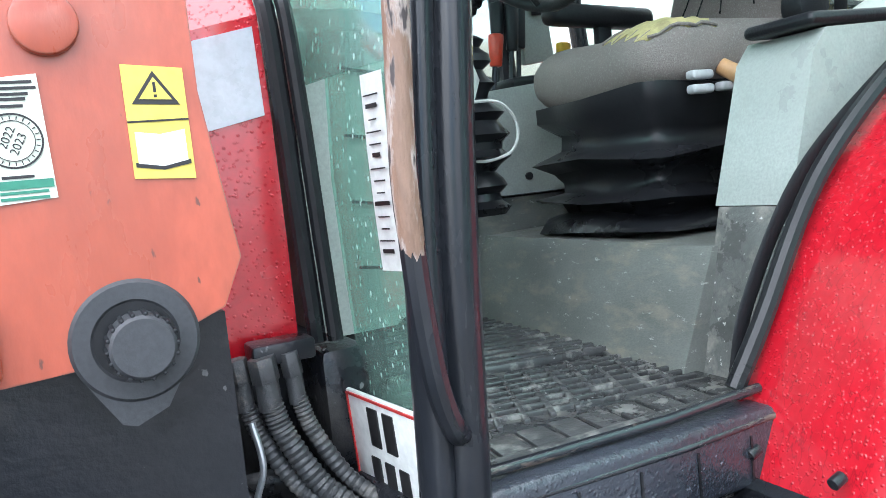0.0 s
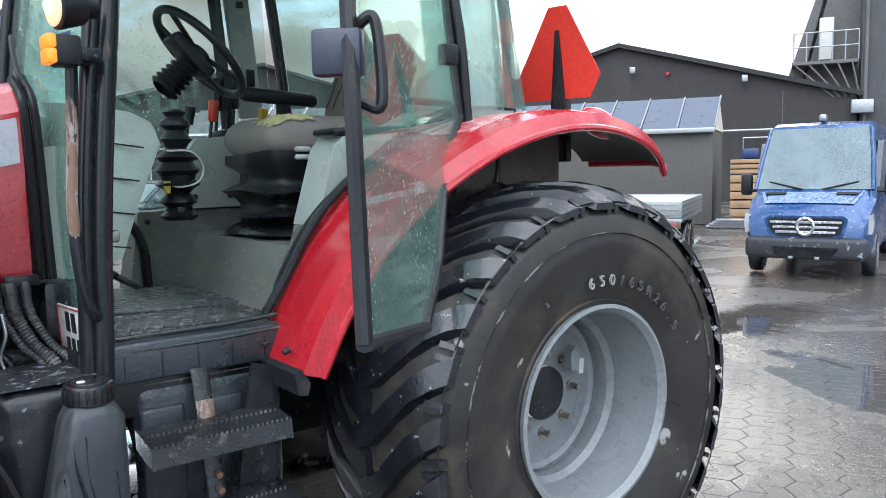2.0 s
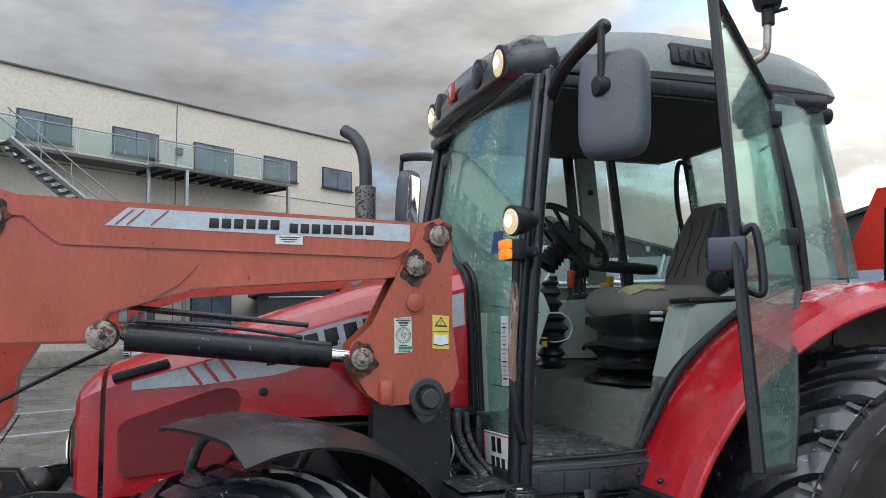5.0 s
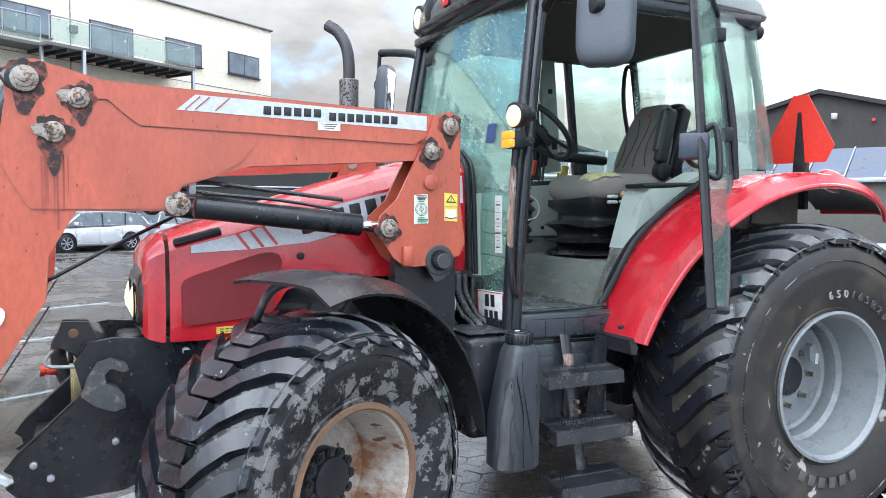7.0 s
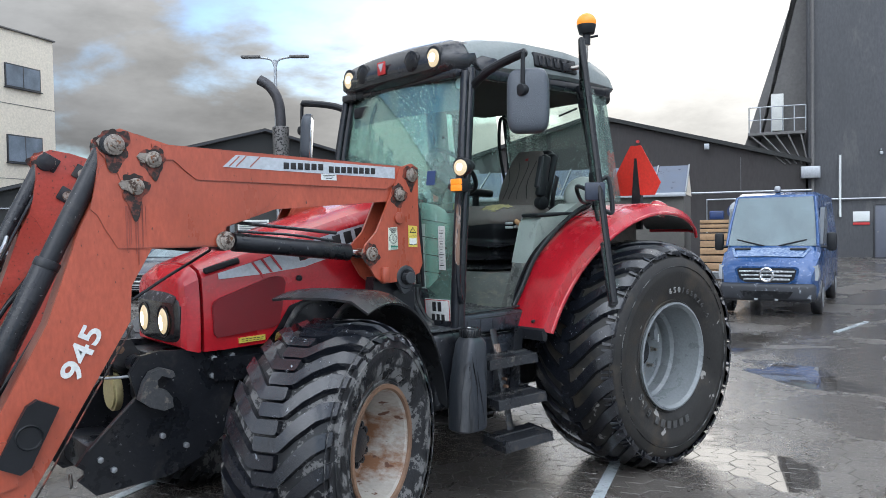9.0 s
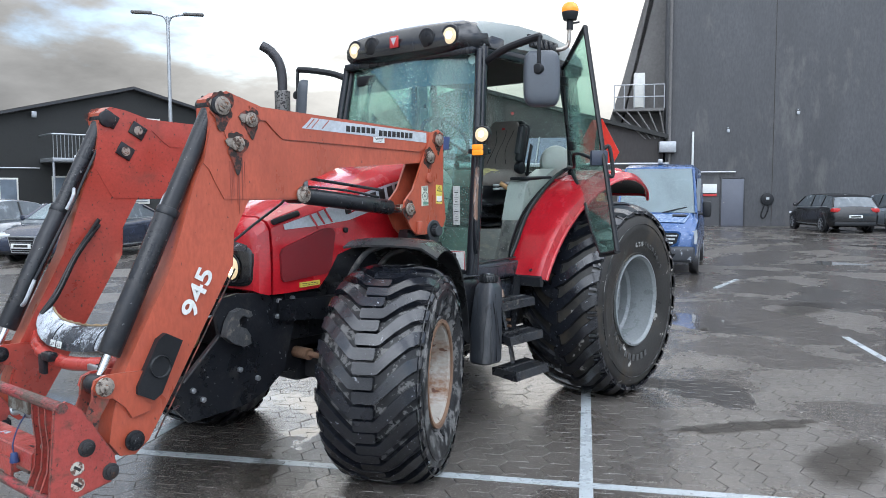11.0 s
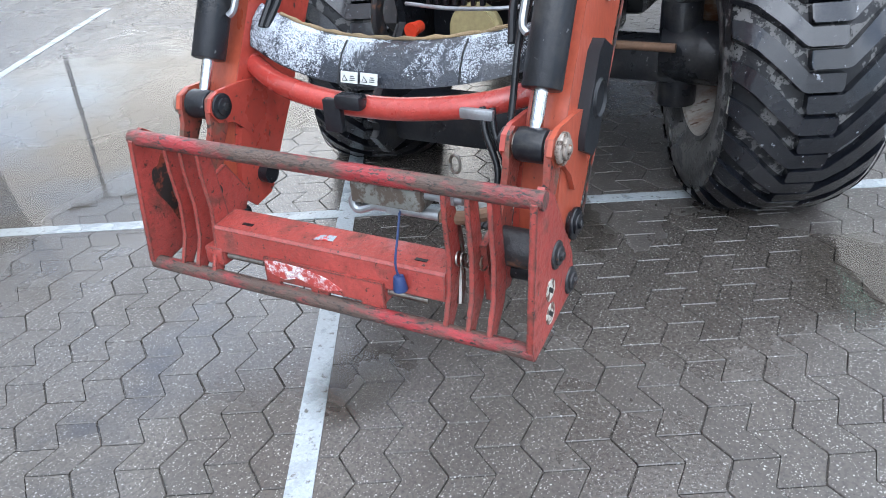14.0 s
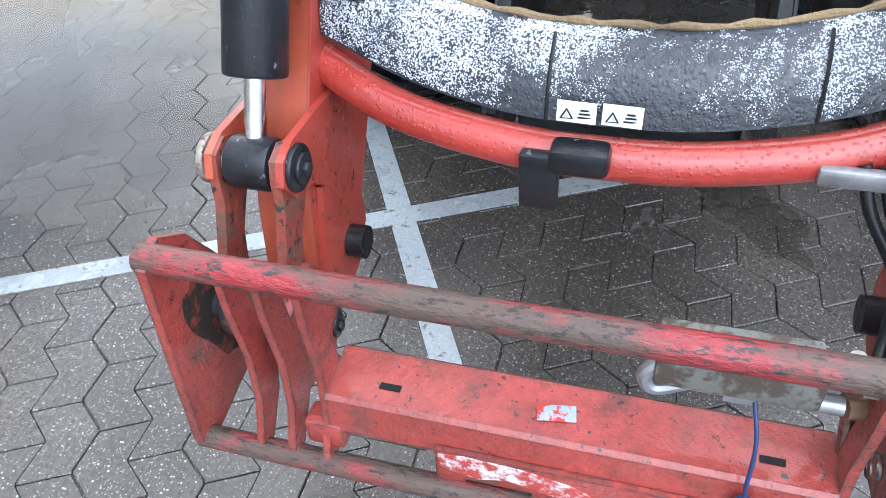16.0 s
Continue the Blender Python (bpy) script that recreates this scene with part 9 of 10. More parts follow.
for k, (y0, y1, z) in enumerate(((-0.10, -0.30, 0.545), (-0.26, -0.37, 0.60))):
    part("coupler_pipe", rod(B(), (-4.19, y0, z), (-4.19, y1, z), 0.014, 14), GALV, cpl)
    part("pipe_nut", rod(B(), (-4.19, y0 - 0.05, z), (-4.19, y0 - 0.09, z), 0.021, 6), GALV, cpl)
part("coupler_pipe", tube(B(), spline([(-4.19, -0.07, 0.58), (-4.20, -0.045, 0.555), (-4.20, -0.06, 0.53), (-4.19, -0.11, 0.545)]), 0.012), GALV, cpl)
part("hose_stub", tube(B(), spline([(-4.19, -0.30, 0.545), (-4.17, -0.36, 0.54), (-4.14, -0.42, 0.55)]), 0.018), RUST, cpl)
part("plug_cord", tube(B(), spline([(-4.19, -0.185, 0.56), (-4.24, -0.20, 0.50), (-4.265, -0.20, 0.43), (-4.265, -0.205, 0.385)]), 0.0032), BLUE, cpl, "blue cord")
part("plug", rod(B(), (-4.265, -0.205, 0.39), (-4.265, -0.208, 0.345), 0.014, 14, r2=0.021, bevel=0.004), BLUE, cpl, "blue dust plug")

cpl.location = (0, -0.06, 0)
part("rail_slot", box(B(), V(-4.20, 0.285, 0.4095), (0.012, 0.036, 0.002), 0), SEAL, carrier)
part("rail_slot", box(B(), V(-4.20, -0.30, 0.4095), (0.012, 0.036, 0.002), 0), SEAL, carrier)
carrier.location = (-0.035, 0, 0.06)

# bowed cross tube with snowy cover
bow = [(-3.88, -0.50, 0.80), (-3.95, -0.34, 0.765), (-3.985, -0.15, 0.745), (-3.99, 0, 0.74), (-3.985, 0.15, 0.745), (-3.95, 0.34, 0.765), (-3.88, 0.50, 0.80)]
cross = part("cross_tube", tube(B(), spline(bow), 0.034, 20), CROSS, loader, "bowed orange red cross tube")
sp = spline([V(-3.895, -0.485, 0.86), V(-3.955, -0.32, 0.825), V(-3.99, -0.15, 0.805), V(-3.995, 0, 0.80), V(-3.99, 0.15, 0.805), V(-3.955, 0.32, 0.825), V(-3.895, 0.485, 0.86)], 5)
rows = [[p + V(0.0, 0, 0.0), p + V(0.012, 0, 0.042), p + V(0.036, 0, 0.08), p + V(0.07, 0, 0.107), p + V(0.092, 0, 0.113)] for p in sp]
cover = part("hose_cover", sheet(B(), rows[::-1], 0.012), COVER, cross, "black cover over the hoses, dusted with snow")
part("debris_line", tube(B(), [r[4] + V(0.002, 0, 0.003 + 0.002 * math.sin(k * 2.3)) for k, r in enumerate(rows[3:-3])], lambda t: 0.006 + 0.002 * math.sin(t * 57), 8), mat("tan chaff and dust", (0.28, 0.2, 0.11), 0.8, vary=0.4, bump=0.8, grain=150), cross, "tan chaff along the cover's edge")
SNOWGRAIN = mat("wet grains of snow", (0.66, 0.71, 0.77), 0.4, vary=0.15, bump=0.3, grain=200)


def snow_depth(y, v):
    """How thick the melting snow lies on the cover, by the place across and up it."""
    d = 0.0
    for cy, cv, ry, rv, k in ((0.41, 0.55, 0.09, 0.5, 0.9), (0.27, 0.5, 0.10, 0.55, 1.25), (0.10, 0.72, 0.085, 0.36, 1.0), (-0.19, 0.45, 0.05, 0.35, 0.5), (-0.305, 0.5, 0.05, 0.4, 0.85), (-0.405, 0.55, 0.06, 0.45, 0.9)):
        d = max(d, k * math.exp(-(((y - cy) / ry) ** 2 + ((v - cv) / rv) ** 2)))
    return d + 0.42 * noise.noise(Vector((y * 26, v * 4, 3.7))) + 0.3 * noise.noise(Vector((y * 80, v * 12, 9.1)))


points, faces = [], []
for k in range(36000):
    u, v = random.uniform(0, len(rows) - 1.001), random.uniform(0.02, 0.98)
    i, jf = int(u), v * 3.999
    j, a, b = int(jf), u - int(u), jf - int(jf)
    p = rows[i][j].lerp(rows[i + 1][j], a).lerp(rows[i][j + 1].lerp(rows[i + 1][j + 1], a), b)
    du, dv = rows[i + 1][j] - rows[i][j], rows[i][j + 1] - rows[i][j]
    up = dv.cross(du).normalized()
    if up.z < 0:
        up = -up
    d = snow_depth(p.y, v)
    if d < random.uniform(0.10, 0.50):
        continue
    r = random.uniform(0.0008, 0.0019) * (1 + 0.7 * min(d, 1))
    e, f_ = du.normalized(), up.cross(du).normalized()
    turn, base = random.uniform(0, 1.0), len(points)
    for q in range(6):
        w = turn + q * math.pi / 3
        points.append(p + (e * math.cos(w) + f_ * math.sin(w)) * r * random.uniform(0.7, 1.2) - up * 0.001)
    points.append(p + up * r * 0.55)
    faces += [(base + q, base + (q + 1) % 6, base + 6) for q in range(6)]
snow_mesh = bpy.data.meshes.new("snow")
snow_mesh.from_pydata(points, [], faces)
snow_mesh.materials.append(SNOWGRAIN)
snow = new("snow", snow_mesh)
snow.parent, snow["label"] = cross, "thin wet melting snow"
for y in (-0.27, 0.095):
    i = min(range(len(sp)), key=lambda k: abs(sp[k].y - y))
    part("cover_joint", tube(B(), [q + V(-0.002, 0, 0.001) for q in rows[i][:4]], 0.003, 6), SEAL, cross)
for y in (0.042, -0.024):
    label = part("hazard_label", box(B(), V(-4.006, y, 0.827), (0.002, 0.058, 0.032), 0, pose(0, 0, 0, 0, 12, -3)), WHITE, cross, "small white hazard label")
    part("label_triangle", slab(B(), [(y + 0.004, 0.817), (y + 0.024, 0.817), (y + 0.014, 0.835)], -4.0095, -4.0085, "x", 0), INK, label)
    part("triangle_field", slab(B(), [(y + 0.0075, 0.819), (y + 0.0205, 0.819), (y + 0.014, 0.831)], -4.0105, -4.0096, "x", 0), WHITE, label)
    for k in range(3):
        part("print_line", box(B(), V(-4.009, y - 0.012, 0.82 + 0.006 * k), (0.001, 0.020 - 0.004 * k, 0.0025), 0), INK, label)
part("fold_bracket", box(box(B(), V(-4.035, 0.09, 0.72), (0.025, 0.06, 0.10), 0.006), V(-4.03, 0.03, 0.765), (0.05, 0.09, 0.045), 0.012), BLACK, cross, "black bracket on the cross tube")
cross.location = (0.03, 0, 0.03)
HS = (-0.36, -0.43)
# hoses from the cover down to the coupler
for k in range(2):
    o = 0.028 * k
    part("hose", tube(B(), spline([(-3.95, HS[0] - o, 0.80), (-3.98, HS[0] - 0.02 - o, 0.74), (-4.02, HS[1] - o, 0.66), (-4.06, HS[1] - 0.005 - o * 0.7, 0.58), (-4.12, HS[1] + 0.01 - o * 0.5, 0.53)], 10), 0.0095, 12), SEAL, loader, "black hydraulic hose")
part("hose", tube(B(), spline([(-3.80, HS[1] - 0.03, 1.12), (-3.90, HS[1] - 0.02, 0.98), (-3.97, HS[1] - 0.03, 0.86), (-4.03, HS[1] - 0.035, 0.72), (-4.06, HS[1] - 0.04, 0.64)], 10), 0.0095, 12), SEAL, loader, "black hydraulic hose")
part("hose_bracket", box(B(), V(-3.965, HS[0] + 0.01, 0.785), (0.02, 0.10, 0.03), 0.005), GALV, loader, "zinc hose bracket")
for s in (-1, 1):
    for k in range(2):
        part("hose", tube(B(), spline([(-3.5, s * 0.47, 1.45 - 0.03 * k), (-3.66, s * (0.44 - 0.02 * k), 1.25), (-3.78, s * (0.42 - 0.03 * k), 1.06), (-3.86, s * (0.43 - 0.02 * k), 0.95)]), 0.012, 8), SEAL, loader)
part("hose", tube(B(), [(-3.36, -0.50, 1.30), (-3.13, -0.46, 1.425), (-2.9, -0.42, 1.54), (-2.86, -0.46, 1.60)], 0.0075, 8), SEAL, loader)

# ---- cab interior ----
MATBASE = mat("wet black rubber mat", (0.03, 0.032, 0.034), 0.22, vary=0.4, bump=0.3, coat=0.4, dirt=(0.13, 0.125, 0.115), dirt_at=(0.54, 0.66), dirt_scale=16, fleck=(0.3, 0.3, 0.29), fleck_at=(0.70, 0.73), fleck_scale=85, fleck_detail=6.0)
mat_floor = part("floor_mat", box(B(), V(-1.12, 0.0, 1.074), (0.62, 1.22, 0.012), 0.003), MATBASE, tractor, "muddy ribbed rubber floor mat")
for i in range(15):
    part("mat_rib", box(B(), V(-1.11, -0.125 + 0.043 * i, 1.086), (0.56, 0.022, 0.022), 0.006, pose(0, 0, 0, 0, 0, -10)), MATRIB, mat_floor)
for r in range(8):
    part("mat_bar", box(B(), V(-1.12, -0.185 - 0.036 * r, 1.083), (0.56, 0.010, 0.012), 0.003, pose(0, 0, 0, 0, 0, -10)), MATRIB, mat_floor)
for k in range(11):
    part("mat_cross_bar", box(B(), V(-1.37 + 0.052 * k, -0.32, 1.083), (0.012, 0.29, 0.010), 0.003, pose(0, 0, 0, 0, 0, -22)), MATRIB, mat_floor)
for k in range(9):
    part("mat_tile", box(B(), V(-1.36 + 0.06 * k, -0.535, 1.082), (0.050, 0.095, 0.008), 0.003, pose(0, 0, 0, 0, 0, -6)), MATRIB, mat_floor)
part("mat_rim", box(B(), V(-1.13, -0.602, 1.088), (0.60, 0.02, 0.022), 0.006), MATRIB, mat_floor)
part("seat_platform", slab(B(), [(-0.85, 1.07), (-0.75, 1.31), (0.1, 1.33), (0.1, 1.07)], -0.42, 0.47, bevel=0.02, segs=3), DUSTY, tractor, "muddy grey seat platform")
# left wheel-arch trim: pale upper, scuffed lower
part("arch_trim", slab(B(), [(-0.715, 1.385), (-0.635, 1.65), (-0.60, 1.69), (-0.42, 1.70), (-0.22, 1.79), (0.2, 1.80), (0.2, 1.3), (-0.6, 1.385)], -0.575, -0.40, bevel=0.025, segs=3), TRIM, tractor, "scuffed grey green wheel-arch trim")
part("arch_skirt", slab(B(), [(-0.795, 1.07), (-0.717, 1.383), (-0.6, 1.383), (0.1, 1.3), (0.1, 1.07)], -0.57, -0.41, bevel=0.02, segs=3), MUD, tractor, "scuffed dark lower trim")
part("trim_flange", tube(B(), spline([(-0.90, -0.60, 1.12), (-0.86, -0.60, 1.24), (-0.73, -0.605, 1.43), (-0.53, -0.61, 1.58), (-0.31, -0.62, 1.71), (-0.15, -0.63, 1.77)]), 0.03, flat=(0.016, 0.004)), PLASTIC, tractor)
part("arm_pad", box(B(), V(-0.45, -0.50, 1.712), (0.38, 0.16, 0.026), 0.016, pose(0, 0, 0, 0, -2, 0), 3), PLASTIC, tractor, "black pad on the wheel-arch trim")
bm = B()
bmesh.ops.create_uvsphere(bm, u_segments=24, v_segments=14, radius=1, matrix=Matrix.Translation((0.0, -0.46, 1.84)) @ Matrix.Diagonal((0.2, 0.11, 0.15, 1)))
part("rear_arch_hump", bm, TRIM, tractor, "rounded grey green rear trim")
# right console with levers
part("side_console", slab(B(), [(-0.80, 1.42), (-0.79, 1.66), (-0.74, 1.72), (-0.45, 1.75), (0.15, 1.78), (0.15, 1.42)], 0.44, 0.64, bevel=0.03, segs=3), TRIM, tractor, "grey green side console")
part("console_base", slab(B(), [(-1.05, 1.07), (-1.0, 1.412), (0.15, 1.412), (0.15, 1.07)], 0.46, 0.62, bevel=0.02, segs=2), DUSTY, tractor, "dusty lower side panel")
part("console_top", box(B(), V(-0.30, 0.54, 1.765), (0.62, 0.16, 0.03), 0.012, pose(0, 0, 0, 0, -3, 0)), PLASTIC, tractor)
for x, y, h, mt, lb in ((-0.66, 0.50, 0.13, REDKNOB, "red lever knob"), (-0.42, 0.50, 0.10, YELLOWKNOB, "yellow lever knob"), (-0.47, 0.48, 0.05, YELLOWKNOB, "yellow knob"), (-0.56, 0.56, 0.24, PLASTIC, ""), (-0.52, 0.58, 0.26, PLASTIC, ""), (-0.60, 0.58, 0.24, PLASTIC, ""), (-0.76, 0.52, 0.10, PLASTIC, "")):
    lv = part("lever", rod(B(), (x, y, 1.70), (x + 0.02, y, 1.745 + h * 0.6), 0.008, 8), BLACK, tractor)
    part("lever_knob", rod(B(), (x + 0.02, y, 1.735 + h * 0.5), (x + 0.03, y, 1.765 + h), 0.018, 14, r2=0.024, bevel=0.006), mt, lv, lb)
for x, z in ((-0.75, 1.64), (-0.76, 1.47), (-0.6, 1.47), (-0.5, 1.6), (-0.97, 1.37)):
    part("trim_screw", rod(B(), (x, 0.43, z), (x, 0.442, z), 0.011, 10), PLASTIC, tractor)
# dashboard
dash = []
for x, zt, hw, zb in ((-1.50, 1.80, 0.30, 1.25), (-1.36, 1.80, 0.29, 1.25), (-1.27, 1.79, 0.27, 1.30), (-1.20, 1.78, 0.25, 1.48), (-1.13, 1.75, 0.235, 1.64), (-1.11, 1.72, 0.22, 1.67)):
    dash.append([V(x, -hw, zb), V(x, -hw, zt - 0.05), V(x, -hw * 0.8, zt), V(x, hw * 0.8, zt), V(x, hw, zt - 0.05), V(x, hw, zb)])
part("dashboard", skin(B(), dash), TRIM, tractor, "grey green dashboard cowl", 45)
part("front_bulkhead", box(B(), V(-1.50, 0, 1.16), (0.08, 0.84, 0.2), 0.02), BLACK, tractor)
for k in range(4):
    part("dash_joint", tube(B(), [(-1.24 + 0.02 * k, -0.262, 1.33 + 0.11 * k), (-1.42, -0.302, 1.36 + 0.11 * k)], 0.003, 5), SEAL, tractor)
# column, gaiter and wheel
g0, g1 = V(-1.0, 0.0, 1.40), V(-0.985, 0.0, 1.80)
prof = []
for i in range(25):
    t = i / 24
    r = 0.062 + 0.014 * math.sin(t * math.pi * 14) - 0.016 * t + (0.02 if 0.3 < t < 0.62 else 0)
    prof.append((r, 1.39 + 0.42 * t))
part("column_gaiter", lathe(B(), [(0.0, 1.385)] + prof + [(0.03, 1.82)], (-0.93, 0.15, 0), 24, "z"), SEAL, tractor, "ribbed black column gaiter", 30)
part("gaiter_tag", box(B(), V(-0.99, 0.10, 1.52), (0.004, 0.03, 0.045), 0.001, pose(0, 0, 0, 0, 0, 40)), YELLOW, tractor)
axis = V(0.72, 0.0, 0.69).normalized()
hubp = V(-0.85, 0.06, 2.03)
prof = []
qm = Matrix.Translation(hubp - axis * 0.19) @ axis.to_track_quat("Z", "Y").to_matrix().to_4x4()
for i in range(15):
    prof.append((0.052 + 0.009 * (1 if i % 2 else -1) - 0.01 * i / 14, 0.012 * i - 0.02))
part("wheel_gaiter", put(lathe(B(), prof, (0, 0, 0), 20, "z"), qm), SEAL, tractor, "ribbed tilt gaiter", 20)
part("column_switchgear", put(box(rod(B(), V(0, 0, 0.14), V(0, 0, 0.175), 0.055, 20), V(0.0, 0.02, 0.15), (0.12, 0.2, 0.05), 0.015), qm), PLASTIC, tractor)
for y in (-0.13, 0.13):
    part("stalk", put(tube(B(), [V(0, y * 0.6, 0.15), V(0.02, y * 1.3, 0.155)], 0.009, 8), qm), PLASTIC, tractor)
sw = part("steering_wheel", put(tube(B(), [V(0.205 * math.cos(a), 0.205 * math.sin(a), 0.19) for a in [2 * math.pi * k / 48 for k in range(48)]], 0.0165, 12, closed=True), qm), PLASTIC, tractor, "black steering wheel")
for k in range(3):
    a = radians(90 + 120 * k + 20)
    part("spoke", put(tube(B(), [V(0.03 * math.cos(a), 0.03 * math.sin(a), 0.185), V(0.2 * math.cos(a), 0.2 * math.sin(a), 0.19)], 0.012, 8, flat=(0.018, 0.008)), qm), PLASTIC, sw)
part("wheel_hub", put(rod(B(), V(0, 0, 0.17), V(0, 0, 0.2), 0.045, 20, bevel=0.008), qm), PLASTIC, sw)
part("pedal", box(B(), V(-1.22, -0.10, 1.20), (0.09, 0.08, 0.02), 0.006, pose(0, 0, 0, 0, 35, 0)), BLACK, tractor, "black pedal")
part("pedal_arm", tube(B(), spline([(-1.42, -0.12, 1.30), (-1.33, -0.11, 1.27), (-1.22, -0.10, 1.20)]), 0.013), BLACK, tractor)
part("door_latch", box(B(), V(-1.40, -0.63, 1.40), (0.05, 0.035, 0.035), 0.008), STEEL, tractor, "worn door latch pin")
part("cab_bar", tube(B(), spline([(-1.40, 0.5, 1.2), (-1.30, 0.5, 1.36), (-1.12, 0.48, 1.44), (-1.0, 0.45, 1.3), (-0.98, 0.44, 1.1)]), 0.02), SEAL, tractor)
part("loose_cable", tube(B(), spline([(-0.985, 0.10, 1.66), (-0.90, 0.07, 1.655), (-0.855, 0.07, 1.60), (-0.88, 0.06, 1.54), (-0.95, 0.075, 1.52), (-1.0, 0.11, 1.54)]), 0.004, 6), mat("grey white cable", (0.5, 0.5, 0.48), 0.4), tractor, "loose thin white cable round the column")
# seat
seat = thing("driver_seat", (-0.62, 0, 1.31), "torn grey fabric driver seat on a black suspension gaiter", "seat")


def rounded(c, s, b, m=None, n=3):
    return box(B(), c, s, b, m, n)


prof = []
for i, (sx, sy, z) in enumerate(((0.46, 0.44, 1.315), (0.52, 0.50, 1.325), (0.50, 0.48, 1.345), (0.41, 0.38, 1.365), (0.43, 0.40, 1.385), (0.53, 0.50, 1.40), (0.42, 0.38, 1.42), (0.42, 0.38, 1.45), (0.45, 0.42, 1.475), (0.53, 0.50, 1.495), (0.42, 0.38, 1.52), (0.41, 0.38, 1.56), (0.50, 0.46, 1.60), (0.50, 0.46, 1.645))):
    a, b = sx * 0.56, sy / 2
    prof.append([V(-0.64 + x * a, y * b, z + 0.008 * math.sin(7 * x + 5 * y + i)) for x, y in ((-1, -0.85), (-0.85, -1), (-0.3, -1.02), (0.3, -0.99), (0.85, -1), (1, -0.85), (1, 0.85), (0.85, 1), (0, 1.02), (-0.85, 1), (-1, 0.85), (-1.02, 0))])
part("suspension_gaiter", skin(B(), prof), SEAL, seat, "folded black rubber seat gaiter", 75)
part("seat_pan", rounded(V(-0.60, 0, 1.655), (0.46, 0.46, 0.05), 0.015), PLASTIC, seat)


def cushion_at(t, a, lift=0.0):
    """A place on the seat cushion: t runs from its front lip to its back, a round its section."""
    nose = min(1.0, t / 0.16)
    end = min(1.0, (1 - t) / 0.10)
    full = math.sqrt(max(0.0, 1 - (1 - nose) ** 2)) * math.sqrt(max(0.0, 1 - (1 - end) ** 2))
    w = (0.262 - 0.03 * (1 - nose)) * (0.75 + 0.25 * full)
    c, q = math.cos(a), math.sin(a)
    c, q = math.copysign(abs(c) ** 0.62, c), math.copysign(abs(q) ** 0.72, q)
    th = 0.012 + full * (0.066 if q > 0 else 0.082)
    dish = 0.014 * math.cos(math.pi * min(1.0, abs(c))) * (1 if q > 0 else 0) * full
    return V(-0.925 + 0.60 * t, (w + lift) * c, 1.712 - 0.012 * (1 - nose) + (th + lift) * q - dish)


cush = [[cushion_at(t, 2 * math.pi * k / 32) for k in range(32)] for t in (0.0, 0.012, 0.035, 0.07, 0.115, 0.17, 0.26, 0.36, 0.46, 0.56, 0.66, 0.76, 0.85, 0.92, 0.96, 0.985, 1.0)]
part("cushion", skin(B(), cush), FABRIC, seat, "torn grey brown fabric cushion", 80)
tear = [[cushion_at(0.035 + 0.034 * i + 0.012 * math.sin(2.1 * j), 1.75 + 0.105 * j + 0.06 * math.sin(1.7 * i), 0.0025 + 0.003 * math.sin(3 * i + 2 * j)) for j in range(11)] for i in range(9)]
part("foam_tear", sheet(B(), [r[::-1] for r in tear], 0.006), FOAM, seat, "bare yellow foam where the cover is torn", 70)
for j in (0, 10):
    part("torn_edge", tube(B(), [r[j] + V(0, 0, 0.002) for r in tear], 0.004, 6), FABRIC, seat)
back = []
lean = V(0.30, 0, 0.95).normalized()
for i in range(9):
    t = i / 8
    p = V(-0.43, 0, 1.76) + lean * (0.46 * t)
    w = (0.20, 0.225, 0.235, 0.235, 0.225, 0.21, 0.19, 0.165, 0.13)[i]
    th = (0.06, 0.07, 0.07, 0.065, 0.06, 0.058, 0.056, 0.052, 0.035)[i]
    nrm = V(lean.z, 0, -lean.x)
    back.append([p + V(0, w * math.cos(a), 0) + nrm * th * math.sin(a) * (0.75 + 0.25 * abs(math.cos(a))) for a in [2 * math.pi * k / 20 for k in range(20)]])
part("backrest", skin(B(), back), FABRIC, seat, "grey fabric backrest", 60)
for k in range(4):
    pts = [V(-0.43, 0, 1.76) + lean * (0.06 + 0.3 * t) + V(lean.z, 0, -lean.x) * -0.066 + V(0, -0.13 + 0.085 * k + 0.03 * math.sin(4 * t + k), 0) for t in [j / 6 for j in range(7)]]
    part("backrest_seam", tube(B(), pts, 0.0022, 6), SEAL, seat)
part("back_shell", rounded(V(-0.27, 0, 1.97), (0.07, 0.40, 0.44), 0.03, pose(0, 0, 0, 0, 17, 0)), PLASTIC, seat, "black backrest shell")
part("headrest", rounded(V(-0.20, -0.0, 2.10), (0.08, 0.26, 0.24), 0.035, pose(0, 0, 0, 0, 10, 0)), PLASTIC, seat, "black backrest extension")
part("badge", box(B(), V(-0.352, -0.02, 2.14), (0.004, 0.03, 0.02), 0, pose(0, 0, 0, 0, 17, 0)), REDINK, seat)
for y in (0.30,):
    part("armrest", rounded(V(-0.61, y, 1.90), (0.36, 0.08, 0.06), 0.025, pose(0, 0, 0, 0, 3, 0)), PLASTIC, seat, "black armrest")
    part("armrest_arm", box(B(), V(-0.60, y, 1.83), (0.05, 0.03, 0.12), 0.008), PLASTIC, seat)
part("raised_armrest", rounded(V(-0.44, -0.265, 2.0), (0.085, 0.055, 0.32), 0.025, pose(0, 0, 0, 0, 14, 0)), PLASTIC, seat, "black armrest folded upright")
part("armrest_pad", rounded(V(-0.478, -0.262, 2.03), (0.03, 0.045, 0.24), 0.012, pose(0, 0, 0, 0, 14, 0)), GREYPLASTIC, seat)
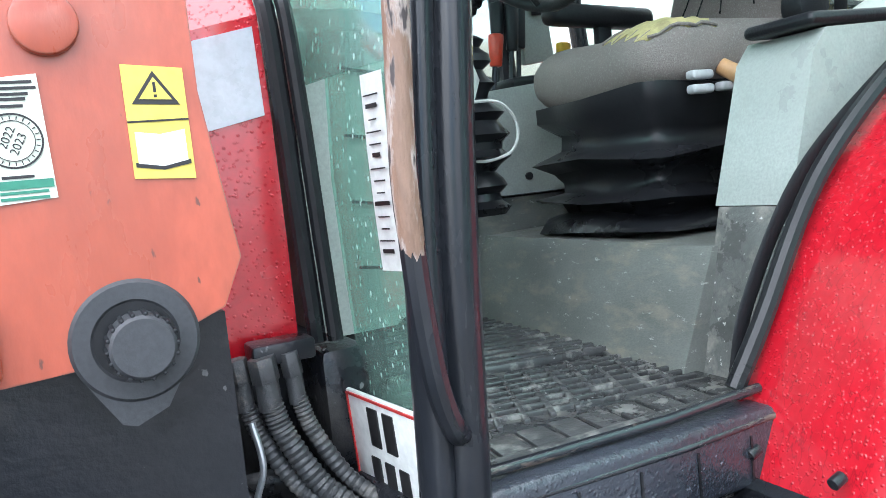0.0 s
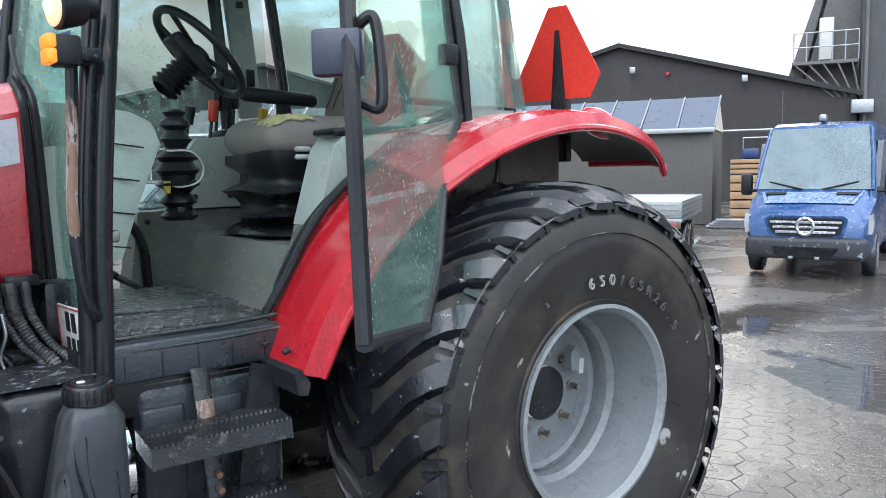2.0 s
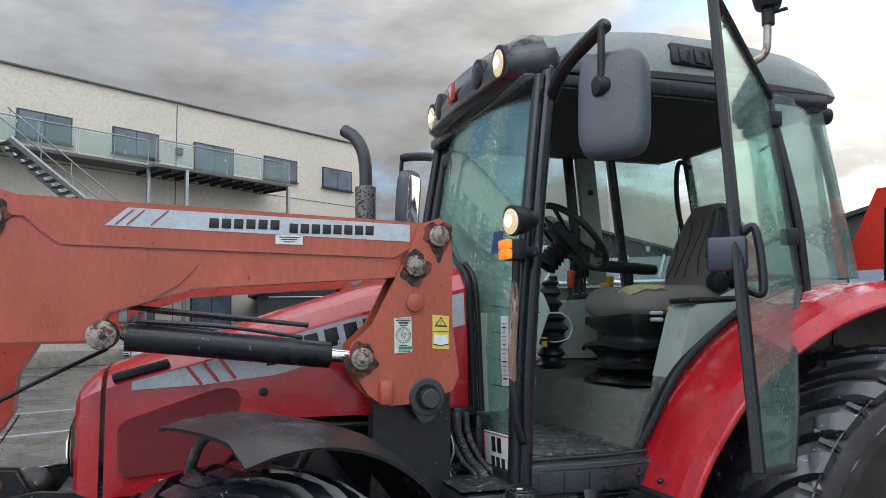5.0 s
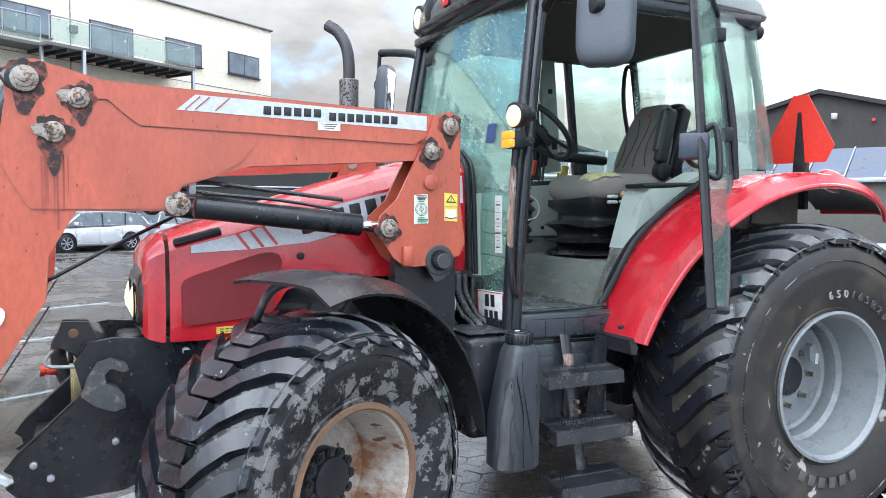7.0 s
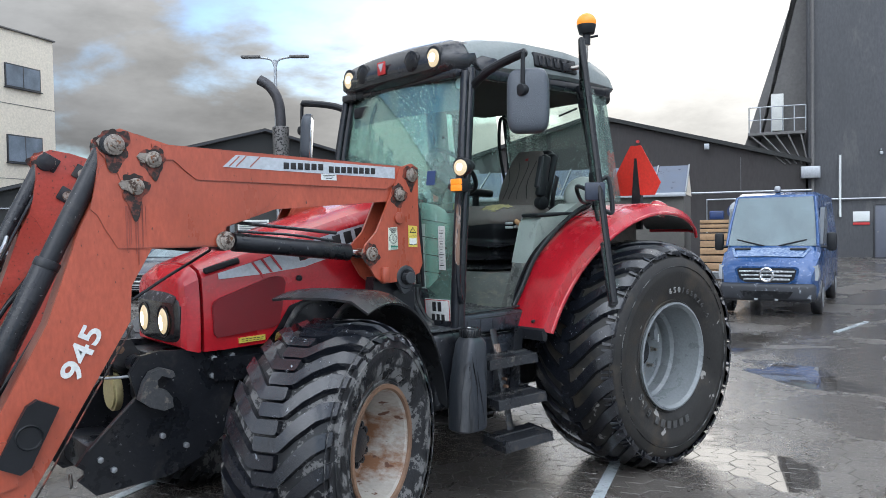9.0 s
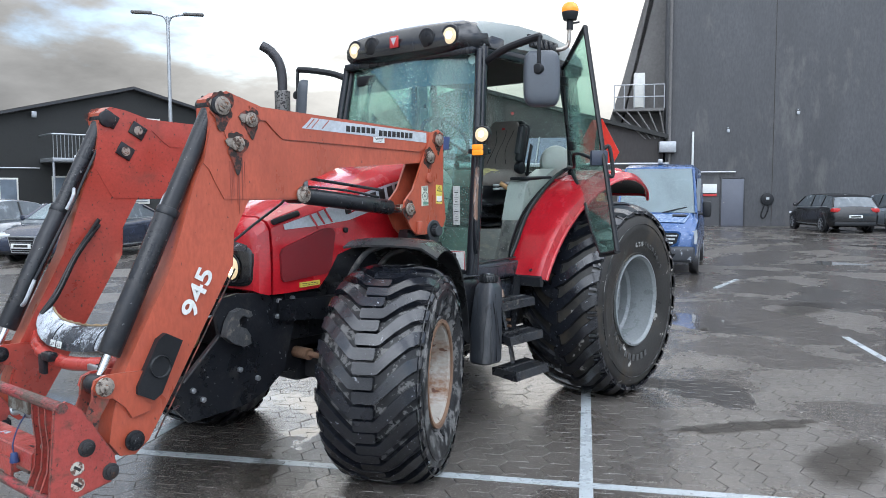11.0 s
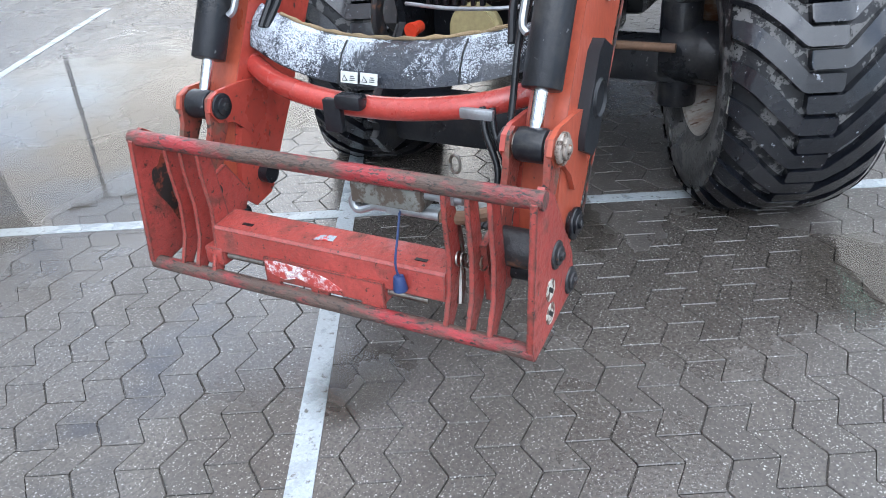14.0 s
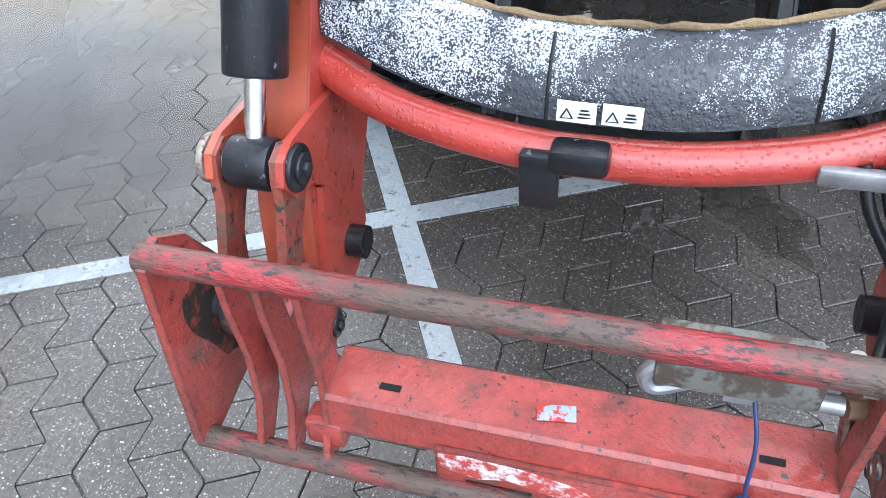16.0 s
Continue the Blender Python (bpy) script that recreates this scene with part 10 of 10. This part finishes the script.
part("armrest_pivot", rod(B(), (-0.46, -0.23, 1.80), (-0.46, -0.29, 1.80), 0.05, 20, bevel=0.01), PLASTIC, seat)
part("seat_belt", tube(B(), spline([(-0.32, -0.24, 1.72), (-0.34, -0.27, 1.85), (-0.28, -0.26, 2.0)]), 0.01, flat=(0.025, 0.004)), PLASTIC, seat)
part("tan_grip", rod(B(), (-0.735, -0.255, 1.675), (-0.67, -0.335, 1.605), 0.018, 14, r2=0.021, bevel=0.006), TANKNOB, seat, "tan ribbed seat lever grip")
for x, z in ((-0.80, 1.655), (-0.80, 1.625), (-0.72, 1.628), (-0.64, 1.675)):
    part("lever_tab", rounded(V(x, -0.262, z), (0.06, 0.03, 0.02), 0.008), mat("pale grey plastic tab", (0.42, 0.43, 0.44), 0.45) if (x, z) == (-0.80, 1.655) else bpy.data.materials["pale grey plastic tab"], seat)
# far-side door pillar trim, latch plates, inside header
part("pillar_trim", box(B(), V(-0.42, 0.655, 2.2), (0.12, 0.04, 0.74), 0.012, pose(0, 0, 0, 3, -7, 0)), TRIM, tractor, "pale grey green pillar trim")
for z in (2.38, 2.02):
    part("pillar_switch", box(B(), V(-0.41 - 0.12 * (z - 2.2), 0.632, z), (0.04, 0.012, 0.08), 0.004), SEAL, tractor)
part("far_pillar", tube(B(), [(-0.50, 0.665, 1.78), (-0.53, 0.655, 2.2), (-0.57, 0.64, 2.58)], 0.03), PILLAR, tractor)
part("grab_bar", tube(B(), spline([(0.13, 0.45, 2.5), (0.06, 0.47, 2.52), (0.05, 0.48, 2.3), (0.10, 0.48, 2.05), (0.12, 0.47, 1.95)]), 0.014), PLASTIC, tractor)
part("rear_wiper", tube(B(), [(0.20, -0.05, 2.5), (0.17, -0.25, 2.53)], 0.008), PLASTIC, tractor)
part("rear_header", box(B(), V(0.10, 0, 2.59), (0.06, 1.0, 0.07), 0.012), PILLAR, tractor)
part("front_header", box(B(), V(-1.36, 0, 2.575), (0.08, 1.26, 0.05), 0.012), PILLAR, tractor)
part("rear_sill", box(B(), V(0.23, 0, 1.74), (0.05, 1.05, 0.09), 0.012), PILLAR, tractor)
part("rear_wall", box(B(), V(0.22, 0, 1.42), (0.05, 1.16, 0.66), 0.012), BLACK, tractor)
bmw = [wing(-0.2 + 0.1 * k, 1.82 + 0.06 * k, 0.02) for k in range(5)]
part("front_wiper", tube(B(), spline(bmw), 0.009), PLASTIC, tractor, "black windscreen wiper")
seat.location.x += 0.205
part("sun_blind", sheet(B(), [[V(shield(y, z) + 0.012, y, z) for z in (2.36, 2.45, 2.55)] for y in [-0.6 + 0.15 * k for k in range(9)]], 0.003), mat("dark tinted blind", (0.03, 0.07, 0.12), 0.5, vary=0.1), tractor, "dark blue tinted band at the screen top")
part("interior_mirror", rounded(V(-1.36, 0.42, 2.46), (0.03, 0.2, 0.08), 0.015), PLASTIC, tractor)

# ---- paving stones, last ----
PL, PW, AMP = 0.205, 0.122, 0.05
GAP = 0.0015


def wave(a):
    a = (a / PL) % 1.0
    pts = ((0.0, 0.0), (0.03, 0.0), (0.5, 1.0), (0.53, 1.0), (1.0, 0.0))
    for (a0, f0), (a1, f1) in zip(pts, pts[1:]):
        if a <= a1:
            return AMP * (f0 + (f1 - f0) * (a - a0) / (a1 - a0))
    return 0.0


def stone(phase):
    """Outline of one stone in (along, across), cut from the zigzag at that phase."""
    cuts = [0.0, 0.03, 0.5, 0.53, 1.0]
    lo = [(c * PL, wave((c + phase) * PL)) for c in cuts]
    hi = [(c * PL, wave((c + phase) * PL) + PW) for c in cuts][::-1]
    return lo + hi


def ring(OUT, inset, z):
    CX, CY = sum(p[0] for p in OUT) / len(OUT), sum(p[1] for p in OUT) / len(OUT)
    return [(CX + (x - CX) * (1 - inset / (PL / 2)), CY + (y - CY) * (1 - inset / (PW / 2 + AMP / 2)), z) for x, y in OUT]


SHAPES = [ring(o, GAP + 0.0025, 0.0) + ring(o, GAP, -0.003) + ring(o, GAP, -0.012) for o in (stone(0.0), stone(0.5))]
NS = 10
ST_F = [tuple(range(NS))] + [(i, NS + i, NS + (i + 1) % NS, (i + 1) % NS) for i in range(NS)] + [(NS + i, 2 * NS + i, 2 * NS + (i + 1) % NS, NS + (i + 1) % NS) for i in range(NS)]
ST_F = [f[::-1] for f in ST_F]
STONE = paving("paving stone", "object")
paver_meshes = []
for shape in SHAPES:
    me = bpy.data.meshes.new("paver")
    me.from_pydata(shape, [], [f[::-1] for f in ST_F])
    me.materials.append(STONE)
    me.update()
    paver_meshes.append(me)
origin = V(-4.5, -0.9, 0)
cells = []
for j in range(-88, 89):
    for i in range(-72, 73):
        a, b = i * PL + (PL / 2 if j % 2 else 0), j * PW
        p = origin + DN * a + DW * b
        if -8.2 < p.x < 6.5 and -6.0 < p.y < 6.5:
            cells.append((i, j, p))
near = sorted(cells, key=lambda c: (c[2] - V(-4.55, -0.75, 0)).length)[:300]
near_set = {(c[0], c[1]) for c in near}
rot = Matrix((DN, DW, V(0, 0, 1))).transposed().to_4x4()
pavement = tagged(new("pavement"), "zigzag interlocking concrete paving stones, wet", "paving", "", "structure")
pavement.location = (-4.5, -0.9, 0)
rng_ = random.Random(5)
verts, faces = [], []
for i, j, p in cells:
    tilt = Matrix.Rotation(rng_.uniform(-0.0012, 0.0012), 4, "X")
    m = Matrix.Translation(p + V(0, 0, rng_.uniform(-0.0015, 0.0))) @ rot @ tilt
    if (i, j) in near_set:
        o = new("paver", paver_meshes[j % 2])
        o.parent = pavement
        o.matrix_basis = Matrix.Translation(-Vector(pavement.location)) @ m
    else:
        n0 = len(verts)
        verts += [tuple(m @ Vector(v)) for v in SHAPES[j % 2]]
        faces += [tuple(n0 + k for k in f[::-1]) for f in ST_F]
rest = bpy.data.meshes.new("paving_stones")
rest.from_pydata(verts, [], faces)
rest.materials.append(paving("paving stones", "island"))
rest.update()
ro = tagged(new("paving_stones", rest), kind="stuff")
ro.parent = pavement
ro.matrix_parent_inverse = pavement.matrix_basis.inverted()
